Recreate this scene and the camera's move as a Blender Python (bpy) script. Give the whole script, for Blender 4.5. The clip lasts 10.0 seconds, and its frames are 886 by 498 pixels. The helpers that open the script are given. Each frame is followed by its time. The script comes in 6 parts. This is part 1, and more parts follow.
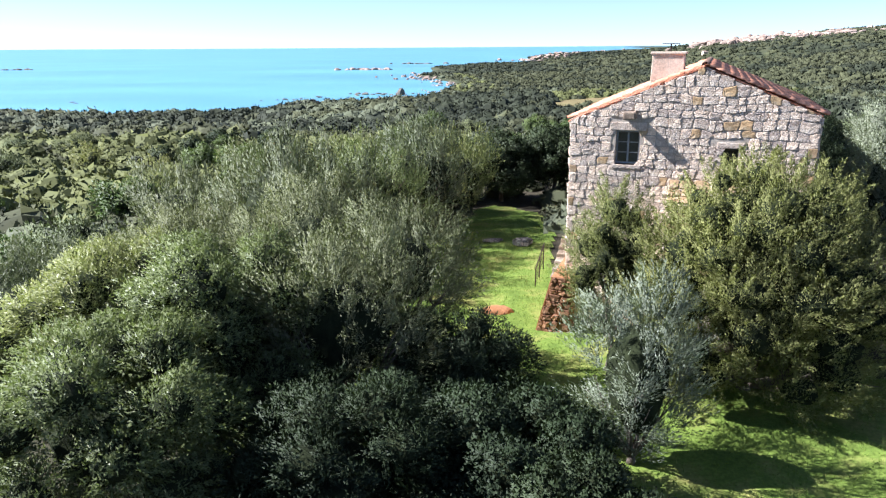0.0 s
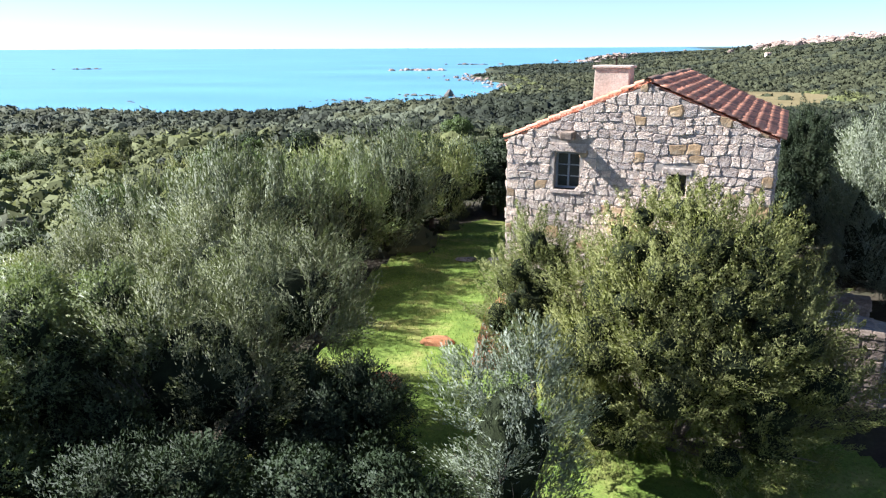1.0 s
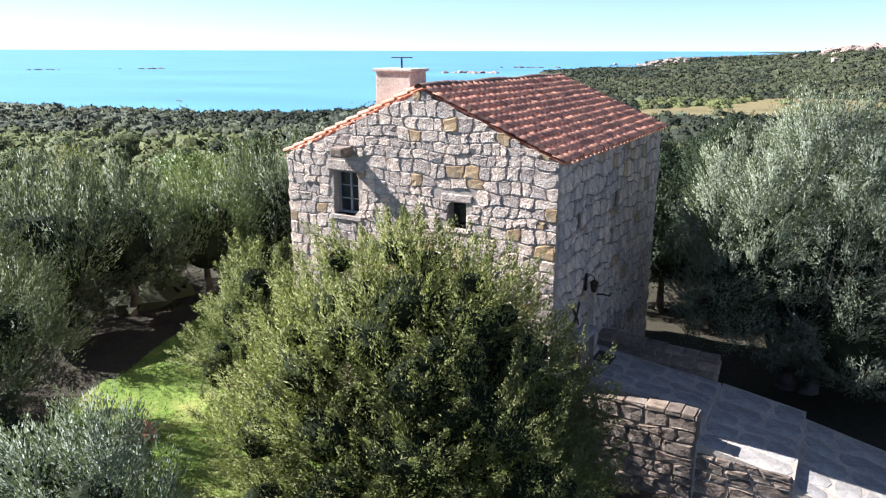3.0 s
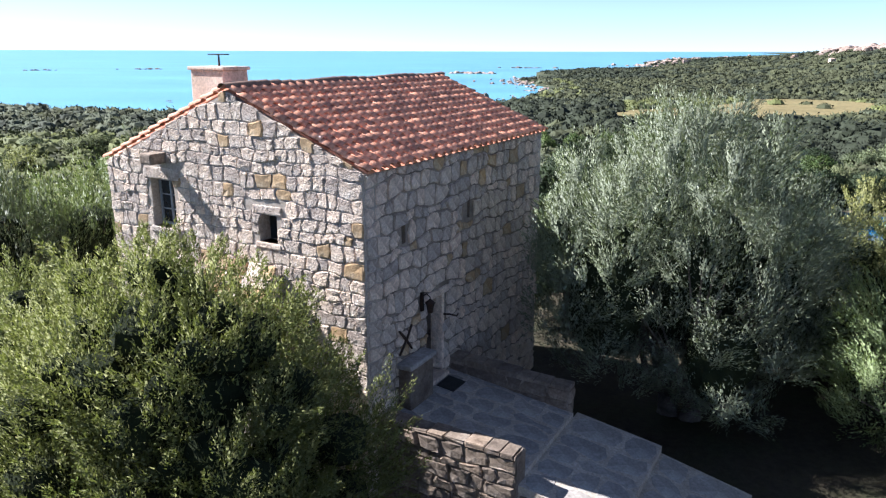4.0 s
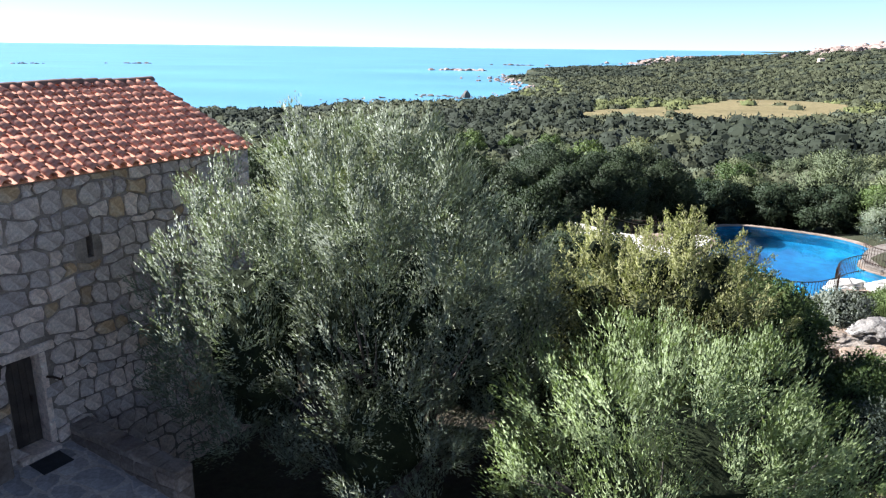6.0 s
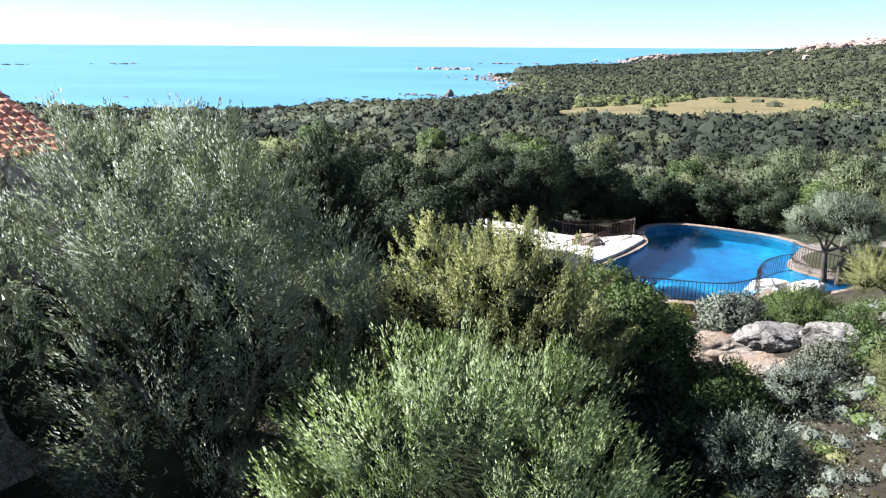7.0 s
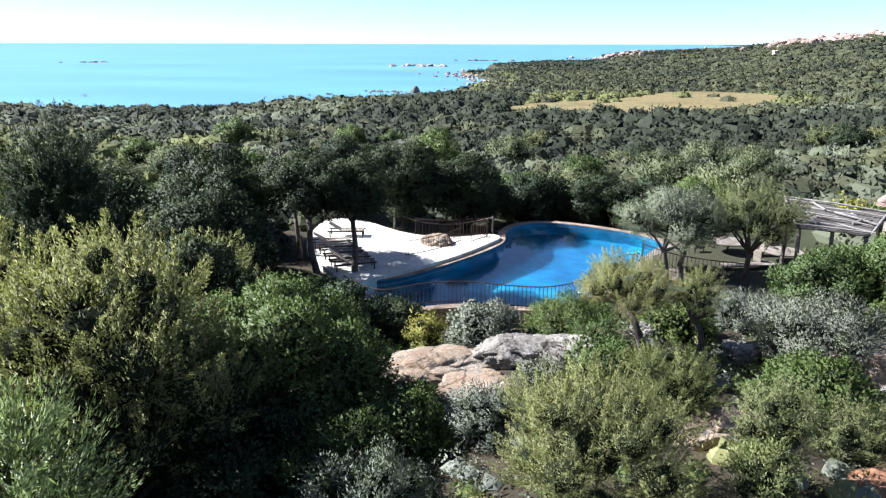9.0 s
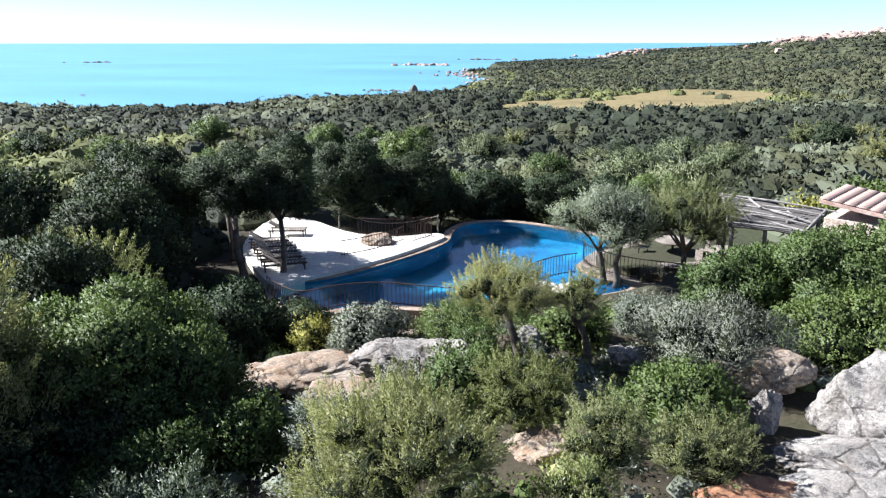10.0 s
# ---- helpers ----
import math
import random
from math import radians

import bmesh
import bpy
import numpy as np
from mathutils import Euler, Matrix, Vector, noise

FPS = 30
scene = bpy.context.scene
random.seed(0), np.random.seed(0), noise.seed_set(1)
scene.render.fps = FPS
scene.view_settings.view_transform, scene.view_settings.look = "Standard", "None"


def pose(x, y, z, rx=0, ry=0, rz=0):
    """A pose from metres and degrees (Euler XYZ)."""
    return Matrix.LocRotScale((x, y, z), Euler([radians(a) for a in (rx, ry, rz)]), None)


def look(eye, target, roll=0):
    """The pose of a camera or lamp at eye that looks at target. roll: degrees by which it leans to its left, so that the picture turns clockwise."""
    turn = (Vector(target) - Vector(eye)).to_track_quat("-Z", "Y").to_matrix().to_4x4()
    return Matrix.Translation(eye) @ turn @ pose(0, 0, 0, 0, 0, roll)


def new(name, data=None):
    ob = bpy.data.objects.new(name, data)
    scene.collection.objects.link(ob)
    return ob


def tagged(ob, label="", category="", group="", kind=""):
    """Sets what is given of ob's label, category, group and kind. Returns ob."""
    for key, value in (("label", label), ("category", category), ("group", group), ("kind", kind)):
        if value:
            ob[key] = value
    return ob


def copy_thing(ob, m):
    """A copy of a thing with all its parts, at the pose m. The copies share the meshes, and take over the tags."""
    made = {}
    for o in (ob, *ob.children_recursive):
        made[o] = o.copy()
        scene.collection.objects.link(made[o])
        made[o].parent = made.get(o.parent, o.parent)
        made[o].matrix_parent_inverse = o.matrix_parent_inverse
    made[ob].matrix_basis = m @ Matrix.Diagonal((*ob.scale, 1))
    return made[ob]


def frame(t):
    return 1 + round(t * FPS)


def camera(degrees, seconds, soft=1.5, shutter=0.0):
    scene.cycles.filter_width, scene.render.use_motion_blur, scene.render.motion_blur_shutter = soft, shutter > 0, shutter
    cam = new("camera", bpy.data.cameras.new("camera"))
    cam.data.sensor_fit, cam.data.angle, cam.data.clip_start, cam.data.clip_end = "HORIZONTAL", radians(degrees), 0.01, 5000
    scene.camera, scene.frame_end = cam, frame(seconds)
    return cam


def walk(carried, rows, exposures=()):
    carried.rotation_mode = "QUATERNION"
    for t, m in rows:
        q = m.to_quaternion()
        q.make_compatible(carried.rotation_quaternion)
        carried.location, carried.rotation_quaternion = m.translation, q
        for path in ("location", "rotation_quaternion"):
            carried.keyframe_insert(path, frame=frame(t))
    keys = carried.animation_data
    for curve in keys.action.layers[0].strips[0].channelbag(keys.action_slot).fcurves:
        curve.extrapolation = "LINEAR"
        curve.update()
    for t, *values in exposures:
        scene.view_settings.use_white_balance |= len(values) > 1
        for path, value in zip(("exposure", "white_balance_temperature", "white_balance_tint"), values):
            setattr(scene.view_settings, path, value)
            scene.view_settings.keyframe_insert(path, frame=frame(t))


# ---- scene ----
cam = camera(63.5, 10.0, soft=1.25)
PATH = [
    (0, (-0.018, -1.777, 10.327), (-0.042, 0.147, 9.782), -0.4),
    (0.5, (2.045, -0.64, 10.535), (1.943, 1.281, 9.987), -0.5),
    (1, (4.179, 0.548, 10.657), (4.004, 2.465, 10.114), -0.3),
    (1.5, (6.067, 1.739, 10.749), (5.827, 3.65, 10.209), -0.3),
    (2, (8.034, 2.949, 10.747), (7.733, 4.851, 10.208), -0.1),
    (3.3, (12.724, 5.802, 10.511), (12.393, 7.7, 9.975), 0.1),
    (3.5, (13.468, 6.288, 10.504), (13.137, 8.185, 9.967), 0.1),
    (4, (15.42, 7.517, 10.463), (15.087, 9.415, 9.928), 0.1),
    (4.5, (17.18, 8.705, 10.562), (16.844, 10.601, 10.024), 0.3),
    (5, (19.064, 9.976, 10.661), (18.726, 11.872, 10.122), 0.3),
    (5.2, (19.806, 10.438, 10.646), (19.47, 12.336, 10.112), 0.4),
    (6.3, (23.516, 12.808, 10.656), (23.198, 14.705, 10.11), 0.5),
    (6.5, (24.173, 13.163, 10.633), (23.861, 15.061, 10.088), 0.3),
    (7, (25.925, 13.918, 10.513), (25.622, 15.818, 9.967), 0.3),
    (7.5, (27.559, 14.766, 10.358), (27.265, 16.667, 9.81), 0.5),
    (8, (29.275, 15.609, 10.286), (28.99, 17.511, 9.738), 0.5),
    (8.5, (30.885, 16.458, 10.224), (30.614, 18.362, 9.675), 0.3),
    (9, (32.566, 17.195, 10.115), (32.31, 19.1, 9.562), 0.1),
    (9.5, (34.074, 17.811, 9.97), (33.817, 19.715, 9.415), -0.0),
    (10, (35.541, 18.51, 9.873), (35.27, 20.413, 9.318), -0.1),
]
walk(cam, [(t, look(eye, target, roll)) for t, eye, target, roll in PATH], [(0.0, 1.72, 5700, 12.5)])

# ---- world and sun ----
SUN_TO = Vector((-0.749, 0.09, 0.655)).normalized()
world = bpy.data.worlds.new("world")
scene.world = world
world.use_nodes = True
wn, wl = world.node_tree.nodes, world.node_tree.links
wn.clear()
sky = wn.new("ShaderNodeTexSky")
sky.sky_type = "NISHITA"
sky.sun_disc = False
sky.sun_elevation = math.asin(SUN_TO.z)
sky.sun_rotation = math.atan2(SUN_TO.x, SUN_TO.y)
sky.air_density, sky.dust_density, sky.ozone_density = 0.45, 0.05, 3.5
bg = wn.new("ShaderNodeBackground")
bg.inputs["Strength"].default_value = 0.062
wout = wn.new("ShaderNodeOutputWorld")
pale = wn.new("ShaderNodeHueSaturation")
pale.inputs["Saturation"].default_value = 0.8
wl.new(sky.outputs[0], pale.inputs["Color"])
wl.new(pale.outputs[0], bg.inputs[0])
wl.new(bg.outputs[0], wout.inputs[0])
sun_data = bpy.data.lights.new("sun", "SUN")
sun_data.energy, sun_data.angle, sun_data.color = 5.0, radians(0.53), (1.0, 0.95, 0.86)
sun = new("sun", sun_data)
sun.matrix_basis = look(SUN_TO * 100, (0, 0, 0))

# ---- materials ----
def nodes_of(name):
    m = bpy.data.materials.new(name)
    m.use_nodes = True
    nt = m.node_tree
    b = nt.nodes["Principled BSDF"]
    return m, nt.nodes, nt.links, b


def ramp_node(n, stops):
    r = n.new("ShaderNodeValToRGB")
    el = r.color_ramp.elements
    while len(el) < len(stops):
        el.new(0.5)
    for e, (p, c) in zip(el, stops):
        e.position, e.color = p, (*c, 1)
    return r


def noise_node(n, l, scale, detail=4, rough=0.6, coords="Object", dims=None):
    tc = n.new("ShaderNodeTexCoord")
    t = n.new("ShaderNodeTexNoise")
    t.inputs["Scale"].default_value, t.inputs["Detail"].default_value, t.inputs["Roughness"].default_value = scale, detail, rough
    if dims:
        mp = n.new("ShaderNodeMapping")
        mp.inputs["Scale"].default_value = dims
        l.new(tc.outputs[coords], mp.inputs[0])
        l.new(mp.outputs[0], t.inputs["Vector"])
    else:
        l.new(tc.outputs[coords], t.inputs["Vector"])
    return t


def mix_col(n, l, fac, a, b, mode="MIX"):
    m = n.new("ShaderNodeMix")
    m.data_type, m.blend_type = "RGBA", mode
    for i, v in ((0, fac), (6, a), (7, b)):
        if hasattr(v, "default_value"):
            l.new(v, m.inputs[i])
        else:
            m.inputs[i].default_value = v if i == 0 else (*v, 1)
    return m.outputs[2]


def bump(n, l, b, height, strength, dist=0.02):
    bp = n.new("ShaderNodeBump")
    bp.inputs["Strength"].default_value, bp.inputs["Distance"].default_value = strength, dist
    l.new(height, bp.inputs["Height"])
    l.new(bp.outputs[0], b.inputs["Normal"])


def leaf_mat(name, dark, light, extra, gloss=0.45, trans=0.25, patch=0.35, sheen=0.16):
    """Leaves: colour varies leaf by leaf and in broad patches; a little light passes through."""
    dark, light, extra = [(c[0], c[1], c[2] * 1.22) for c in (dark, light, extra)]
    m, n, l, b = nodes_of(name)
    geo = n.new("ShaderNodeNewGeometry")
    r = ramp_node(n, [(0.0, dark), (0.5, light), (0.88, light), (1.0, extra)])
    l.new(geo.outputs["Random Per Island"], r.inputs[0])
    nz = noise_node(n, l, patch, 3)
    ob = n.new("ShaderNodeObjectInfo")
    pr = ramp_node(n, [(0.3, (0.72, 0.72, 0.72)), (0.7, (1.2, 1.2, 1.1))])
    l.new(nz.outputs[0], pr.inputs[0])
    orr = ramp_node(n, [(0.0, (0.8, 0.85, 0.85)), (1.0, (1.15, 1.1, 1.0))])
    l.new(ob.outputs["Random"], orr.inputs[0])
    c = mix_col(n, l, 1.0, r.outputs[0], pr.outputs[0], "MULTIPLY")
    c = mix_col(n, l, 1.0, c, orr.outputs[0], "MULTIPLY")
    l.new(c, b.inputs["Base Color"])
    b.inputs["Roughness"].default_value = gloss
    b.inputs["Specular IOR Level"].default_value = sheen
    tr = n.new("ShaderNodeBsdfTranslucent")
    tc = mix_col(n, l, 1.0, c, (1.2, 1.35, 0.75), "MULTIPLY")
    l.new(tc, tr.inputs[0])
    ms = n.new("ShaderNodeMixShader")
    ms.inputs[0].default_value = trans
    out = n["Material Output"]
    l.new(b.outputs[0], ms.inputs[1])
    l.new(tr.outputs[0], ms.inputs[2])
    l.new(ms.outputs[0], out.inputs[0])
    return m


def plain_mat(name, cols, scale, rough=0.8, bump_s=0.3, bump_d=0.02, fine=12, metal=0.0, spec=0.4, by_object=0.0, dims=None):
    """A surface of two or three colours mixed by noise at two scales, with fine relief."""
    m, n, l, b = nodes_of(name)
    nz = noise_node(n, l, scale, 5, 0.65, dims=dims)
    fz = noise_node(n, l, scale * fine, 4, 0.7, dims=dims)
    k = len(cols) - 1
    r = ramp_node(n, [(0.32 + 0.36 * i / k, c) for i, c in enumerate(cols)])
    l.new(nz.outputs[0], r.inputs[0])
    fr = ramp_node(n, [(0.3, (0.66, 0.65, 0.64)), (0.7, (1.2, 1.2, 1.2))])
    l.new(fz.outputs[0], fr.inputs[0])
    c = mix_col(n, l, 1.0, r.outputs[0], fr.outputs[0], "MULTIPLY")
    if by_object:
        ob = n.new("ShaderNodeObjectInfo")
        orr = ramp_node(n, [(0.0, (1 - by_object, 1 - by_object, 1 - by_object * 0.9)), (0.5, (1, 1, 1)), (1.0, (1 + by_object, 1 + by_object * 0.8, 1 + by_object * 0.6))])
        l.new(ob.outputs["Random"], orr.inputs[0])
        c = mix_col(n, l, 1.0, c, orr.outputs[0], "MULTIPLY")
    l.new(c, b.inputs["Base Color"])
    b.inputs["Roughness"].default_value, b.inputs["Metallic"].default_value = rough, metal
    b.inputs["Specular IOR Level"].default_value = spec
    if bump_s:
        bump(n, l, b, fz.outputs[0], bump_s, bump_d)
    return m


M_OLIVE = leaf_mat("olive_leaves", (0.15, 0.17, 0.105), (0.23, 0.255, 0.16), (0.33, 0.35, 0.24), 0.45, 0.18, sheen=0.2)
M_GROVE = leaf_mat("grove_olive_leaves", (0.105, 0.12, 0.06), (0.155, 0.172, 0.088), (0.22, 0.235, 0.13), 0.5, 0.18)
M_OLIVE_FRESH = leaf_mat("fresh_olive_leaves", (0.22, 0.265, 0.11), (0.32, 0.37, 0.155), (0.40, 0.44, 0.22), 0.5, 0.25, sheen=0.2)
M_OLIVE_GREEN = leaf_mat("wild_olive_leaves", (0.13, 0.15, 0.055), (0.20, 0.225, 0.085), (0.29, 0.295, 0.125), 0.42, 0.26)
M_JUNIPER = leaf_mat("juniper_sprays", (0.17, 0.18, 0.075), (0.24, 0.245, 0.10), (0.31, 0.30, 0.125), 0.65, 0.25)
M_JUNIPER_GREEN = leaf_mat("green_juniper_sprays", (0.135, 0.148, 0.052), (0.195, 0.207, 0.072), (0.265, 0.265, 0.095), 0.65, 0.22)
# dark oak foliage; on bushes under trees the colour also carries the shade
M_DARK = leaf_mat("dark_oak_and_shade_leaves", (0.025, 0.036, 0.016), (0.038, 0.054, 0.023), (0.055, 0.07, 0.032), 0.6, 0.1)
M_LENTISK = leaf_mat("lentisk_leaves", (0.062, 0.092, 0.027), (0.098, 0.135, 0.04), (0.14, 0.17, 0.055), 0.5, 0.18)
M_GREY = leaf_mat("grey_shrub_leaves", (0.14, 0.15, 0.10), (0.20, 0.21, 0.145), (0.29, 0.30, 0.22), 0.6, 0.1)
M_WILD = leaf_mat("pale_scrub_leaves", (0.12, 0.138, 0.065), (0.16, 0.18, 0.085), (0.20, 0.215, 0.105), 0.7, 0.1)
M_YELLOW = leaf_mat("spurge_leaves", (0.17, 0.175, 0.035), (0.25, 0.245, 0.055), (0.34, 0.31, 0.075), 0.5, 0.15)
# near-black crown filling: the shade between leaves is put into its colour
M_CROWN_SHADE = plain_mat("painted_crown_shade", [(0.012, 0.016, 0.008), (0.03, 0.037, 0.017)], 3.0, 0.95, 0.5, 0.05, spec=0.1)
M_FAR_GREEN = leaf_mat("far_green_scrub", (0.052, 0.058, 0.028), (0.062, 0.068, 0.033), (0.072, 0.078, 0.038), 0.8, 0.0, 0.05)
M_FAR_DARK = leaf_mat("far_dark_scrub", (0.029, 0.034, 0.019), (0.036, 0.042, 0.023), (0.043, 0.049, 0.027), 0.8, 0.0, 0.05)
M_FAR_GREY = leaf_mat("far_grey_scrub", (0.098, 0.106, 0.06), (0.116, 0.125, 0.07), (0.134, 0.142, 0.08), 0.8, 0.0, 0.05)
M_FAR_OLIVE = leaf_mat("far_yellowish_scrub", (0.110, 0.118, 0.040), (0.132, 0.14, 0.047), (0.154, 0.16, 0.054), 0.8, 0.0, 0.05)
M_BARK = plain_mat("bark", [(0.05, 0.04, 0.03), (0.12, 0.095, 0.075), (0.2, 0.17, 0.14)], 2.2, 0.9, 0.8, 0.03)
# side wall's mortar, darkened to stand for shade in its recessed joints
M_SHADE_JOINT = plain_mat("shade_dark_joint", [(0.14, 0.11, 0.085), (0.36, 0.29, 0.23)], 1.9, 0.95, 0.6, 0.02)
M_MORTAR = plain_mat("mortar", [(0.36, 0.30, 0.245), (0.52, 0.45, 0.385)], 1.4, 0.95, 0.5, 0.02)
M_STONE = plain_mat("granite_stone", [(0.47, 0.355, 0.28), (0.69, 0.565, 0.465), (0.80, 0.70, 0.60)], 3.0, 0.9, 1.0, 0.08, 6, by_object=0.30)
M_TILE = plain_mat("clay_tile", [(0.66, 0.25, 0.13), (0.84, 0.38, 0.23), (0.86, 0.54, 0.38)], 1.6, 0.85, 0.4, 0.01, 8, by_object=0.36)
M_TILE_PALE = plain_mat("pale_pink_tile", [(0.34, 0.22, 0.17), (0.48, 0.34, 0.28), (0.56, 0.44, 0.37)], 1.8, 0.9, 0.4, 0.01, 8)
M_PAN = plain_mat("clay_pan_tile", [(0.50, 0.19, 0.10), (0.68, 0.30, 0.18), (0.72, 0.42, 0.29)], 1.6, 0.85, 0.4, 0.01, 8)
M_TILE_OLD = plain_mat("weathered_clay_tile", [(0.10, 0.075, 0.06), (0.30, 0.16, 0.10)], 2.0, 0.9, 0.4, 0.01)
M_PLASTER = plain_mat("chimney_plaster", [(0.48, 0.36, 0.27), (0.66, 0.53, 0.42), (0.72, 0.62, 0.52)], 1.6, 0.9, 0.5, 0.015)
M_PAVE = plain_mat("paving_slab", [(0.21, 0.19, 0.175), (0.31, 0.285, 0.265), (0.42, 0.39, 0.36)], 1.1, 0.85, 0.4, 0.01, by_object=0.16)


def rock_mat(name, cols, lichen, scale=1.0):
    """Weathered granite: stains, dark and pale lichen spots, fine grain and thin cracks."""
    m, n, l, b = nodes_of(name)
    nz = noise_node(n, l, 0.9 * scale, 6, 0.7)
    r = ramp_node(n, [(0.34, cols[0]), (0.5, cols[1]), (0.64, cols[2])])
    l.new(nz.outputs[0], r.inputs[0])
    sp = noise_node(n, l, 3.4 * scale, 6, 0.8)
    spr = ramp_node(n, [(0.50, (0, 0, 0)), (0.60, (1, 1, 1))])
    l.new(sp.outputs[0], spr.inputs[0])
    c = mix_col(n, l, spr.outputs[0], r.outputs[0], lichen)
    fz = noise_node(n, l, 14 * scale, 5, 0.75)
    fr = ramp_node(n, [(0.3, (0.55, 0.54, 0.53)), (0.7, (1.25, 1.25, 1.25))])
    l.new(fz.outputs[0], fr.inputs[0])
    c = mix_col(n, l, 1.0, c, fr.outputs[0], "MULTIPLY")
    vo = n.new("ShaderNodeTexVoronoi")
    vo.feature = "DISTANCE_TO_EDGE"
    vo.inputs["Scale"].default_value = 0.75 * scale
    wob = n.new("ShaderNodeVectorMath")
    wob.operation = "MULTIPLY_ADD"
    wob.inputs[1].default_value = (0.5, 0.5, 0.5)
    co = n.new("ShaderNodeTexCoord")
    l.new(nz.outputs["Color"], wob.inputs[0])
    l.new(co.outputs["Object"], wob.inputs[2])
    l.new(wob.outputs[0], vo.inputs["Vector"])
    cr = ramp_node(n, [(0.0, (0.45, 0.42, 0.40)), (0.025, (1, 1, 1))])
    l.new(vo.outputs["Distance"], cr.inputs[0])
    c = mix_col(n, l, 0.85, c, cr.outputs[0], "MULTIPLY")
    l.new(c, b.inputs["Base Color"])
    b.inputs["Roughness"].default_value = 0.92
    b.inputs["Specular IOR Level"].default_value = 0.3
    mixh = mix_col(n, l, 0.35, sp.outputs["Color"], fz.outputs["Color"])
    mixh = mix_col(n, l, 0.6, mixh, cr.outputs[0], "MULTIPLY")
    bump(n, l, b, mixh, 1.0, 0.12)
    return m


M_ROCK = rock_mat("granite_rock", [(0.20, 0.125, 0.075), (0.34, 0.265, 0.195), (0.43, 0.375, 0.31)], (0.15, 0.13, 0.11))
M_ROCK_GREY = rock_mat("grey_lichen_granite", [(0.20, 0.18, 0.155), (0.34, 0.315, 0.285), (0.47, 0.45, 0.415)], (0.10, 0.092, 0.085))
M_DECK = plain_mat("pool_deck_stone", [(0.55, 0.50, 0.43), (0.68, 0.64, 0.57), (0.74, 0.71, 0.65)], 0.7, 0.85, 0.3, 0.01)
M_WOOD = plain_mat("weathered_wood", [(0.09, 0.07, 0.055), (0.19, 0.16, 0.13), (0.28, 0.25, 0.21)], 2.5, 0.85, 0.5, 0.01, dims=(1, 1, 6))
M_WOOD_DARK = plain_mat("dark_wood", [(0.03, 0.022, 0.016), (0.08, 0.06, 0.045)], 3.0, 0.7, 0.4, 0.01)
M_IRON = plain_mat("rusty_iron", [(0.03, 0.02, 0.016), (0.07, 0.04, 0.028)], 6.0, 0.65, 0.3, 0.005, metal=0.5)
M_REDSTONE = plain_mat("red_brown_stone", [(0.14, 0.065, 0.035), (0.28, 0.14, 0.075), (0.36, 0.22, 0.13)], 2.0, 0.92, 0.7, 0.03, 7, by_object=0.25)
M_CLAY = plain_mat("red_earth", [(0.28, 0.12, 0.05), (0.42, 0.20, 0.09)], 3.0, 0.95, 0.8, 0.03)
M_REED = plain_mat("reed_thatch", [(0.05, 0.046, 0.042), (0.10, 0.09, 0.082), (0.16, 0.145, 0.13)], 1.5, 0.9, 0.5, 0.02, dims=(1, 8, 1))
M_RUBBER = plain_mat("black_rubber", [(0.012, 0.012, 0.012), (0.03, 0.03, 0.03)], 8.0, 0.8, 0.3, 0.005)


def ground_mat():
    m, n, l, b = nodes_of("ground_soil_and_grass")
    a = noise_node(n, l, 0.5, 5)
    f = noise_node(n, l, 6.0, 5, 0.75)
    soil = ramp_node(n, [(0.3, (0.026, 0.022, 0.015)), (0.5, (0.052, 0.042, 0.028)), (0.7, (0.045, 0.046, 0.024))])
    l.new(a.outputs[0], soil.inputs[0])
    fr = ramp_node(n, [(0.3, (0.65, 0.65, 0.65)), (0.7, (1.25, 1.25, 1.25))])
    l.new(f.outputs[0], fr.inputs[0])
    # low scrub covers the soil away from the garden
    co = n.new("ShaderNodeTexCoord")
    away = n.new("ShaderNodeMapRange")
    away.inputs["From Min"].default_value, away.inputs["From Max"].default_value = 22, 42
    dist = n.new("ShaderNodeVectorMath")
    dist.operation = "DISTANCE"
    dist.inputs[1].default_value = (16, 30, 0)
    l.new(co.outputs["Object"], dist.inputs[0])
    l.new(dist.outputs["Value"], away.inputs["Value"])
    patch = noise_node(n, l, 0.03, 5, 0.7)
    scrub = ramp_node(n, [(0.35, (0.032, 0.04, 0.02)), (0.5, (0.05, 0.057, 0.028)), (0.65, (0.075, 0.076, 0.04))])
    l.new(patch.outputs[0], scrub.inputs[0])
    c = mix_col(n, l, away.outputs[0], soil.outputs[0], scrub.outputs[0])
    c = mix_col(n, l, 1.0, c, fr.outputs[0], "MULTIPLY")
    l.new(c, b.inputs["Base Color"])
    b.inputs["Roughness"].default_value = 0.95
    b.inputs["Specular IOR Level"].default_value = 0.2
    bump(n, l, b, f.outputs[0], 0.6, 0.08)
    return m


def sea_mat():
    m, n, l, b = nodes_of("sea_water")
    a = noise_node(n, l, 0.004, 4, dims=(1, 2.5, 1))
    r = ramp_node(n, [(0.35, (0.07, 0.22, 0.33)), (0.65, (0.11, 0.31, 0.41))])
    l.new(a.outputs[0], r.inputs[0])
    l.new(r.outputs[0], b.inputs["Base Color"])
    b.inputs["Roughness"].default_value = 0.28
    w = noise_node(n, l, 0.25, 5, 0.7, dims=(1, 2, 1))
    bump(n, l, b, w.outputs[0], 0.35, 0.6)
    return m


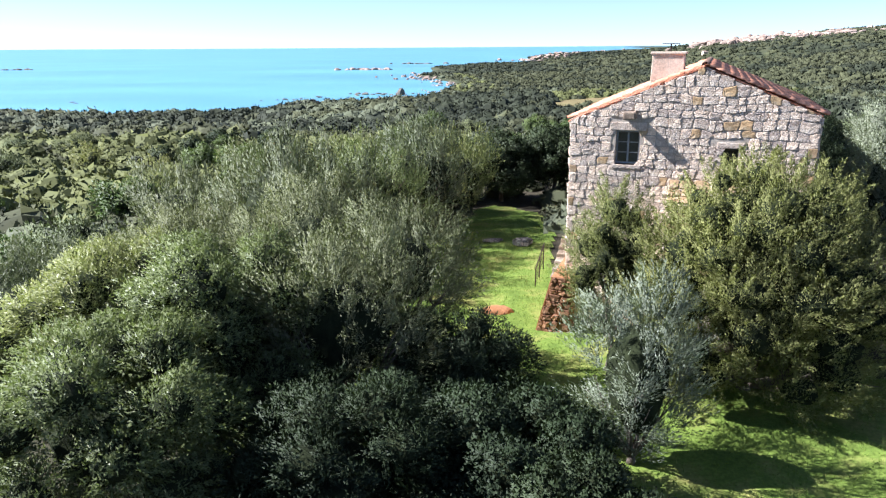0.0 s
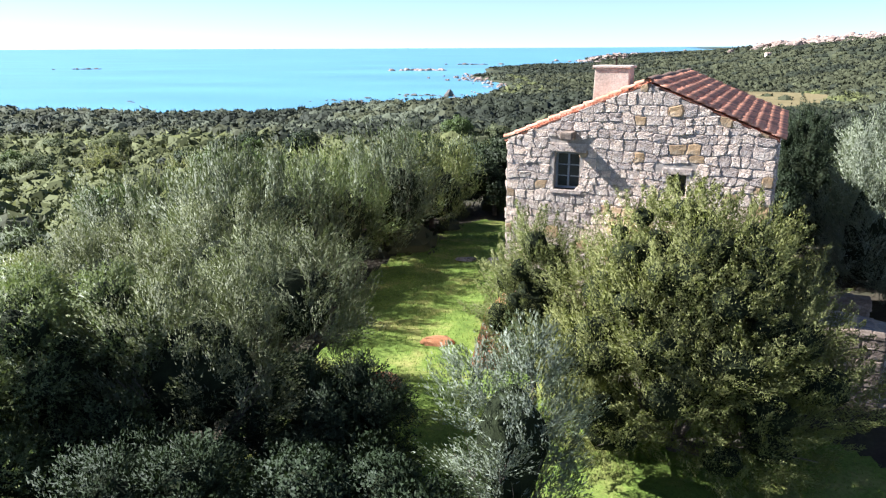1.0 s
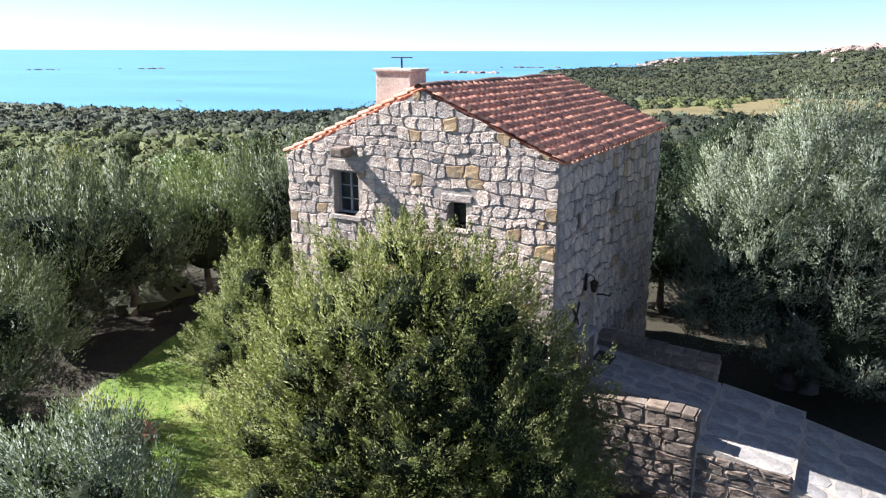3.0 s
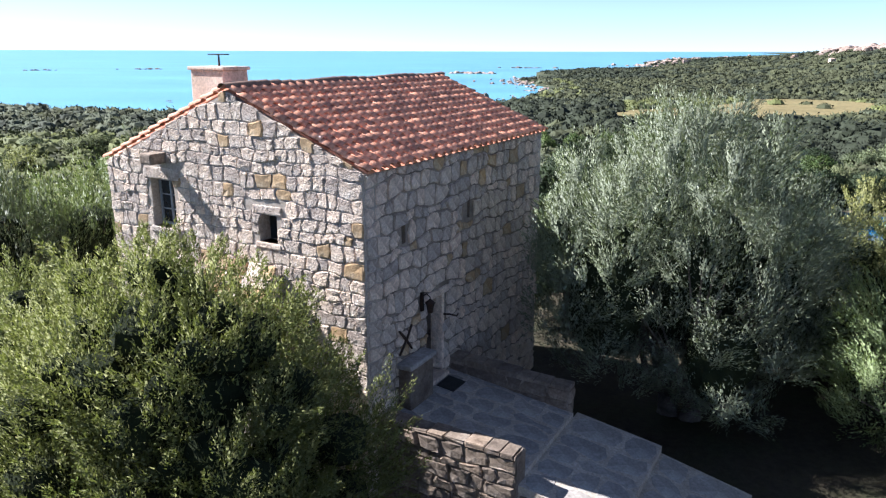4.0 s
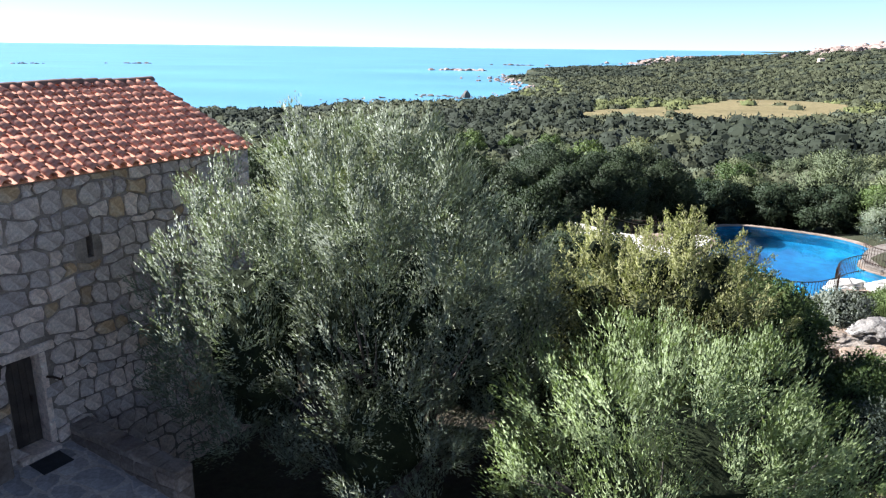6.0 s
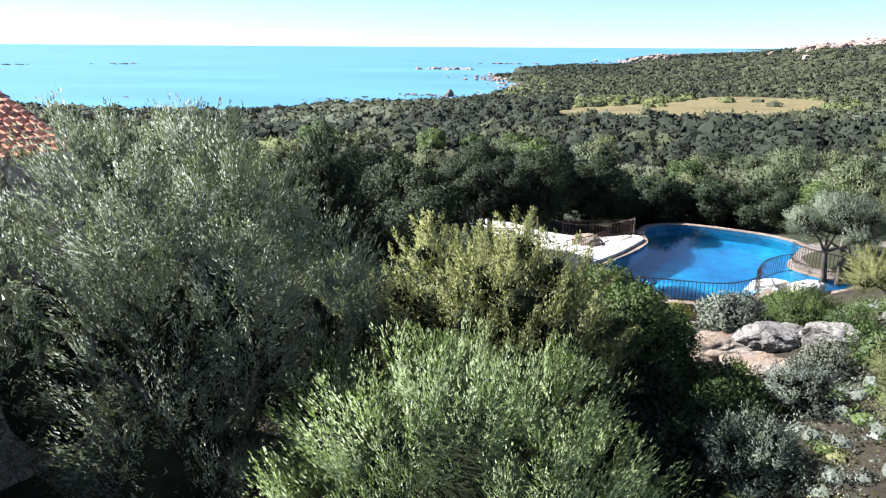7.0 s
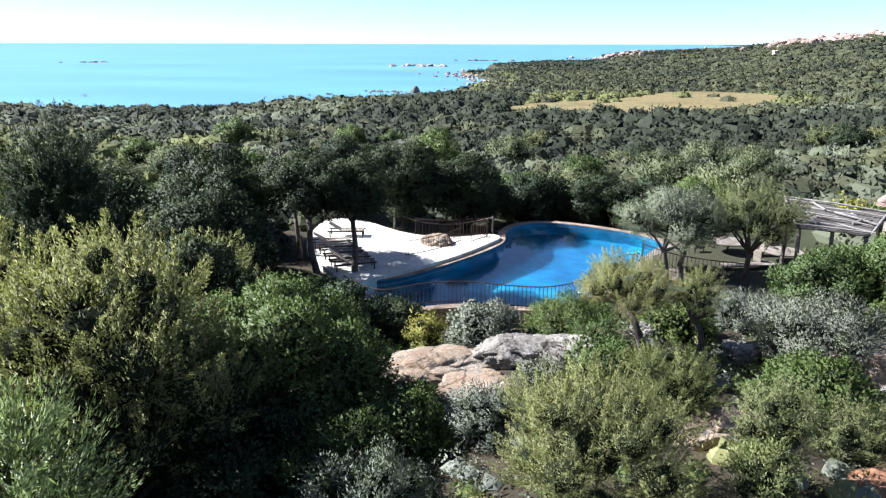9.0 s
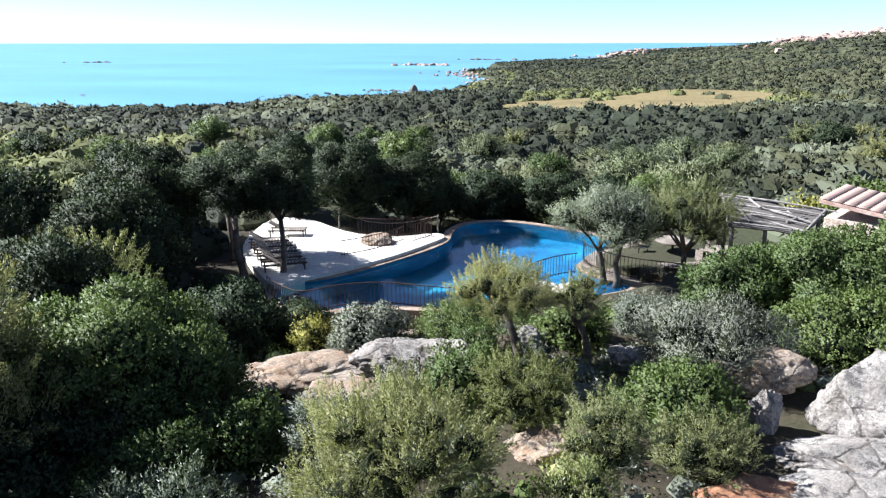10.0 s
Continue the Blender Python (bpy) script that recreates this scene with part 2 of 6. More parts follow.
M_GROUND, M_SEA = ground_mat(), sea_mat()
M_GRASS = leaf_mat("grass_blades", (0.07, 0.12, 0.015), (0.15, 0.22, 0.035), (0.30, 0.29, 0.08), 0.55, 0.3)
M_LAWN = plain_mat("lawn_turf", [(0.09, 0.14, 0.025), (0.15, 0.21, 0.04), (0.26, 0.25, 0.08)], 0.6, 0.95, 0.6, 0.03, 14, spec=0.15)
M_STRAW = plain_mat("dry_grass", [(0.15, 0.125, 0.06), (0.21, 0.17, 0.085), (0.12, 0.12, 0.055)], 0.05, 0.95, 0.5, 0.1, 18, spec=0.1)
M_GLASS = plain_mat("window_glass", [(0.02, 0.025, 0.03), (0.03, 0.035, 0.04)], 1.0, 0.05, 0.0, spec=0.6)
M_PURPLE = plain_mat("bougainvillea_petals", [(0.30, 0.03, 0.22), (0.45, 0.06, 0.36)], 3.0, 0.6, 0.2)
M_WALL_OLD = plain_mat("weathered_terrace_stone", [(0.13, 0.095, 0.07), (0.22, 0.17, 0.13), (0.33, 0.27, 0.22)], 2.0, 0.92, 0.8, 0.03, 7, by_object=0.25)

# ---- building helpers ----
def part(name, bm, material, parent=None, label="", smooth=False):
    me = bpy.data.meshes.new(name)
    bm.to_mesh(me)
    bm.free()
    me.materials.append(material)
    if smooth:
        me.polygons.foreach_set("use_smooth", [True] * len(me.polygons))
    ob = new(name, me)
    ob.parent = parent
    if label:
        ob["label"] = label
    return ob


def root(name, m, label, category, group="", kind=""):
    ob = new(name)
    ob.empty_display_size = 0.3
    ob.matrix_basis = m
    return tagged(ob, label, category, group, kind)


def box(bm, x0, x1, y0, y1, z0, z1, bevel=0.0):
    r = bmesh.ops.create_cube(bm, size=1.0)
    vs = r["verts"]
    for v in vs:
        v.co = Vector((x0 + (v.co.x + 0.5) * (x1 - x0), y0 + (v.co.y + 0.5) * (y1 - y0), z0 + (v.co.z + 0.5) * (z1 - z0)))
    if bevel:
        es = list({e for v in vs for e in v.link_edges})
        bmesh.ops.bevel(bm, geom=es, offset=bevel, segments=2, profile=0.6, affect="EDGES")


def boxed(x0, x1, y0, y1, z0, z1, bevel=0.0):
    bm = bmesh.new()
    box(bm, x0, x1, y0, y1, z0, z1, bevel)
    return bm


def tube(bm, pts, radii, sides=7):
    """A round tapered tube through the points."""
    rings = []
    pts = [Vector(p) for p in pts]
    for i, p in enumerate(pts):
        d = (pts[min(i + 1, len(pts) - 1)] - pts[max(i - 1, 0)]).normalized()
        a = d.orthogonal().normalized()
        if rings and abs(d.dot(last_a)) < 0.95:
            a = (last_a - d * last_a.dot(d)).normalized()
        last_a = a
        c = d.cross(a)
        rings.append([bm.verts.new(p + radii[i] * (a * math.cos(2 * math.pi * k / sides) + c * math.sin(2 * math.pi * k / sides))) for k in range(sides)])
    for r0, r1 in zip(rings, rings[1:]):
        for k in range(sides):
            bm.faces.new((r0[k], r0[(k + 1) % sides], r1[(k + 1) % sides], r1[k]))
    bm.faces.new(rings[0][::-1])
    bm.faces.new(rings[-1])


def quads_mesh(name, groups, materials):
    """A mesh of free polygons from groups: corners of shape (n, 3 or 4, 3), normals (n, 3) for the shading or None, material's index."""
    done, nrms = [], []
    for verts, normals, _ in groups:
        if normals is not None:
            own = np.cross(verts[:, 1] - verts[:, 0], verts[:, 2] - verts[:, 1])
            verts = np.where(((own * normals).sum(1) < 0)[:, None, None], verts[:, ::-1], verts)
            nrms.append(np.repeat(normals, verts.shape[1], 0))
        done.append(verts)
    co = np.concatenate([v.reshape(-1, 3) for v in done])
    sizes = np.concatenate([np.full(len(v), v.shape[1]) for v in done])
    me = bpy.data.meshes.new(name)
    me.vertices.add(len(co))
    me.vertices.foreach_set("co", np.ascontiguousarray(co, dtype=np.float32).ravel())
    me.loops.add(len(co))
    me.loops.foreach_set("vertex_index", np.arange(len(co), dtype=np.int32))
    me.polygons.add(len(sizes))
    me.polygons.foreach_set("loop_start", (np.cumsum(sizes) - sizes).astype(np.int32))
    me.update(calc_edges=True)
    if nrms:
        at = me.attributes.new("custom_normal", "FLOAT_VECTOR", "POINT")
        at.data.foreach_set("vector", np.ascontiguousarray(np.concatenate(nrms), dtype=np.float32).ravel())
    for m in materials:
        me.materials.append(m)
    me.polygons.foreach_set("material_index", np.concatenate([np.full(len(v), g[2], np.int32) for v, g in zip(done, groups)]))
    return me


def unit(a):
    return a / np.maximum(np.linalg.norm(a, axis=-1, keepdims=True), 1e-9)


def leaf_quads(base, way, length, width, rng, face=None):
    """Slim three-cornered leaves, turned more or less to the side given by face."""
    turn = rng.normal(size=way.shape)
    side = unit(np.cross(way, turn if face is None else face + 0.6 * turn))
    half = side * (0.5 * width)[:, None]
    low = base + way * (0.15 * length * rng.random(len(length)))[:, None]
    return np.stack([low + half, base + way * length[:, None], low - half], 1)


# spacing of the sprays, spray length, spray half width, shoots a spray, leaves a shoot, leaf length, leaf width, pull outward, pull upward, disorder, leaf spread, droop, outline
HABITS = {
    "olive": (0.54, 1.05, 0.30, 18, 11, 0.105, 0.024, 0.85, 0.85, 0.24, 0.24, 0.0, "brush"),
    "broad": (0.25, 0.42, 0.26, 10, 5, 0.085, 0.055, 1.0, 0.40, 0.35, 0.95, 0.0, "dome"),
    "juniper": (0.45, 1.00, 0.26, 18, 10, 0.10, 0.025, 0.90, 0.65, 0.22, 0.45, 0.0, "cone"),
    "weeping": (0.34, 0.62, 0.32, 12, 8, 0.10, 0.032, 0.95, 0.40, 0.28, 0.60, 0.20, "brush"),
    "fine": (0.28, 0.55, 0.26, 10, 7, 0.085, 0.028, 0.70, 0.60, 0.35, 0.60, 0.0, "brush"),
}


def crown_quads(rng, heads, habit, size=1.0):
    """Leaves on pointed, brush-like or rounded sprays that stand close together over the lobes of each head, rows of cx, cy, cz, rx, ry, rz; the first is the head's core."""
    gap, L, R, strings, k, ll, lw, out_p, up_p, mess, spread, droop, outline = HABITS[habit]
    every, cores = [], [np.asarray(h[0], float) for h in heads]
    for core, head in zip(cores, heads):
        for b in np.asarray(head[1:], float):
            every.append((*b, *core))
            for j in range(6):
                d0 = unit(rng.normal(size=3) + 1.0 * unit((b[:3] - core[:3]) / core[3:]) + np.array([0, 0, 0.35]))
                every.append((*(b[:3] + d0 * b[3:] * 0.78), *(b[3:] * rng.uniform(0.32, 0.50)), *core))
    every = np.array(every)
    area = 4.2 * (every[:, 3] * every[:, 4] + every[:, 4] * every[:, 5] + every[:, 3] * every[:, 5])
    which = rng.choice(len(every), int(2.2 * area.sum() / (gap * size) ** 2), p=area / area.sum())
    d = unit(rng.normal(size=(len(which), 3)))
    c, r = every[which, :3], every[which, 3:6]
    p = c + d * r
    ok = (d[:, 2] > -0.35) | (rng.random(len(d)) < 0.35)
    for core in cores:
        ok &= (((p - core[:3]) / core[3:]) ** 2).sum(1) > 0.95
    for i, b in enumerate(every):
        ok &= ((((p - b[:3]) / b[3:6]) ** 2).sum(1) > 0.80) | (which == i)
    # one spray to a cell, so that they cover the crown evenly
    ok = np.flatnonzero(ok)
    cell = np.floor(p[ok] / (gap * size)).astype(int)
    keep = ok[np.unique(cell, axis=0, return_index=True)[1]]
    p, d = p[keep], unit(d[keep] / r[keep])
    out = unit((p - every[which[keep], 6:9]) / every[which[keep], 9:])
    face = unit(0.75 * d + 0.55 * out)
    axis = unit(out_p * (0.6 * d + 0.5 * out) + np.array([0, 0, up_p]) + mess * rng.normal(size=p.shape))
    N = len(p)
    big = size * rng.uniform(0.65, 1.3, N)
    p = p - axis * (0.42 * L * big)[:, None]
    a1 = unit(np.cross(axis, rng.normal(size=axis.shape)))
    a2 = np.cross(axis, a1)
    phi, rho = rng.uniform(0, 6.2832, (N, strings)), np.sqrt(rng.random((N, strings)))
    radial = a1[:, None] * np.cos(phi)[..., None] + a2[:, None] * np.sin(phi)[..., None]
    f = rng.random((N, strings, k)) ** 0.8
    if outline == "cone":
        prof = (1 - f) ** 0.9 + 0.06
    elif outline == "brush":
        f = f * (1 - 0.45 * rho ** 2 * rng.uniform(0.4, 1.0, rho.shape))[..., None]
        prof = 0.35 + 0.75 * f
    else:
        f = f * np.sqrt(1 - 0.7 * rho ** 2)[..., None]
        prof = np.sqrt(1 - 0.9 * f ** 2)
    base = p[:, None, None] + axis[:, None, None] * (f * (L * big)[:, None, None])[..., None] + radial[:, :, None] * (prof * (rho * R * big[:, None])[..., None])[..., None]
    base[..., 2] -= droop * (f * f) * (L * big)[:, None, None]
    base = base + 0.02 * size * rng.normal(size=base.shape)
    way = unit(axis[:, None, None] + spread * (rho[..., None, None] * radial[:, :, None] + 0.6 * rng.normal(size=base.shape)) - np.array([0, 0, 2.2 * droop]) * f[..., None])
    n = base.size // 3
    tight = 0.95 if outline == "cone" else 0.65
    nrm = unit(tight * rho[..., None, None] * radial[:, :, None] + (1.4 - tight) * face[:, None, None] + 0.30 * f[..., None] * axis[:, None, None] + np.array([0, 0, 0.15]) + 0.22 * rng.normal(size=base.shape)).reshape(n, 3)
    shrink = 1 - (0.45 if outline == "cone" else 0.25) * f
    leaves = leaf_quads(base.reshape(n, 3), way.reshape(n, 3), (ll * size * shrink * rng.uniform(0.7, 1.3, f.shape)).ravel(), (lw * size * rng.uniform(0.7, 1.3, f.shape)).ravel(), rng, nrm)
    # leaves inside the lobes, so that the dark skin is nowhere bare
    flat = np.array([b for h in heads for b in h])
    cover = 4.2 * (flat[:, 3] * flat[:, 4] + flat[:, 4] * flat[:, 5] + flat[:, 3] * flat[:, 5])
    m = int((22 if habit == "olive" else 50) * cover.sum() / size ** 2)
    w2 = rng.choice(len(flat), m, p=cover / cover.sum())
    d2 = unit(rng.normal(size=(m, 3)))
    q = flat[w2, :3] + d2 * flat[w2, 3:] * rng.uniform(0.55, 0.86, m)[:, None]
    w3 = unit(0.7 * d2 + np.array([0, 0, 0.5]) + 0.6 * rng.normal(size=(m, 3)))
    inner = leaf_quads(q, w3, 1.15 * max(ll, 0.1) * size * rng.uniform(0.7, 1.3, m), 1.15 * max(lw, 0.03) * size * rng.uniform(0.7, 1.3, m), rng, d2)
    return np.concatenate([leaves, inner]), np.concatenate([nrm, unit(d2 + 0.3 * rng.normal(size=d2.shape))])


def shell_quads(rng, lobes, shrink=0.80, rings=5, seg=9):
    """Shade between a crown's leaves: a dark lumpy closed skin inside each lobe."""
    out = []
    for cx, cy, cz, rx, ry, rz in lobes:
        ph = rng.uniform(0, 6.28, 3)
        el = np.linspace(-1.57, 1.57, rings + 1)[:, None]
        az = np.linspace(0, 2 * np.pi, seg + 1)[None]
        q = shrink * (1 + 0.12 * np.sin(2 * az + ph[0]) * np.cos(el) + 0.10 * np.sin(3 * el + ph[1] + 2 * az) * np.cos(el))
        P = np.stack([cx + rx * q * np.cos(el) * np.cos(az), cy + ry * q * np.cos(el) * np.sin(az), cz + rz * q * np.sin(el) + 0 * az], -1)
        out.append(np.stack([P[:-1, :-1], P[:-1, 1:], P[1:, 1:], P[1:, :-1]], 2).reshape(-1, 4, 3))
    return np.concatenate(out)


def lobes_of(rng, rx, ry, h0, h1, n, lump=0.34, point=0.0, loose=0.0):
    """A core and n lobes spread evenly over a crown of half widths rx, ry between the heights h0 and h1; point draws it in towards the top, loose sets the lobes apart."""
    cz, rz = (h0 + h1) / 2, (h1 - h0) / 2
    out = [(0, 0, cz - 0.06 * rz, rx * (0.68 - 0.14 * loose), ry * (0.68 - 0.14 * loose), rz * (0.74 - 0.14 * loose))]
    for i in range(n):
        a = 2.399963 * i + rng.uniform(-0.3, 0.3)
        s = -0.75 + 1.72 * (i + 0.5) / n
        ring = math.sqrt(max(0.02, 1 - min(s, 0.99) ** 2)) * (1 - point * max(0, s + 0.2))
        k = lump * rng.uniform(0.75, 1.2)
        far = 1 - k * rng.uniform(0.85 - 0.35 * loose, 1.25 + 0.5 * loose)
        out.append((rx * ring * math.cos(a) * far, ry * ring * math.sin(a) * far, cz + rz * s * (1 - 0.75 * k) + 0.08 * rz * rng.uniform(-1, 1), rx * k, ry * k, max(rz * k * 0.9, 0.75 * rx * k)))
    return out


def wood(rng, lobes, trunk_r, fork, lean=(0, 0), stems=1, limbs=9):
    """A trunk that forks into limbs, each of which reaches into a lobe."""
    bm = bmesh.new()
    for s in range(stems):
        ox, oy = (0, 0) if stems == 1 else (0.35 * math.cos(2.1 * s), 0.35 * math.sin(2.1 * s))
        top = Vector((lean[0] + ox * 1.5, lean[1] + oy * 1.5, fork * rng.uniform(0.85, 1.15)))
        mid = Vector((ox + lean[0] * 0.3 + rng.uniform(-0.12, 0.12), oy + lean[1] * 0.3 + rng.uniform(-0.12, 0.12), fork * 0.5))
        tube(bm, [(ox, oy, -0.3), (ox * 1.05, oy * 1.05, 0.12), mid, top], [trunk_r * 1.5, trunk_r * 1.15, trunk_r * 0.92, trunk_r * 0.8], 8)
        for b in lobes[s::stems][:limbs if trunk_r > 0.07 else 4]:
            c = Vector(b[:3])
            end = top.lerp(c, 0.9)
            kink = top.lerp(end, 0.5) + Vector((rng.uniform(-0.2, 0.2), rng.uniform(-0.2, 0.2), -0.1))
            tube(bm, [top - Vector((0, 0, 0.15)), kink, end], [trunk_r * 0.6, trunk_r * 0.38, trunk_r * 0.12], 6)
            for j in range(3):
                tip = c + Vector((rng.uniform(-0.8, 0.8) * b[3], rng.uniform(-0.8, 0.8) * b[4], rng.uniform(-0.2, 0.85) * b[5]))
                tube(bm, [kink.lerp(end, 0.3 + 0.2 * j), kink.lerp(tip, 0.55) + Vector((0, 0, 0.08)), tip], [trunk_r * 0.2, trunk_r * 0.12, trunk_r * 0.04], 5)
    return bm


def plant(name, at, heads, habit, material, label, category="tree", group="", trunk=0.14, fork=1.2, seed=0, size=1.0, turn=0.0, stems=1, lean=(0, 0)):
    rng = np.random.default_rng(seed + 11)
    ob = root(name, pose(*at, 0, 0, turn), label, category, group)
    lobes = [b for h in heads for b in h]
    if trunk:
        part("trunk", wood(rng, lobes, trunk, fork, lean, stems), M_BARK, ob, smooth=True)
    (leaves, face) = crown_quads(rng, heads, habit, size)
    # olives are airy: only each head's middle is closed by the dark shade skin
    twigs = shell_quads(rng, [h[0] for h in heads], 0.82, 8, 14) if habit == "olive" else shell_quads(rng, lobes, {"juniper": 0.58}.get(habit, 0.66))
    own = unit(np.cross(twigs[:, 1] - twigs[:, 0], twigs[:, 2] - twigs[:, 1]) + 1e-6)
    me = quads_mesh("crown", [(leaves, face, 0), (twigs, own, 1)], [material, M_CROWN_SHADE])
    crown = new("crown", me)
    crown.parent = ob
    return ob


# ---- the lie of the land ----
KNOTS = np.array([
    (0, 20, .2), (3, 30, .2), (-10, 20, 0), (5, 44, 0), (-30, 40, -1), (10, 12, .3), (20, 20, .8), (25, 21, 1.2), (18, 30, .4),
    (25, 30, 1.2), (31, 32, 2.1), (36.2, 28.2, 3.1), (33.4, 27.2, 2.9), (35, 33, 3.2), (38.3, 29.6, 2.8), (37.6, 34, 2.6), (42, 30, 2.7), (38, 18, 2.4), (26, 41, -.2), (32, 42, -.4), (22, 50, .3), (33, 62, -.6),
    (46, 48, .8), (62, 55, 0), (0, 70, -2), (-40, 90, -5.2), (40, 100, -3.4), (0, 140, -7.0), (-70, 170, -10.2), (70, 170, -4), (-90, 260, -11),
    (-20, 300, -10.4), (96, 253, -3.2), (60, 340, -6), (170, 300, 2)]).reshape(-1, 3)
COAST = [(-900, 168), (-300, 193), (-170, 210), (-95, 240), (-60, 278), (-38, 276), (-16, 306), (2, 400), (-8, 470), (-34, 565), (-20, 640), (-28, 800), (-8, 880), (60, 925), (165, 960), (190, 1030), (122, 1110), (116, 1190), (190, 1270), (300, 1400), (900, 1700)]
SEA = -11.5


def coast_x(y):
    """Where the shore lies at this distance, for the part of the coast that runs away from the viewer."""
    ys = [p[1] for p in COAST[4:]]
    xs = [p[0] for p in COAST[4:]]
    return np.interp(y, ys, xs)


def land_z(x, y):
    x, y = np.asarray(x, float), np.asarray(y, float)
    d2 = (x[..., None] - KNOTS[:, 0]) ** 2 + (y[..., None] - KNOTS[:, 1]) ** 2
    w = 1 / (d2 + 6.0) ** 1.7
    z = (w * KNOTS[:, 2]).sum(-1) / w.sum(-1)
    far = np.clip((y - 230) / 200, 0, 1)
    inland = x - coast_x(y)
    fall = np.exp(-(np.clip(y - 780, 0, 2000) / 300) ** 2)
    hill = np.interp(inland, [0, 105, 200, 270, 350, 430, 560, 900], [0, 1.0, 8.6, 18, 27, 34, 41, 44])
    cape = np.interp(inland, [0, 12, 50, 120, 260], [0, 3.5, 8.0, 11, 13])
    zf = -10.7 + np.clip(0.05 * inland, -3, 0) + hill * fall + np.minimum(cape, 12) * np.clip((y - 1000) / 90, 0, 1)
    zf = zf + 0.9 * np.sin(0.021 * x + 0.013 * y) * np.sin(0.017 * y - 0.011 * x) * np.clip(inland / 120, 0, 1)
    z = z * (1 - far) + zf * far
    shore_y = np.interp(x, [p[0] for p in COAST[:5]], [p[1] for p in COAST[:5]])
    off1 = np.where(x < -60, y - shore_y, -99.0)
    off2 = np.where((y >= 274) & (x >= -60), coast_x(y) - x, np.where(y >= 278, coast_x(y) - x, -99.0))
    off = np.maximum(off1, off2)
    under = SEA - 3.5
    k = np.clip((off + 9) / 14, 0, 1)
    k = k * k * (3 - 2 * k)
    return z * (1 - k) + under * k


def ground_at(x, y):
    return float(land_z(np.array([x]), np.array([y]))[0])

# ---- ground, sea ----
def sheet(name, xs, ys, zfun, material, label, category, smooth=True):
    X, Y = np.meshgrid(xs, ys, indexing="ij")
    Z = zfun(X, Y)
    nx, ny = X.shape
    me = bpy.data.meshes.new(name)
    idx = np.arange(nx * ny).reshape(nx, ny)
    f = np.stack([idx[:-1, :-1], idx[1:, :-1], idx[1:, 1:], idx[:-1, 1:]], -1).reshape(-1, 4)
    me.from_pydata(np.stack([X, Y, Z], -1).reshape(-1, 3).tolist(), [], f.tolist())
    me.materials.append(material)
    me.polygons.foreach_set("use_smooth", [smooth] * len(me.polygons))
    return tagged(new(name, me), label, category, kind="structure")


def stretch(a, b, near0, near1, step, grow):
    """Grid lines that are close together between near0 and near1 and widen outward."""
    mid = list(np.arange(near0, near1 + 0.01, step))
    lo, s = [], step
    while (lo[-1] if lo else near0) > a:
        s *= grow
        lo.append((lo[-1] if lo else near0) - s)
    hi, s = [], step
    while (hi[-1] if hi else mid[-1]) < b:
        s *= grow
        hi.append((hi[-1] if hi else mid[-1]) + s)
    return np.array(lo[::-1] + mid + hi)


POOL_RIM = [(25.3, 45.0), (26.5, 45.8), (27.7, 47.0), (29.3, 49.2), (30.5, 51.2), (31.0, 52.6), (31.0, 54.4), (31.7, 56.2), (33.7, 56.8), (36.5, 55.7),
            (38.2, 54.6), (39.0, 53.0), (38.5, 51.4), (37.5, 50.2), (37.1, 48.8), (38.0, 47.4), (39.2, 46.6), (37.6, 45.4), (35.6, 45.5), (34.6, 44.6), (33.6, 43.6), (32.3, 43.2), (29.9, 43.2),
            (28.4, 42.7), (27.0, 42.2), (25.6, 43.2)]


def smooth_loop(pts, n=4):
    """A closed smooth curve through the points."""
    out = []
    P = [Vector((*p, 0)) for p in pts]
    for i in range(len(P)):
        a, b, c, d = P[i - 1], P[i], P[(i + 1) % len(P)], P[(i + 2) % len(P)]
        for k in range(n):
            t = k / n
            v = 0.5 * ((2 * b) + (c - a) * t + (2 * a - 5 * b + 4 * c - d) * t * t + (3 * b - a - 3 * c + d) * t ** 3)
            out.append((v.x, v.y))
    return out


POOL = smooth_loop(POOL_RIM)


def in_loop(x, y, loop):
    x, y = np.asarray(x, float), np.asarray(y, float)
    res = np.zeros(x.shape, bool)
    for (x0, y0), (x1, y1) in zip(loop, loop[1:] + loop[:1]):
        if y0 == y1:
            continue
        cross = (y0 > y) != (y1 > y)
        res ^= cross & (x < (x1 - x0) * (y - y0) / (y1 - y0) + x0)
    return res


POOL_WIDE = [(33 + (x - 33) * 1.13, 50 + (y - 50) * 1.13) for x, y in POOL]


def ground_z(x, y):
    x, y = np.asarray(x, float), np.asarray(y, float)
    z = land_z(x, y)
    rough = 0.06 * np.sin(1.7 * x + 0.6 * y) * np.sin(1.3 * y - 0.4 * x)
    inside = in_loop(x, y, POOL_WIDE)
    z = np.where(inside, -2.4, z)
    return z + rough * np.clip((200 - y) / 100, 0, 1)


gx = stretch(-1800, 2600, -30, 66, 0.8, 1.09)
gy = stretch(-900, 4200, -6, 74, 0.8, 1.075)
ground = sheet("ground", gx, gy, ground_z, M_GROUND, "dry brown soil and scrub ground sloping to the sea", "ground")

sx = stretch(-4700, 4700, -700, 700, 140, 1.25)
sy = stretch(-900, 4800, 150, 1300, 115, 1.25)
sea = sheet("sea", sx, sy, lambda x, y: SEA + 13 * np.clip((np.hypot(x, y) - 1500) / 3300, 0, 1.3) ** 1.5, M_SEA, "calm turquoise sea reaching to the horizon", "water")

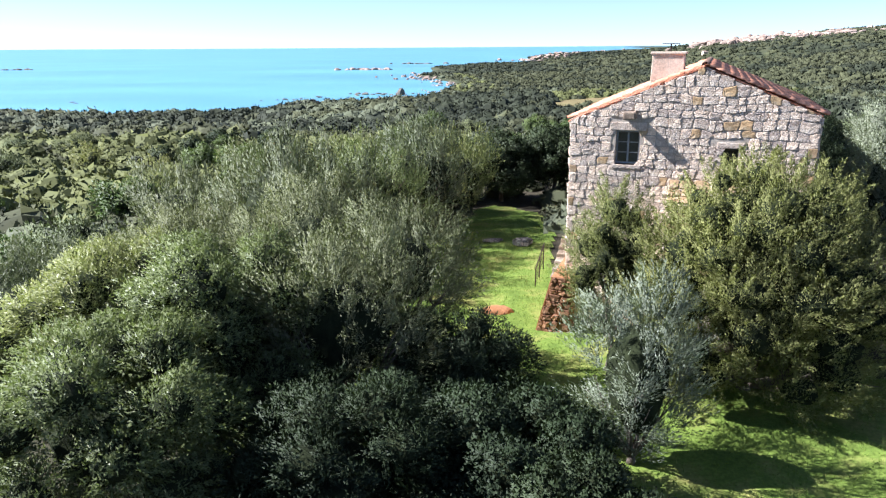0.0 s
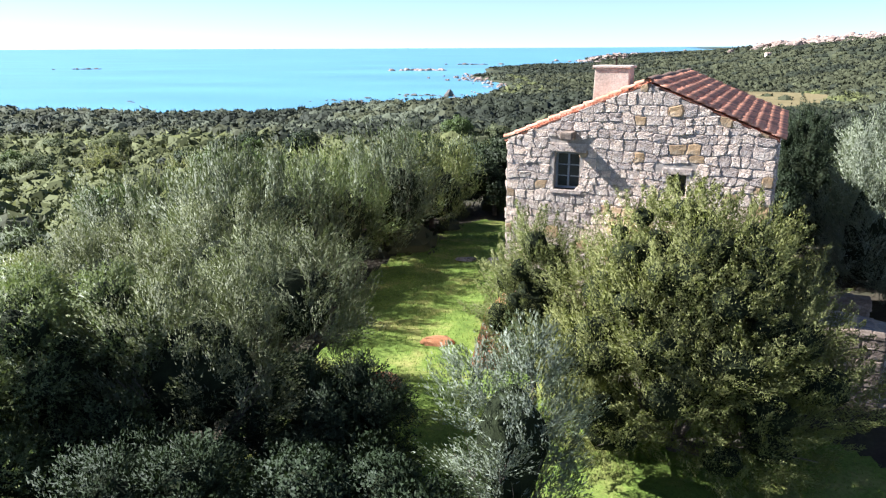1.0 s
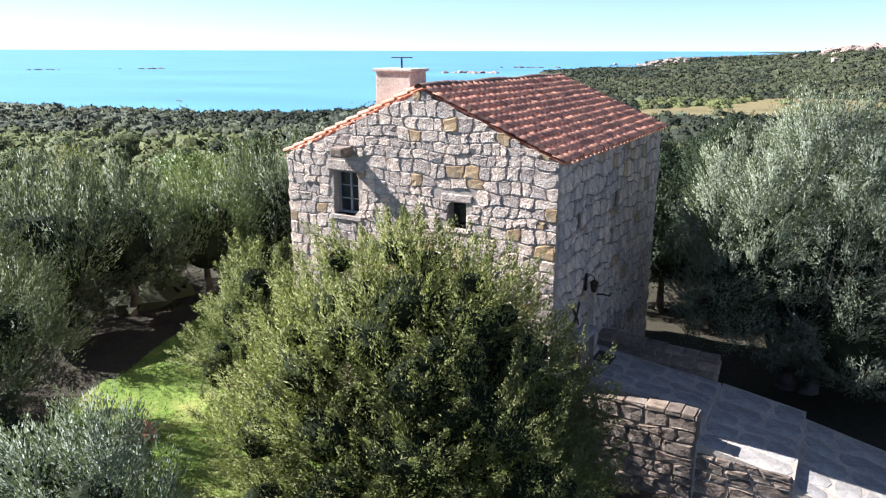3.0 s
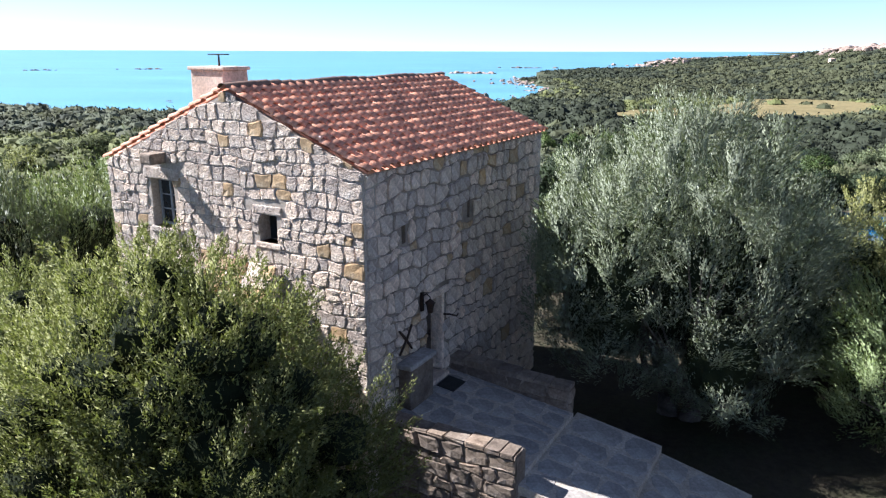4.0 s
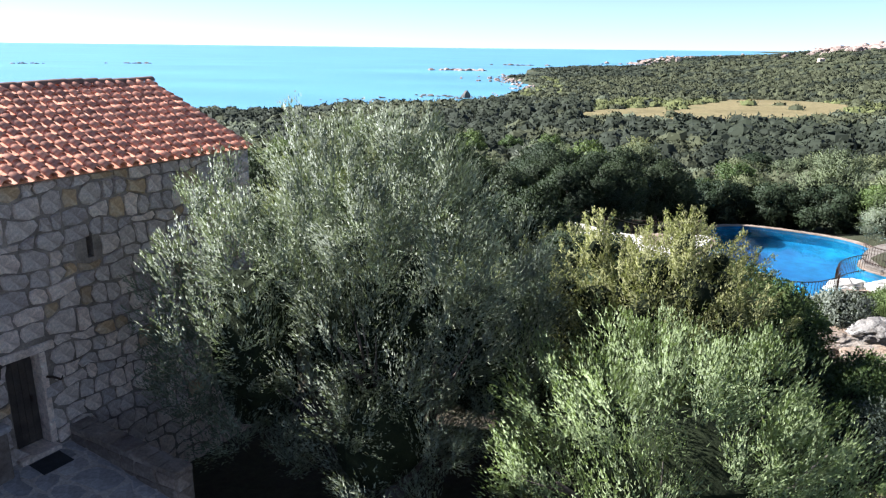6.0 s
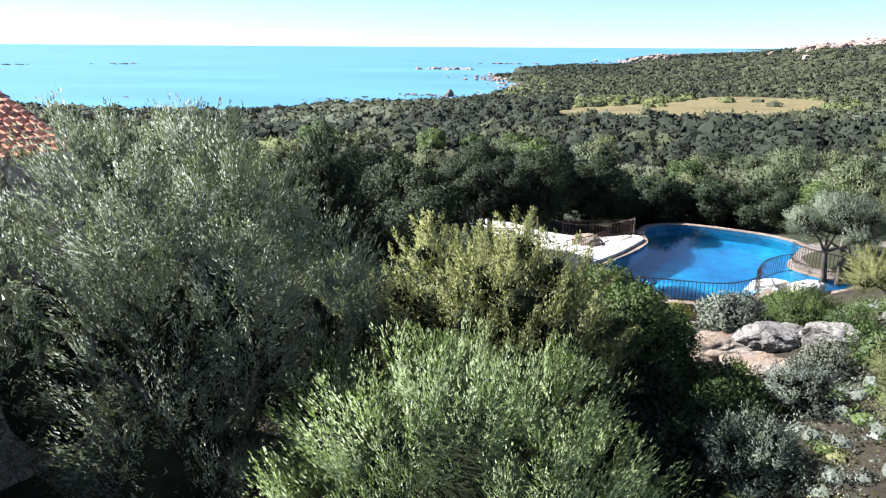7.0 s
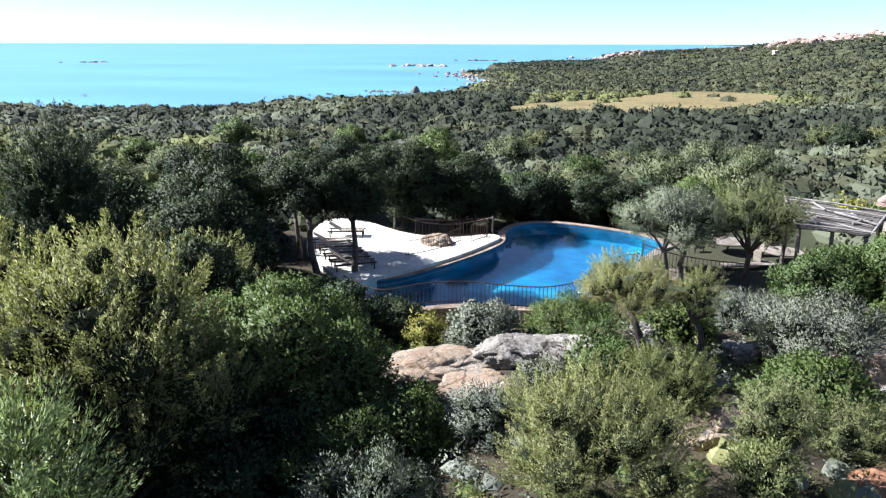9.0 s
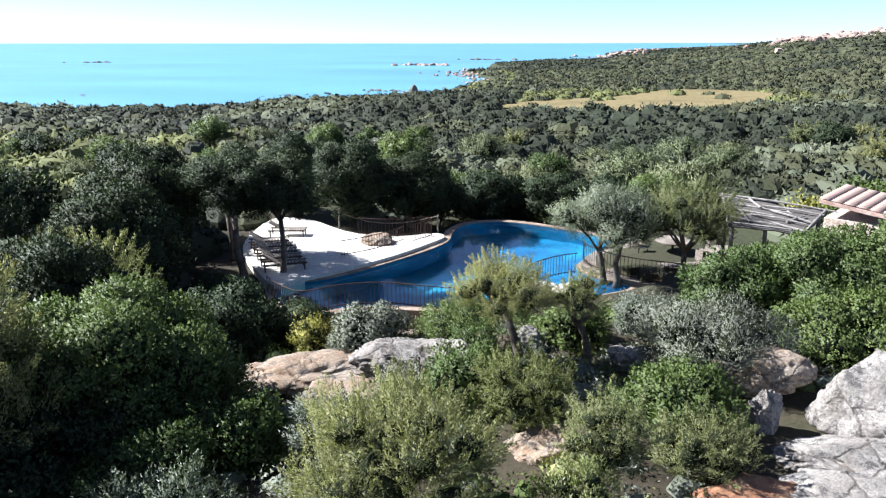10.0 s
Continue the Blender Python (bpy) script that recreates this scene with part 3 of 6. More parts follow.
# ---- house ----
H = Matrix.Translation((11.5, 20.81, 0)) @ Matrix.Rotation(radians(-20.0), 4, "Z")
HW, HL, EAVE, EAVE_L, RIDGE, RX, T = 7.8, 9.0, 8.12, 7.78, 9.58, -3.55, 0.55
house = root("stone_house", H, "two-storey rough granite cottage with a red tiled gable roof", "house")


def wall_mesh(along0, along1, z0, z1, openings, place):
    """A thick wall with square openings through it; place(a, depth, z) gives the point."""
    cuts_a = sorted({along0, along1, *[o[0] for o in openings], *[o[1] for o in openings]})
    cuts_z = sorted({z0, z1, *[o[2] for o in openings], *[o[3] for o in openings]})
    solid = {}
    for i, (a0, a1) in enumerate(zip(cuts_a, cuts_a[1:])):
        for j, (b0, b1) in enumerate(zip(cuts_z, cuts_z[1:])):
            ca, cb = (a0 + a1) / 2, (b0 + b1) / 2
            solid[i, j] = not any(o[0] < ca < o[1] and o[2] < cb < o[3] for o in openings)
    bm = bmesh.new()
    cache = {}

    def v(i, d, j):
        key = (i, d, j)
        if key not in cache:
            cache[key] = bm.verts.new(place(cuts_a[i], T * d, cuts_z[j]))
        return cache[key]

    for (i, j), ok in solid.items():
        if not ok:
            continue
        for d in (0, 1):
            bm.faces.new([v(i, d, j), v(i + 1, d, j), v(i + 1, d, j + 1), v(i, d, j + 1)])
        for di, dj, e in ((-1, 0, ((i, j), (i, j + 1))), (1, 0, ((i + 1, j), (i + 1, j + 1))), (0, -1, ((i, j), (i + 1, j))), (0, 1, ((i, j + 1), (i + 1, j + 1)))):
            if not solid.get((i + di, j + dj), False):
                (p, q), (r, s) = e
                bm.faces.new([v(p, 0, q), v(r, 0, s), v(r, 1, s), v(p, 1, q)])
    bmesh.ops.recalc_face_normals(bm, faces=bm.faces[:])
    return bm


def roof_line(x):
    """The underside of the roof over the gable."""
    return EAVE_L + (RIDGE - EAVE_L) * (x + HW) / (RX + HW) if x < RX else EAVE + (RIDGE - EAVE) * x / RX


def stone_line(x):
    """How high the gable's facing stones reach: up to the tiles."""
    return roof_line(x) + 0.085


GABLE_OPEN = [(-6.25, -5.45, 6.36, 7.52), (-2.82, -2.30, 6.42, 7.04)]
SIDE_OPEN = [(1.34, 1.50, 6.42, 6.92), (4.34, 4.48, 6.40, 6.90), (2.36, 3.04, 2.78, 4.78)]
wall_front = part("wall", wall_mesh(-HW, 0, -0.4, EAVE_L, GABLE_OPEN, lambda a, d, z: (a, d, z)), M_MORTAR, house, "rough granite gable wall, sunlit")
wall_side = part("wall", wall_mesh(T, HL - T, -0.4, EAVE, SIDE_OPEN, lambda a, d, z: (-d, a, z)), M_SHADE_JOINT, house, "shaded wall of fitted granite blocks")
part("wall", wall_mesh(T, HL - T, -0.4, EAVE_L, [], lambda a, d, z: (-HW + d, a, z)), M_MORTAR, house)
part("wall", wall_mesh(-HW, 0, -0.4, EAVE_L, [], lambda a, d, z: (a, HL - d, z)), M_MORTAR, house)


def gable_top(y0, y1):
    bm = bmesh.new()
    pts = [(-HW, EAVE_L), (0, EAVE_L), (0, EAVE), (RX, RIDGE)]
    a = [bm.verts.new((x, y0, z)) for x, z in pts]
    b = [bm.verts.new((x, y1, z)) for x, z in pts]
    bm.faces.new(a)
    bm.faces.new(b[::-1])
    for i in range(4):
        bm.faces.new((a[i], b[i], b[(i + 1) % 4], a[(i + 1) % 4]))
    bmesh.ops.recalc_face_normals(bm, faces=bm.faces[:])
    return bm


gable_front = part("gable", gable_top(0, T), M_MORTAR, house)
part("gable", gable_top(HL - T, HL), M_MORTAR, house)
part("floor", boxed(-HW + T, -T, T, HL - T, 5.3, 5.5), M_WOOD_DARK, house)


# roof slabs under the tiles
def slab(p, q, r, s, thick):
    bm = bmesh.new()
    top = [bm.verts.new(v) for v in (p, q, r, s)]
    low = [bm.verts.new(Vector(v) - Vector((0, 0, thick))) for v in (p, q, r, s)]
    bm.faces.new(top)
    bm.faces.new(low[::-1])
    for i in range(4):
        bm.faces.new((top[i], low[i], low[(i + 1) % 4], top[(i + 1) % 4]))
    bmesh.ops.recalc_face_normals(bm, faces=bm.faces[:])
    return bm


OVER = 0.14
SLOPE_R = (RIDGE - EAVE) / -RX
SLOPE_L = (RIDGE - EAVE_L) / (HW + RX)
roof_right = part("roof", slab((RX, 0.10, RIDGE + 0.07), (OVER - 0.10, 0.10, EAVE - (OVER - 0.10) * SLOPE_R + 0.07), (OVER - 0.10, HL + 0.03, EAVE - (OVER - 0.10) * SLOPE_R + 0.07), (RX, HL + 0.06, RIDGE + 0.07), 0.05), M_PAN, house, "red barrel-tiled roof slope")
roof_left = part("roof", slab((RX - 0.002, HL + 0.06, RIDGE + 0.07), (-HW - OVER, HL + 0.06, EAVE_L - OVER * SLOPE_L + 0.07), (-HW - OVER, 0.10, EAVE_L - OVER * SLOPE_L + 0.07), (RX - 0.002, 0.10, RIDGE + 0.07), 0.05), M_PAN, house, "red barrel-tiled roof slope")

# chimney
ch = bmesh.new()
box(ch, -5.32, -4.2, 0.62, 1.42, 8.2, 10.02, 0.03)
for v in ch.verts:
    if v.co.z > 9.8:
        v.co.x = -4.76 + (v.co.x + 4.76) * 0.93
        v.co.y = 1.02 + (v.co.y - 1.02) * 0.94
chimney = part("chimney", ch, M_PLASTER, house, "pinkish plastered chimney stack")
part("chimney_slab", boxed(-5.34, -4.18, 0.6, 1.44, 10.02, 10.10, 0.02), M_PLASTER, chimney)

# platform and ramp
def ramp_block(bm, x0, x1, y0, y1, zt0, zt1, zb):
    vs = [bm.verts.new(c) for c in ((x0, y0, zb), (x1, y0, zb), (x1, y1, zb), (x0, y1, zb), (x0, y0, zt0), (x1, y0, zt1), (x1, y1, zt1), (x0, y1, zt0))]
    for f in ((3, 2, 1, 0), (4, 5, 6, 7), (0, 1, 5, 4), (1, 2, 6, 5), (2, 3, 7, 6), (3, 0, 4, 7)):
        bm.faces.new([vs[i] for i in f])


terrace = root("entrance_terrace", H, "raised stone entrance terrace with low parapets and broad ramp steps", "terrace")
bm = bmesh.new()
ramp_block(bm, 0.03, 3.35, 0.62, 3.42, 2.70, 2.32, -0.3)
part("platform", bm, M_MORTAR, terrace)
bm = bmesh.new()
ramp_block(bm, 0.03, 3.35, 0.22, 0.62, 2.82, 2.84, -0.3)
kerb = part("parapet", bm, M_WALL_OLD, terrace, "low front wall of rough granite")
bm = bmesh.new()
ramp_block(bm, 0.03, 3.2, 3.42, 3.82, 3.0, 2.84, -0.3)
parapet = part("parapet", bm, M_WALL_OLD, terrace, "low parapet of granite blocks")
for x0, x1, a, b in ((3.35, 5.35, 2.2, 1.9), (5.35, 7.3, 1.72, 1.3), (7.3, 9.4, 1.15, 0.75)):
    bm = bmesh.new()
    ramp_block(bm, x0, x1, 0.3, 3.72, a, b, -0.4)
    part("ramp_step", bm, M_MORTAR, terrace, "broad sloping step of pale slabs")

# ---- pool ----
WATER = 0.30


def loop_prism(loop, z0, z1):
    bm = bmesh.new()
    top = [bm.verts.new((x, y, z1)) for x, y in loop]
    low = [bm.verts.new((x, y, z0)) for x, y in loop]
    bm.faces.new(top)
    bm.faces.new(low[::-1])
    n = len(loop)
    for i in range(n):
        bm.faces.new((top[i], low[i], low[(i + 1) % n], top[(i + 1) % n]))
    bmesh.ops.recalc_face_normals(bm, faces=bm.faces[:])
    return bm


def offset_loop(loop, d):
    out = []
    for i in range(len(loop)):
        a, b = Vector(loop[i - 1]), Vector(loop[(i + 1) % len(loop)])
        t = (b - a).normalized()
        out.append((loop[i][0] + t.y * d, loop[i][1] - t.x * d))
    return out


def band(loop, d0, d1, z0, z1, closed=True):
    """A wall of thickness d1 - d0 that follows a loop."""
    a, b = offset_loop(loop, d0), offset_loop(loop, d1)
    bm = bmesh.new()
    rings = [[bm.verts.new((*a[i], z0)), bm.verts.new((*b[i], z0)), bm.verts.new((*b[i], z1)), bm.verts.new((*a[i], z1))] for i in range(len(loop))]
    n = len(loop)
    for i in range(n if closed else n - 1):
        r, s = rings[i], rings[(i + 1) % n]
        for k in range(4):
            bm.faces.new((r[k], r[(k + 1) % 4], s[(k + 1) % 4], s[k]))
    if not closed:
        bm.faces.new(rings[0])
        bm.faces.new(rings[-1][::-1])
    bmesh.ops.recalc_face_normals(bm, faces=bm.faces[:])
    return bm


def ccw(loop):
    s = sum(x0 * y1 - x1 * y0 for (x0, y0), (x1, y1) in zip(loop, loop[1:] + loop[:1]))
    return loop if s > 0 else loop[::-1]


POOL = ccw(POOL)


def water_mat():
    m, n, l, b = nodes_of("pool_water")
    b.inputs["Base Color"].default_value = (0.55, 0.85, 0.97, 1)
    b.inputs["Roughness"].default_value = 0.0
    b.inputs["IOR"].default_value = 1.33
    b.inputs["Transmission Weight"].default_value = 1.0
    w = noise_node(n, l, 1.6, 2)
    bump(n, l, b, w.outputs[0], 0.06, 0.03)
    return m


M_WATER = water_mat()
M_BASIN = plain_mat("blue_pool_lining", [(0.004, 0.055, 0.14), (0.008, 0.12, 0.23), (0.03, 0.28, 0.36)], 0.13, 0.5, 0.1, 0.01)
pool = root("swimming_pool", pose(0, 0, 0), "kidney-shaped deep blue swimming pool with clear still water", "swimming pool")
part("basin_floor", loop_prism(offset_loop(POOL, 0.05), -1.95, -1.8), M_BASIN, pool)
part("basin_wall", band(POOL, -0.0, 0.12, -1.94, 0.355), M_BASIN, pool)
part("pool_wall", band(POOL, 0.12, 0.4, -1.94, 0.345), M_WALL_OLD, pool, "grey stone outer wall")
part("gutter", band(POOL, 0.4, 1.9, -1.0, -0.32), M_WALL_OLD, pool, "grey stone gutter below the rim")
water = part("water", loop_prism(offset_loop(POOL, -0.003), WATER - 0.02, WATER), M_WATER, pool, "still blue water", smooth=False)
water.visible_shadow = False
bm = water.data
# only the surface of the water is kept
keep = bmesh.new()
keep.from_mesh(bm)
bmesh.ops.delete(keep, geom=[f for f in keep.faces if f.normal.z < 0.5], context="FACES")
keep.to_mesh(bm)
keep.free()
part("coping", band(POOL, 0.01, 0.42, 0.345, 0.40), M_WALL_OLD, pool, "thin grey stone coping")

DECK = ccw(smooth_loop([(25.0, 44.4), (25.6, 45.2), (26.5, 46.0), (27.6, 47.3), (29.1, 49.4), (30.2, 51.4), (30.75, 52.7), (30.2, 53.3), (28.8, 52.6), (27.4, 52.4), (25.4, 53.2), (23.0, 55.2), (20.9, 55.2), (21.0, 51.6), (21.8, 48.9), (23.4, 46.4)], 3))
deck = tagged(part("sun_deck", loop_prism(DECK, -0.6, 0.55), M_DECK), "pale sunlit stone sun deck beside the pool", "deck", kind="structure")

# ---- lawn ----
GLADE = ccw(smooth_loop([(12.2, 9.6), (14.6, 13.2), (12.6, 18.5), (6.0, 21.5), (4.6, 26), (5.0, 33), (6.2, 41), (2.5, 45), (-1.0, 38), (-2.4, 31), (-2.6, 25), (-2.8, 20), (-3.4, 16), (-1.0, 11), (4, 9.0)], 3))
STEP = 0.25
bm = bmesh.new()
cols = {}
li, lj = np.meshgrid(np.arange(-20, 64), np.arange(34, 184), indexing="ij")
inside = in_loop((li + 0.5) * STEP, (lj + 0.5) * STEP, GLADE)
cz = ground_z(np.arange(-20, 65)[:, None] * STEP + 0.0 * np.arange(34, 185)[None], np.arange(34, 185)[None] * STEP + 0.0 * np.arange(-20, 65)[:, None])
for i, j in zip(li[inside], lj[inside]):
    q = []
    for key in ((i, j), (i + 1, j), (i + 1, j + 1), (i, j + 1)):
        if key not in cols:
            cols[key] = bm.verts.new((key[0] * STEP, key[1] * STEP, float(cz[key[0] + 20, key[1] - 34]) + 0.05))
        q.append(cols[key])
    bm.faces.new(q)
lawn = tagged(part("lawn", bm, M_LAWN, smooth=True), "mown green lawn with dry yellowish patches", "lawn", kind="structure")
rng = np.random.default_rng(31)
gp = np.column_stack([rng.uniform(-3.6, 15, 90000), rng.uniform(8.5, 42, 90000)])
gp = gp[in_loop(gp[:, 0], gp[:, 1], GLADE)][:36000]
gb = np.column_stack([gp, ground_z(gp[:, 0], gp[:, 1]) + 0.04])
gw = unit(rng.normal(size=gb.shape) * 0.55 + np.array([0, 0, 1.0]))
grass = tagged(new("grass", quads_mesh("grass", [(leaf_quads(gb, gw, rng.uniform(0.05, 0.13, len(gb)), rng.uniform(0.012, 0.03, len(gb)), rng), None, 0)], [M_GRASS])), "short green grass blades of a lawn", "grass", kind="stuff")


# ---- trees ----
def auto(name, x, y, r, h0, h1, habit, mat, label, cat="tree", group="", seed=0, n=12, ry=None, trunk=0.14, fork=None, size=1.0, lump=0.34, stems=1, lean=(0, 0), gz=None, point=0.0, loose=0.0, more=()):
    """A plant whose crown, r wide, lies between the world heights h0 and h1; more: further heads, rows of dx, dy, r, h0, h1, n."""
    rng = np.random.default_rng(seed)
    g = ground_at(x, y) if gz is None else gz
    heads = []
    for dx, dy, rx, ry_, a, b, k in ((*lean, r, ry or r, h0, h1, n), *[(q[0], q[1], q[2], q[2], *q[3:]) for q in more]):
        heads.append([(c[0] + dx, c[1] + dy, *c[2:]) for c in lobes_of(rng, rx, ry_, a - g, b - g, k, lump, point, loose)])
    return plant(name, (x, y, g), heads, habit, mat, label, cat, group, trunk, fork or max(0.3, (h0 - g) * 0.8 + 0.25), seed, size, 0, stems, lean)


OL = "silvery grey-green olive tree with upright shoots"
auto("juniper_tree", 8.7, 17.8, 4.2, -0.2, 6.9, "juniper", M_JUNIPER_GREEN, "dense yellow-green juniper in front of the stone gable", "juniper", n=46, ry=3.5, trunk=0.2, seed=3, lump=0.24, point=0.35, loose=0.8, more=((-0.6, 0.2, 2.0, 3.6, 7.3, 14), (1.2, -0.6, 1.8, 3.2, 6.9, 12)))
auto("juniper_bush", 10.2, 18.5, 1.2, 0.3, 4.0, "juniper", M_JUNIPER_GREEN, "shaded juniper bush against the terrace wall", "juniper", n=11, trunk=0.08, seed=6, lump=0.36, size=0.8)
auto("juniper_tree", 5.0, 19.4, 1.6, 1.6, 6.3, "juniper", M_JUNIPER_GREEN, "upright juniper beside the corner of the gable", "juniper", n=16, trunk=0.1, seed=4, lump=0.30, point=0.4, size=0.85)
auto("olive_tree", 4.4, 13.9, 1.6, 0.4, 5.1, "olive", M_OLIVE, "young silvery olive on the lawn before a juniper", "olive tree", n=14, trunk=0.1, seed=5, lump=0.3, loose=0.5)
auto("olive_tree", 18.7, 26.2, 3.0, 1.0, 9.1, "olive", M_OLIVE, "large silver-leaved olive growing close beside the house", "olive tree", n=30, trunk=0.26, seed=7, lump=0.26, stems=2, loose=1.0, more=((-2.2, -1.3, 2.0, 1.4, 8.3, 18), (2.2, 0.8, 2.0, 1.2, 7.4, 18), (0.6, -1.8, 1.8, 1.2, 5.6, 12)))
auto("olive_tree", 24.6, 23.9, 3.2, 0.9, 5.9, "olive", M_OLIVE_FRESH, "broad fresh-green olive lit by the sun", "olive tree", n=24, ry=2.6, trunk=0.2, seed=8, lump=0.28, stems=2, loose=0.5)
auto("juniper_tree", 25.1, 27.9, 2.7, 1.5, 6.7, "juniper", M_JUNIPER, "yellowish juniper with pointed sprays between olive and pool", "juniper", n=26, ry=2.4, trunk=0.18, seed=9, lump=0.27, point=0.25, loose=0.8, more=((0.3, 0.3, 1.2, 4.0, 7.2, 8), (-1.6, 0.2, 1.2, 3.0, 6.8, 8)))
auto("lentisk_bush", 27.2, 30.6, 2.4, 0.6, 5.2, "broad", M_LENTISK, "rounded dark glossy lentisk bush", "bush", n=20, trunk=0.1, seed=10, lump=0.32)
auto("juniper_tree", 18.2, 36.4, 2.3, 1.0, 7.4, "juniper", M_DARK, "tall dark juniper standing above the maquis", "juniper", n=20, trunk=0.16, seed=12, lump=0.30, point=0.3, loose=0.6, more=((0.2, 0, 0.9, 5.2, 8.1, 7),))
# the low M_DARK ones have the deep shade put into their leaf colour
for i, (x, y, r, h0, h1, hab, m, lab) in enumerate([
    (-6.6, 10.6, 2.7, 1.0, 5.3, "weeping", M_OLIVE_GREEN, "green wild olive with drooping leafy twigs"),
    (-5.4, 14.2, 2.5, 1.2, 6.2, "weeping", M_OLIVE_GREEN, "wild olive with a yellow-green sunlit top"),
    (-1.6, 18.2, 2.4, 2.4, 5.8, "olive", M_GROVE, OL + " at the lawn's edge"),
    (-4.4, 20.4, 2.7, 1.4, 6.3, "olive", M_GROVE, OL),
    (-8.4, 15.6, 2.8, 1.0, 5.6, "weeping", M_OLIVE_GREEN, "broad green wild olive in a close grove"),
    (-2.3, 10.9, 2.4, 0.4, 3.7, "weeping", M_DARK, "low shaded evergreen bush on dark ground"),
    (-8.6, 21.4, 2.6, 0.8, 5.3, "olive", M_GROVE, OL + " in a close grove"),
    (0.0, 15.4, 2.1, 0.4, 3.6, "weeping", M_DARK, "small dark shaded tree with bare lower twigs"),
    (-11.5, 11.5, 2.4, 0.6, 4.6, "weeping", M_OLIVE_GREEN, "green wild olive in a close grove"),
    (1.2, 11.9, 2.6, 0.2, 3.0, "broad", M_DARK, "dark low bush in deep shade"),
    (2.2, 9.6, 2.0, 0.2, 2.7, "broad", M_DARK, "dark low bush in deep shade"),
    (-12.5, 18.0, 2.6, 0.4, 4.8, "olive", M_GROVE, OL + " in a close grove"),
    # added olive: blocks the sun from the dark trees to its right
    (-2.7, 14.9, 2.2, 1.4, 5.9, "olive", M_GROVE, "grey-green olive added to shade its neighbours"),
]):
    auto("olive_tree" if m is not M_DARK else "shade_tree", x, y, r, h0, h1, hab, m, lab, "olive tree" if m is not M_DARK else "tree", "trees left of the lawn", seed=20 + i, n=18, trunk=0.17, lump=0.30, loose=0.5)

# the row of olives behind the lawn, and other repeats, are copies of a few kinds
KINDS = {}


def kind_of(key, name, r, h, habit, mat, label, cat, n=11, size=1.0, trunk=0.1, seed=0, h0=0.15, lump=0.36):
    rng = np.random.default_rng(seed + 200)
    heads = [lobes_of(rng, r, r, h0, h, n, lump)]
    KINDS[key] = (name, heads, habit, mat, label, cat, size, trunk, seed)


made_first = {}


def put(key, x, y, s=1.0, turn=0.0, group="", dz=0.0, sz=None):
    m = pose(x, y, ground_at(x, y) + dz, 0, 0, turn) @ Matrix.Diagonal((s, s, sz or s, 1))
    if key not in made_first:
        name, heads, habit, mat, label, cat, size, trunk, seed = KINDS[key]
        ob = plant(name, (0, 0, 0), heads, habit, mat, label, cat, group, trunk, 0.5 if trunk < 0.12 else 1.4, seed, size)
        ob.matrix_basis = m
        made_first[key] = (ob, m)
        return ob
    ob0, m0 = made_first[key]
    c = copy_thing(ob0, Matrix.Identity(4))
    c.matrix_basis = m
    if group:
        c["group"] = group
    return c


kind_of("row", "olive_tree", 2.7, 4.4, "olive", M_GROVE, "rounded silvery olive in a row behind the lawn", "olive tree", 12, 1.6, 0.16, 1, 0.4)
kind_of("row2", "olive_tree", 2.5, 4.2, "olive", M_OLIVE_GREEN, "rounded green wild olive in a row", "olive tree", 12, 1.6, 0.16, 2, 0.3)
kind_of("oak", "holm_oak", 2.6, 4.8, "broad", M_DARK, "dark evergreen holm oak with a dense crown", "tree", 12, 1.9, 0.16, 3, 0.5)
kind_of("lent", "lentisk_bush", 1.7, 2.7, "broad", M_LENTISK, "rounded green lentisk bush of the maquis", "bush", 9, 2.1, 0.05, 4, 0.1)
kind_of("dark", "lentisk_bush", 1.9, 2.5, "broad", M_DARK, "dark green lentisk bush of the maquis", "bush", 9, 2.7, 0.05, 5, 0.1)
kind_of("grey", "grey_shrub", 1.3, 1.5, "fine", M_GREY, "grey-leaved rock rose shrub", "bush", 8, 2.7, 0.04, 6, 0.05)
kind_of("wild", "wild_olive_bush", 2.0, 2.5, "fine", M_WILD, "pale grey-green wild olive bush", "bush", 9, 2.3, 0.06, 7, 0.1)
kind_of("yell", "spurge_shrub", 1.2, 1.2, "broad", M_YELLOW, "low yellow-green spurge shrub", "bush", 8, 2.7, 0.04, 8, 0.05)
kind_of("jun", "juniper_bush", 1.7, 2.6, "juniper", M_JUNIPER, "olive-green juniper bush of the maquis", "bush", 9, 1.7, 0.06, 9, 0.1)

kind_of("oakn", "holm_oak", 2.6, 4.8, "broad", M_DARK, "dark evergreen holm oak with a dense crown", "tree", 12, 1.3, 0.16, 13, 0.3)
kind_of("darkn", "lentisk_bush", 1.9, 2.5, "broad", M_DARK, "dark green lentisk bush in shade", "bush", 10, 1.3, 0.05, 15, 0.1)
kind_of("lentn", "lentisk_bush", 1.7, 2.1, "broad", M_LENTISK, "rounded green lentisk bush", "bush", 10, 1.3, 0.05, 14, 0.1)
kind_of("junn", "juniper_bush", 1.7, 2.6, "juniper", M_JUNIPER, "dark olive-green juniper bush with pointed sprays", "bush", 10, 0.8, 0.06, 19, 0.1)

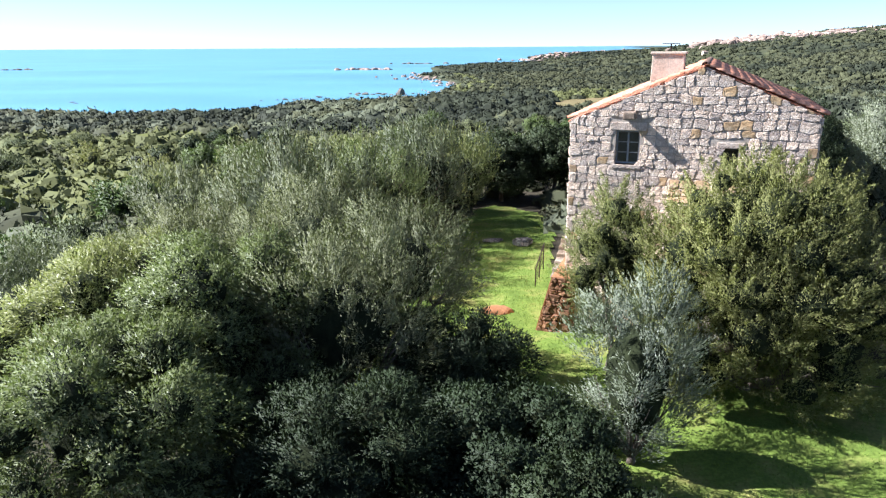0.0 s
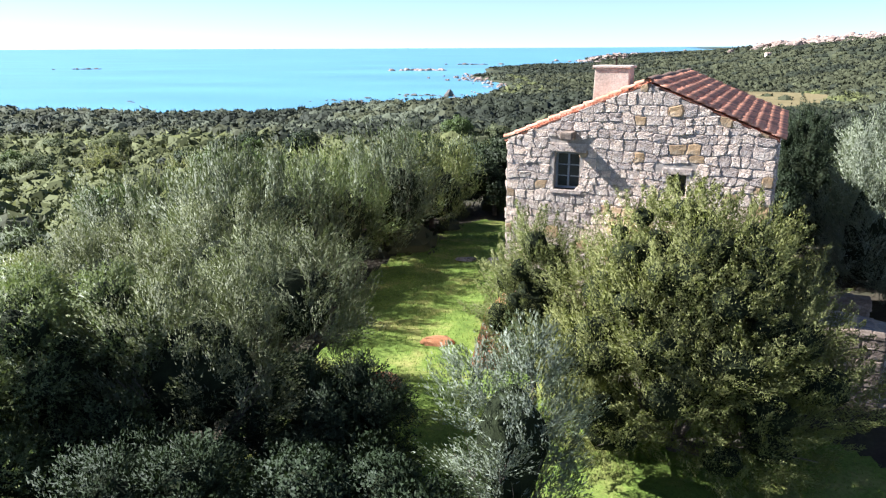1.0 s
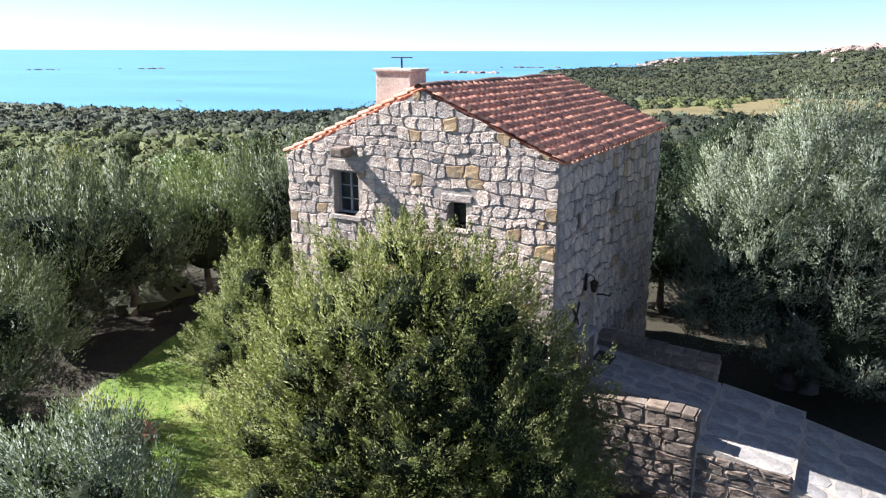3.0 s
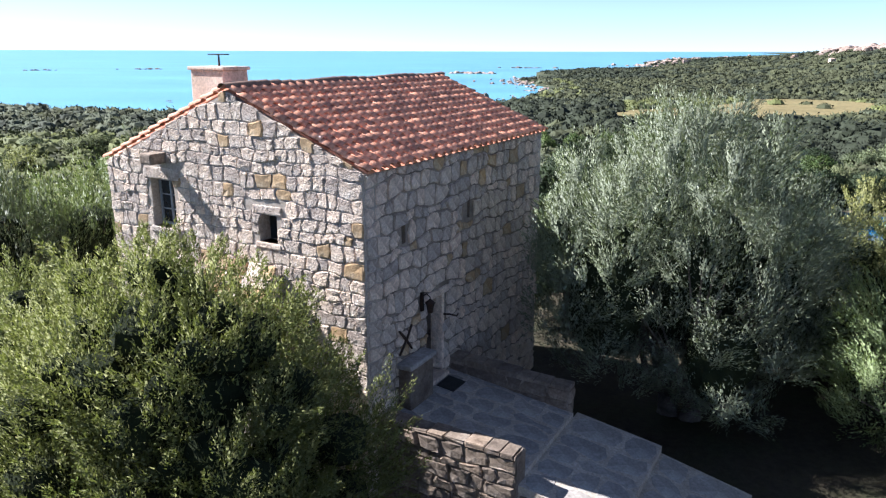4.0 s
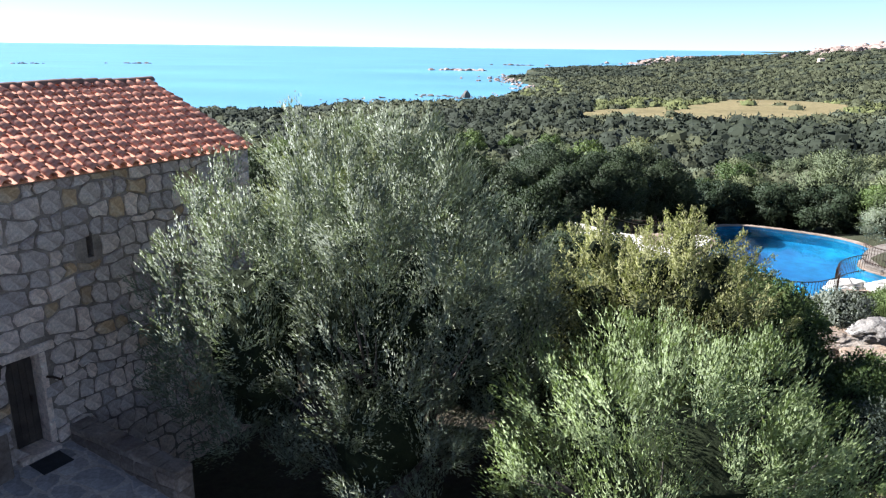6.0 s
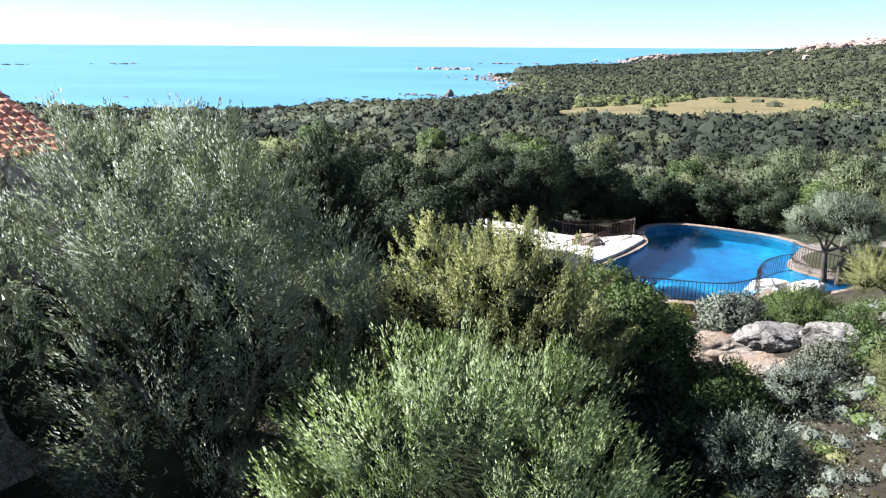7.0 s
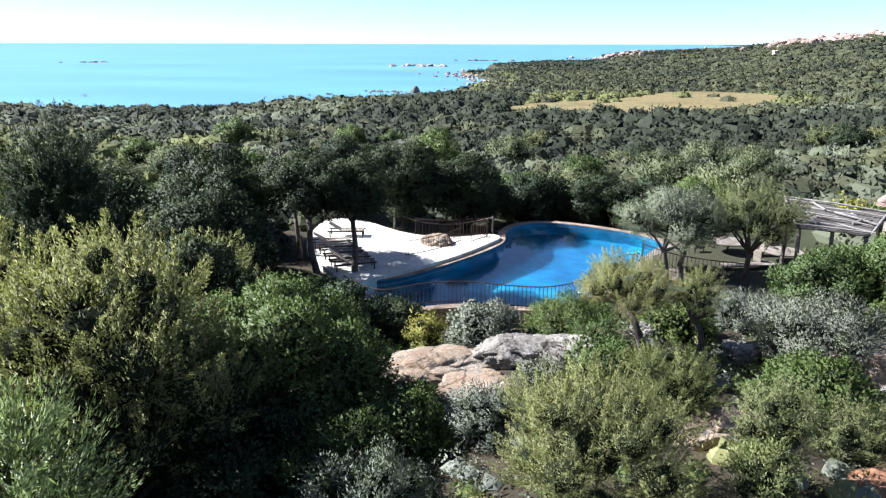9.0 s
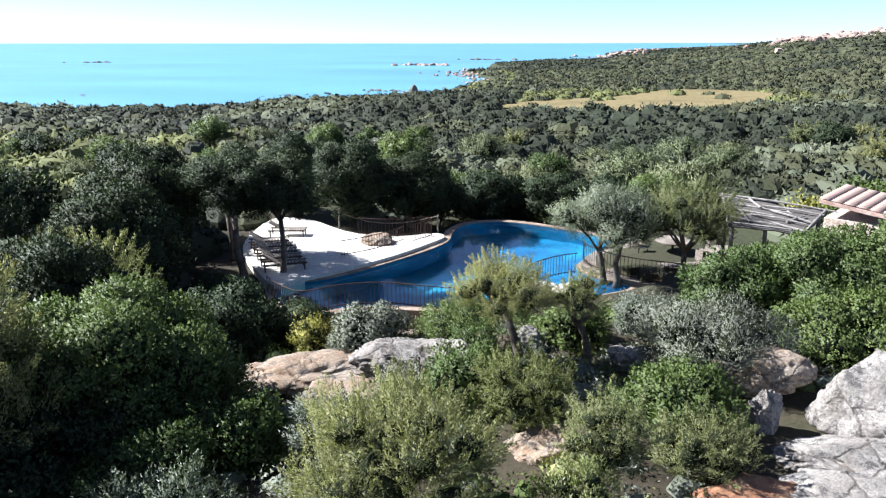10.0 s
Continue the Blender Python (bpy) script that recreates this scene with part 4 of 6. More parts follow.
rng = np.random.default_rng(77)
for i, (k, x, y, s) in enumerate([("row", -7.0, 27.0, 1.1), ("row", -5.4, 29.8, 1.0), ("row2", -3.6, 32.8, 1.0), ("row", -1.8, 36.5, 1.05), ("row2", 0.0, 40.0, 1.0), ("row", -9.0, 33.0, 0.95), ("row2", -5.2, 37.5, 1.0),
                                  ("row", -2.0, 43.0, 1.0), ("oak", 3.4, 46.5, 0.95), ("oak", 7.2, 47.5, 1.0), ("oak", 0.2, 47.5, 0.9), ("row2", 10.5, 45.5, 1.0), ("oak", 12.5, 39.5, 0.9), ("oak", 15.4, 41.5, 1.0), ("row", -12.2, 29.5, 0.9), ("wild", -13.6, 24.6, 1.2), ("lent", -16.6, 22.6, 1.2), ("wild", -16.2, 27.6, 1.2), ("grey", -19.0, 26.0, 1.2), ("lent", -15.6, 18.6, 1.2), ("wild", -19.6, 21.4, 1.3), ("yell", -20.5, 29.0, 1.3), ("lent", -22.5, 25.0, 1.3)]):
    put(k, x, y, s, 47 * i, "trees behind the lawn and house", sz=s * (1.25 if k.startswith("row") else 1.0))
# dark trees round the deck and behind the pool
for i, (k, x, y, s, sz) in enumerate([
    ("oakn", 21.0, 40.0, 0.95, 1.0), ("oakn", 19.2, 44.8, 0.95, 1.05), ("oakn", 16.6, 50.0, 1.0, 1.0), ("oakn", 21.5, 57.8, 0.95, 0.95), ("oakn", 25.2, 55.6, 0.9, 0.95), ("oakn", 28.2, 57.0, 0.9, 0.85),
    ("darkn", 29.6, 59.0, 1.1, 1.15), ("darkn", 32.6, 60.4, 1.15, 1.2), ("darkn", 35.8, 60.4, 1.1, 1.15), ("darkn", 38.8, 59.0, 1.1, 1.1), ("lentn", 41.6, 57.6, 1.2, 1.2), ("wild", 43.8, 59.8, 1.2, 1.1), ("lentn", 31.0, 62.4, 1.2, 1.2),
    ("junn", 22.6, 36.0, 1.25, 1.4), ("oakn", 23.4, 33.8, 0.75, 0.85), ("darkn", 24.4, 40.6, 0.9, 0.8), ("oakn", 15.6, 33.4, 0.9, 1.0), ("junn", 21.0, 31.0, 1.3, 1.5), ("darkn", 28.0, 38.2, 0.75, 0.7), ("darkn", 26.6, 36.6, 0.95, 0.9)]):
    put(k, x, y, s, 71 * i, "dark trees round the pool", sz=sz)
# near-black leaves of the dark kinds stand in for deep shade here
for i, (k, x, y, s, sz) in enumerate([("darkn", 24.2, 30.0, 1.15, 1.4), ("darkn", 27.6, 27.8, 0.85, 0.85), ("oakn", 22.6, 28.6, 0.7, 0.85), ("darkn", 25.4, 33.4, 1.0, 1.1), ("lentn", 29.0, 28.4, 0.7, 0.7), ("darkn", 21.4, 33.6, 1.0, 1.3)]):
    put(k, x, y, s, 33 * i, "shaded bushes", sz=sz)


def pick(x, y, r):
    """Which shrub grows at a place: patches of one kind, darker wood farther off."""
    p = noise.noise(Vector((x * 0.035, y * 0.035, 3.0)))
    if 92 < y - 0.12 * x < 235 and x > -45 and p > -0.42:
        return "dark" if r < 0.62 else ("oak" if r < 0.78 else ("jun" if r < 0.9 else "lent"))
    if 66 < y < 112:
        return "wild" if r < 0.5 else ("lent" if r < 0.75 else ("grey" if r < 0.88 else "jun"))
    if p > 0.18:
        return "wild" if r < 0.45 else ("lent" if r < 0.75 else "grey")
    if p < -0.18:
        return "yell" if r < 0.25 else ("lent" if r < 0.6 else ("jun" if r < 0.8 else "dark"))
    return "lent" if r < 0.38 else ("jun" if r < 0.55 else ("wild" if r < 0.75 else ("grey" if r < 0.88 else "dark")))


taken = [(o.matrix_basis.translation.x, o.matrix_basis.translation.y) for o in scene.collection.objects if o.parent is None and o.type == "EMPTY"]


def free(x, y, gap):
    if in_loop(np.array([x]), np.array([y]), GLADE)[0] or in_loop(np.array([x]), np.array([y]), DECK)[0]:
        return False
    if 23 < x < 43 and 41.0 < y < 58.5 or 36 < x < 47 and 38 < y < 56:
        return False
    lx, ly = (H.inverted() @ Vector((x, y, 0)))[:2]
    if -9.5 < lx < 11 and -1.5 < ly < 10.5:
        return False
    if y < 26 + 0.0 * x and x > -13:
        return False
    if x > 26 and y < 41:
        return False
    return all((x - a) ** 2 + (y - b) ** 2 > gap * gap for a, b in taken)


count = 0
for i in range(9000):
    if count >= 140:
        break
    y = 22 + 88 * rng.random() ** 0.75
    spread = 24 + 0.80 * y
    x = rng.uniform(8 - spread, 26 + spread * 0.85)
    gap = 1.9 + 0.016 * y
    if not free(x, y, gap):
        continue
    taken.append((x, y))
    k = pick(x, y, rng.random())
    s = rng.uniform(0.8, 1.25) * (0.62 if k == "oak" else 1.0)
    put(k, x, y, s, rng.uniform(0, 360), "maquis shrubs", sz=s * rng.uniform(0.8, 1.05))
    count += 1


# far maquis: lumpy bushes of leaf tufts, past counting
def tufts(rng, x, y, r, n, leaf, flat=0.72, rings=3, seg=6, inner=0.94):
    """Bushes of radius r at x, y: a lumpy dome each, thickly set with n tufts of the size leaf."""
    c = np.stack([x, y, ground_z(x, y)], -1)
    N = len(x)
    ph = rng.uniform(0, 6.28, (N, 4))
    flat = flat * rng.uniform(0.8, 1.3, N)
    squash = np.stack([np.ones(N), np.ones(N), flat], -1)

    def swell(az, el):
        a = [ph[:, i].reshape(-1, *[1] * (az.ndim - 1)) for i in range(4)]
        return 1 + 0.17 * np.sin(3 * az + a[0]) * np.sin(2 * el + a[2]) + 0.13 * np.sin(5 * az + 4 * el + a[1]) + 0.08 * np.sin(9 * az - 5 * el + a[3])

    def skin(az, el):
        d = np.stack([np.cos(el) * np.cos(az), np.cos(el) * np.sin(az), np.sin(el)], -1)
        return c[:, None] + d * (swell(az, el) * r[:, None])[..., None] * squash[:, None]

    quads = []
    for i in range(rings):
        e0, e1 = -0.3 + 1.87 * i / rings, -0.3 + 1.87 * (i + 1) / rings
        for j in range(seg):
            az = ph[:, :1] + 6.2832 * np.array([[j, j + 1, j + 1, j]]) / seg
            quads.append(skin(az, np.broadcast_to(np.array([[e0, e0, e1, e1]]), az.shape)) * inner + (1 - inner) * c[:, None])
    dome = np.concatenate(quads)
    dome_n = unit((dome.mean(1) - np.tile(c, (rings * seg, 1))) / np.tile(squash ** 2, (rings * seg, 1)) + np.array([0, 0, 0.1]))
    az = rng.uniform(0, 6.2832, (N, n))
    el = np.arcsin(rng.uniform(-0.18, 1.0, (N, n)))
    p = skin(az, el)
    # the normal follows the swellings
    h = 0.12
    du, dv = skin(az + h, el) - skin(az - h, el), skin(az, el + h) - skin(az, el - h)
    face = unit(np.cross(du, dv) + 1e-6)
    face = unit(face + 0.28 * rng.normal(size=face.shape)).reshape(-1, 3)
    way = unit(0.6 * face + np.array([0, 0, 0.55]) + 0.7 * rng.normal(size=face.shape))
    ln = leaf * rng.uniform(0.6, 1.4, len(face)) * np.clip(np.repeat(r, n) / 1.4, 0.6, 1.4)
    leaves = leaf_quads(p.reshape(-1, 3) - way * (0.4 * ln)[:, None], way, ln, ln * rng.uniform(0.45, 0.8, len(ln)), rng, face)
    return [(dome, dome_n, 0), (leaves, face, 0)]


def on_land(x, y, margin):
    return land_z(x, y) > SEA + margin


def spots_of(rng, d0, d1, gap):
    """Places about gap apart between two distances, each pushed about at random."""
    out = []
    for d in np.arange(d0, d1, gap):
        k = int(1.68 * d / gap)
        out.append(np.stack([np.radians(-53 + 96 * (np.arange(k) + rng.uniform(-0.1, 1.1, k)) / k), d + gap * rng.uniform(-0.1, 1.1, k)], -1))
    a, d = np.concatenate(out).T
    return 16 + d * np.sin(a), 5 + d * np.cos(a)


FIELD = ccw(smooth_loop([(26, 180), (40, 168), (56, 170), (72, 177), (86, 196), (95, 214), (86, 228), (69, 232), (58, 214), (44, 202), (30, 192)], 3))
SPECIES = [("far_maquis", M_FAR_GREEN, "distant green maquis scrub covering the slope"), ("far_maquis", M_FAR_DARK, "distant dark evergreen wood and scrub"), ("far_maquis", M_FAR_GREY, "distant grey-green scrub"), ("far_maquis", M_FAR_OLIVE, "distant yellowish-green scrub")]
chunks = [[] for _ in SPECIES]
for d0, d1, gap, n, rr, leaf in ((34, 118, 2.6, 105, 1.5, 0.32), (118, 240, 3.1, 52, 1.9, 0.48), (240, 520, 4.6, 24, 2.3, 0.8), (520, 1400, 9.0, 9, 3.2, 1.6)):
    x, y = spots_of(rng, d0, d1, gap)
    keep = on_land(x, y, 0.9) & (~in_loop(x, y, FIELD) | (rng.random(len(x)) < 0.06))
    keep &= ~((y > 640) & (y < 900) & (x > 258) & (x < 400) & (rng.random(len(x)) < 0.75))
    x, y = x[keep], y[keep]
    if d0 < 100:
        keep = np.array([free(a, b, 1.2) for a, b in zip(x, y)])
        x, y = x[keep], y[keep]
    p = np.array([noise.noise(Vector((a * 0.022, b * 0.022, 9.0))) + 0.5 * noise.noise(Vector((a * 0.09, b * 0.09, 4.0))) for a, b in zip(x, y)])
    q, v = rng.random(len(x)), y - 0.12 * x
    # a dark wood across the slope, olive-green scrub on both sides of it, grey scrub by the shore
    kind = np.where(p > 0.22, 3, np.where(p > -0.05, 0, np.where(p > -0.25, 2, 1)))
    kind = np.where((v > 62) & (v < 100), np.where(p > 0.10, 3, np.where(p > -0.22, 2, 0)), kind)
    wood_ = (v > 92) & (v < np.where(x < 28, 225, 156)) & (x > -20 - 0.3 * (v - 100))
    kind = np.where(wood_, np.where(p > 0.55, 0, 1), kind)
    kind = np.where((x < 2) & (y > 66) & (y < 118), np.where(p > -0.12, 3, np.where(p > -0.3, 0, 1)), kind)
    kind = np.where((x < -8) & (y > 118) & (y < 300), np.where(p > 0.12, 0, np.where(p > -0.28, 2, 1)), kind)
    kind = np.where((y > 225) & (x > 20), np.where(p > -0.2, 0, 1), kind)
    kind = np.where((y > 560) & (x - coast_x(y) < 120), 1, kind)
    kind = np.where(q < 0.08, 0, np.where(q < 0.14, 1, kind))
    tall = np.where(wood_, 1.25, 1.0) * np.where((x < 0) & (y < 200), 1.2, 1.0)
    r = rr * tall * rng.uniform(0.55, 1.25, len(x))
    for si in range(len(SPECIES)):
        m = kind == si
        if m.any():
            chunks[si].extend(tufts(rng, x[m], y[m], r[m], n, leaf, 0.72 if d0 < 300 else 0.5))
for (nm, mt, lb), groups in zip(SPECIES, chunks):
    tagged(new(nm, quads_mesh(nm, groups, [mt])), lb, "scrub", kind="stuff")
bm = bmesh.new()
fv = [bm.verts.new((x, y, ground_at(x, y) + 0.35)) for x, y in FIELD]
f = bm.faces.new(fv)
bmesh.ops.triangulate(bm, faces=[f])
tagged(part("dry_field", bm, M_STRAW, smooth=True), "dry straw-coloured grass clearing among the scrub", "field", kind="structure")

# ---- the house's stones, tiles and fittings ----
def courses(rng, a0, a1, z0, z1, course, wide, openings, top=None, jitter=0.05):
    """Polygons of rubble courses: lists of (along, height)."""
    out = []
    z, k = z0, 0
    levels = [z0]
    while z < z1 - 0.12:
        z += course * rng.uniform(0.72, 1.3)
        levels.append(z)
    levels[-1] = z1 if top is None else levels[-1]
    ph = rng.uniform(0, 6.28, (len(levels), 3))

    def line(i, a):
        if i == 0:
            return levels[0]
        amp = 0 if (i == len(levels) - 1 and top is None) else jitter
        return levels[i] + amp * (math.sin(1.9 * a + ph[i, 0]) + 0.7 * math.sin(4.7 * a + ph[i, 1]) + 0.4 * math.sin(9 * a + ph[i, 2]))

    for i in range(len(levels) - 1):
        h = levels[i + 1] - levels[i]
        joints, a = [a0], a0
        while a < a1 - wide * 0.7:
            a += wide * rng.uniform(0.55, 1.5) * (0.75 + 0.25 * h / course)
            joints.append(a)
        joints[-1] = a1
        if len(joints) < 2:
            joints = [a0, a1]
        lean = [(0, 0, 0) if j in (0, len(joints) - 1) else tuple(rng.uniform(-0.05, 0.05, 3)) for j in range(len(joints))]
        for j in range(len(joints) - 1):
            l, r = joints[j], joints[j + 1]
            m = (l + r) / 2
            p = [(l + lean[j][0], line(i, l)), (m, line(i, m)), (r + lean[j + 1][0], line(i, r)),
                 (r + lean[j + 1][1], (line(i, r) + line(i + 1, r)) / 2), (r + lean[j + 1][2], line(i + 1, r)), (m, line(i + 1, m)), (l + lean[j][2], line(i + 1, l)),
                 (l + lean[j][1], (line(i, l) + line(i + 1, l)) / 2)]
            if top is not None:
                if p[1][1] > top(m) - 0.14:
                    continue
                p = [(x, min(y, top(x) - 0.02)) for x, y in p]
            drop = False
            for o in openings:
                cx, cz = sum(q[0] for q in p) / 8, sum(q[1] for q in p) / 8
                if o[0] < cx < o[1] and o[2] < cz < o[3]:
                    drop = True
                q2 = []
                for x, y in p:
                    if o[0] < x < o[1] and o[2] < y < o[3]:
                        d = [(x - o[0], o[0], y), (o[1] - x, o[1], y), (y - o[2], x, o[2]), (o[3] - y, x, o[3])]
                        _, x, y = min(d)
                    q2.append((x, y))
                p = q2
            if not drop:
                out.append(p)
    return out


def stone_verts(rng, poly, joint, bulge, round_c):
    """Rings of a stone: outline, shoulder, brow and middle."""
    P = np.array(poly)
    c = P.mean(0)
    ext = np.maximum(P.max(0) - P.min(0), 0.05)
    f = np.maximum(1 - 2 * joint / ext, 0.5)
    Q = c + (P - c) * f
    for i in (0, 2, 4, 6):
        Q[i] = Q[i] + (c - Q[i]) * round_c * rng.uniform(0.5, 1.4)
    tilt = rng.normal(0, 0.25, 2) * bulge
    rings = []
    for s, dep in ((1.0, -0.012), (0.95, bulge * 0.70), (0.80, bulge * 0.98)):
        R = c + (Q - c) * s
        dd = dep + rng.normal(0, bulge * 0.24, 8) * (dep > 0) + ((R - c) / ext) @ tilt * (dep > 0)
        rings.append(np.column_stack([R, dd]))
    mid = np.array([[c[0], c[1], rings[2][:, 2].mean() + bulge * rng.uniform(-0.05, 0.12)]])
    faces = []
    for a in (0, 8):
        for i in range(8):
            faces.append((a + i, a + (i + 1) % 8, a + 8 + (i + 1) % 8, a + 8 + i))
    for i in range(8):
        faces.append((16 + i, 16 + (i + 1) % 8, 24))
    return np.concatenate(rings + [mid]), faces


def lay_stones(polys, place, parent, material, rng, joint, bulge, round_c=0.10, name="stone", odd=None, odd_share=0.0, singles=420):
    """Each stone is a piece of its own; past some hundreds the rest is joined."""
    rest_v, rest_f, n = [], [], 0
    for k, poly in enumerate(polys):
        v, f = stone_verts(rng, poly, joint, bulge * rng.uniform(0.45, 1.4), round_c)
        w = [place(*q) for q in v]
        if k < singles:
            me = bpy.data.meshes.new(name)
            c = Vector(w[24])
            me.from_pydata([Vector(q) - c for q in w], [], f)
            me.polygons.foreach_set("use_smooth", [False] * 24)
            me.materials.append(odd if odd and rng.random() < odd_share else material)
            ob = new(name, me)
            ob.location = c
            ob.parent = parent
        else:
            rest_v += w
            rest_f += [tuple(i + n for i in q) for q in f]
            n += 25
    if rest_v:
        me = bpy.data.meshes.new("stones")
        me.from_pydata(rest_v, [], rest_f)
        me.materials.append(material)
        ob = new("stones", me)
        ob.parent = parent
        tagged(ob, kind="stuff")


M_STONE_OCHRE = plain_mat("ochre_granite_stone", [(0.33, 0.21, 0.11), (0.46, 0.32, 0.18), (0.50, 0.40, 0.28)], 2.0, 0.9, 0.7, 0.02, 9, by_object=0.2)
rng = np.random.default_rng(4)
polys = courses(rng, -HW, 0, -0.2, RIDGE + 0.1, 0.27, 0.31, GABLE_OPEN + [(-6.5, -5.2, 7.52, 7.82), (-3.0, -2.1, 7.04, 7.26)], stone_line, 0.038)
polys.sort(key=lambda p: -p[1][1])
lay_stones(polys, lambda a, z, d: (a, -d, z), wall_front, M_STONE, rng, 0.003, 0.024, 0.09, odd=M_STONE_OCHRE, odd_share=0.07)
polys = courses(rng, 0.03, HL, -0.2, EAVE, 0.33, 0.41, SIDE_OPEN + [(2.10, 3.36, 4.78, 4.97), (3.03, 3.17, 2.78, 4.78)], None, 0.06)
polys.sort(key=lambda p: -p[1][1] + 0.25 * p[1][0])
lay_stones(polys, lambda a, z, d: (d, a, z), wall_side, M_STONE, rng, 0.011, 0.045, 0.13, odd=M_STONE_OCHRE, odd_share=0.05)
polys = courses(rng, 0.0, HL, 2.0, EAVE_L, 0.38, 0.5, [], None, 0.05)
lay_stones(polys, lambda a, z, d: (-HW - d, a, z), house.children[2], M_STONE, rng, 0.012, 0.05, singles=0)


bm = boxed(-4.4, -2.28, -0.62, -0.06, -0.4, 5.95, 0.05)
for v in bm.verts:
    if v.co.z > 5:
        v.co.z -= 1.3 * max(0.0, -0.06 - v.co.y)
buttress = part("buttress", bm, M_MORTAR, house, "ochre rubble buttress against the gable")
polys = courses(rng, -4.4, -2.28, 2.6, 5.24, 0.29, 0.34, [], None, 0.03)
lay_stones(polys, lambda a, z, d: (a, -0.62 - d, z), buttress, M_STONE_OCHRE, rng, 0.008, 0.05, 0.14, odd=M_STONE, odd_share=0.35)
polys = courses(rng, -4.4, -2.28, 0.0, 0.9, 0.3, 0.36, [], None, 0.03)
lay_stones(polys, lambda a, z, d: (a, -0.62 + 0.61 * z - 0.8 * d, 5.24 + 0.79 * z + 0.6 * d), buttress, M_STONE_OCHRE, rng, 0.008, 0.05, 0.14, odd=M_STONE, odd_share=0.35)
polys = courses(rng, -0.62, -0.08, 2.6, 5.95, 0.29, 0.34, [], lambda a: 5.95 + 1.3 * (a + 0.06), 0.03)
lay_stones(polys, lambda a, z, d: (-2.28 + d, a, z), buttress, M_STONE_OCHRE, rng, 0.008, 0.04, 0.14, odd=M_STONE, odd_share=0.35)


def lintel(x0, x1, z0, z1, y0, y1, name, parent, mat=M_STONE):
    return part(name, boxed(x0, x1, y0, y1, z0, z1, 0.025), mat, parent)


lintel(-6.45, -5.25, 7.53, 7.80, -0.035, 0.3, "lintel", wall_front)
lintel(-6.35, -5.35, 6.22, 6.36, -0.05, 0.35, "window_sill", wall_front)
lintel(-2.98, -2.14, 7.05, 7.24, -0.03, 0.3, "lintel", wall_front)
lintel(-2.92, -2.2, 6.29, 6.42, -0.04, 0.3, "window_sill", wall_front)
part("corbel", boxed(-6.0, -5.6, -0.44, 0.1, 7.92, 8.18, 0.05), M_WALL_OLD, wall_front, "projecting granite block")
win_frame = bmesh.new()
for x0, x1, z0, z1 in ((-6.25, -6.19, 6.37, 7.51), (-5.51, -5.45, 6.37, 7.51), (-6.19, -5.51, 6.37, 6.43), (-6.19, -5.51, 7.45, 7.51), (-5.88, -5.82, 6.43, 7.45)):
    box(win_frame, x0, x1, 0.22, 0.29, z0, z1, 0.008)
M_FRAME = plain_mat("grey_painted_wood", [(0.22, 0.24, 0.26), (0.34, 0.36, 0.38)], 3.0, 0.7, 0.3, 0.01)
window = part("window", win_frame, M_FRAME, house, "dark casement window with grey wooden frame")
for x0 in (-6.18, -5.81):
    for z in (6.76, 7.11):
        part("glazing_bar", boxed(x0, x0 + 0.3, 0.235, 0.275, z - 0.015, z + 0.015), M_FRAME, window)
    part("pane", boxed(x0, x0 + 0.3, 0.25, 0.258, 6.44, 7.44), M_GLASS, window)
small_window = part("window", boxed(-2.82, -2.30, 0.34, 0.38, 6.42, 7.04), M_GLASS, house, "small unframed dark window")

# door, threshold, lintel
door_root = bmesh.new()
for i in range(5):
    box(door_root, -0.33, -0.28, 2.37 + i * 0.132, 2.37 + (i + 1) * 0.132 - 0.008, 2.82, 4.76, 0.006)
door = part("door", door_root, M_WOOD_DARK, house, "old dark plank door set deep in the wall")
part("door_handle", boxed(-0.28, -0.24, 2.90, 2.94, 3.70, 3.85, 0.01), M_IRON, door)
part("door_jamb", boxed(-0.30, 0.03, 3.03, 3.16, 2.80, 4.77, 0.02), M_STONE, house)
part("lintel", boxed(-0.35, 0.06, 2.12, 3.35, 4.79, 4.96, 0.03), M_STONE, house, "long granite door lintel")
part("threshold", boxed(-0.5, 0.20, 2.30, 3.12, 2.60, 2.79, 0.02), M_STONE, house, "worn granite doorstep")
for v0, z0 in ((1.34, 6.42), (4.34, 6.40)):
    part("slit_window", boxed(-0.4, -0.36, v0, v0 + 0.16, z0, z0 + 0.47), M_GLASS, house)

# wall anchor, wall lamp, doormat, stone bench
anchor = root("wall_anchor", H @ pose(0.06, 1.34, 4.23), "rusty cross-shaped iron wall anchor", "wall anchor")
for sgn in (1, -1):
    bm = bmesh.new()
    tube(bm, [(0.02, -0.25 * sgn, 0.27), (0.035, -0.03 * sgn, 0.02), (0.02, 0.25 * sgn, -0.31)], [0.026, 0.034, 0.026], 6)
    part("iron_bar", bm, M_IRON, anchor)
lamp = root("wall_lamp", H @ pose(0.05, 2.08, 4.86), "small wrought iron lantern on a bracket beside the door", "wall lamp")
part("bracket", boxed(-0.02, 0.03, -0.05, 0.05, -0.20, 0.26, 0.012), M_IRON, lamp)
bm = bmesh.new()
tube(bm, [(0.02, 0, 0.16), (0.12, 0, 0.24), (0.22, 0, 0.18), (0.22, 0, 0.08)], [0.014] * 4, 6)
part("arm", bm, M_IRON, lamp)
bm = bmesh.new()
bmesh.ops.create_cone(bm, segments=6, radius1=0.06, radius2=0.10, depth=0.24, cap_ends=True, matrix=pose(0.22, 0, -0.08))
part("lantern", bm, M_IRON, lamp)
bm = bmesh.new()
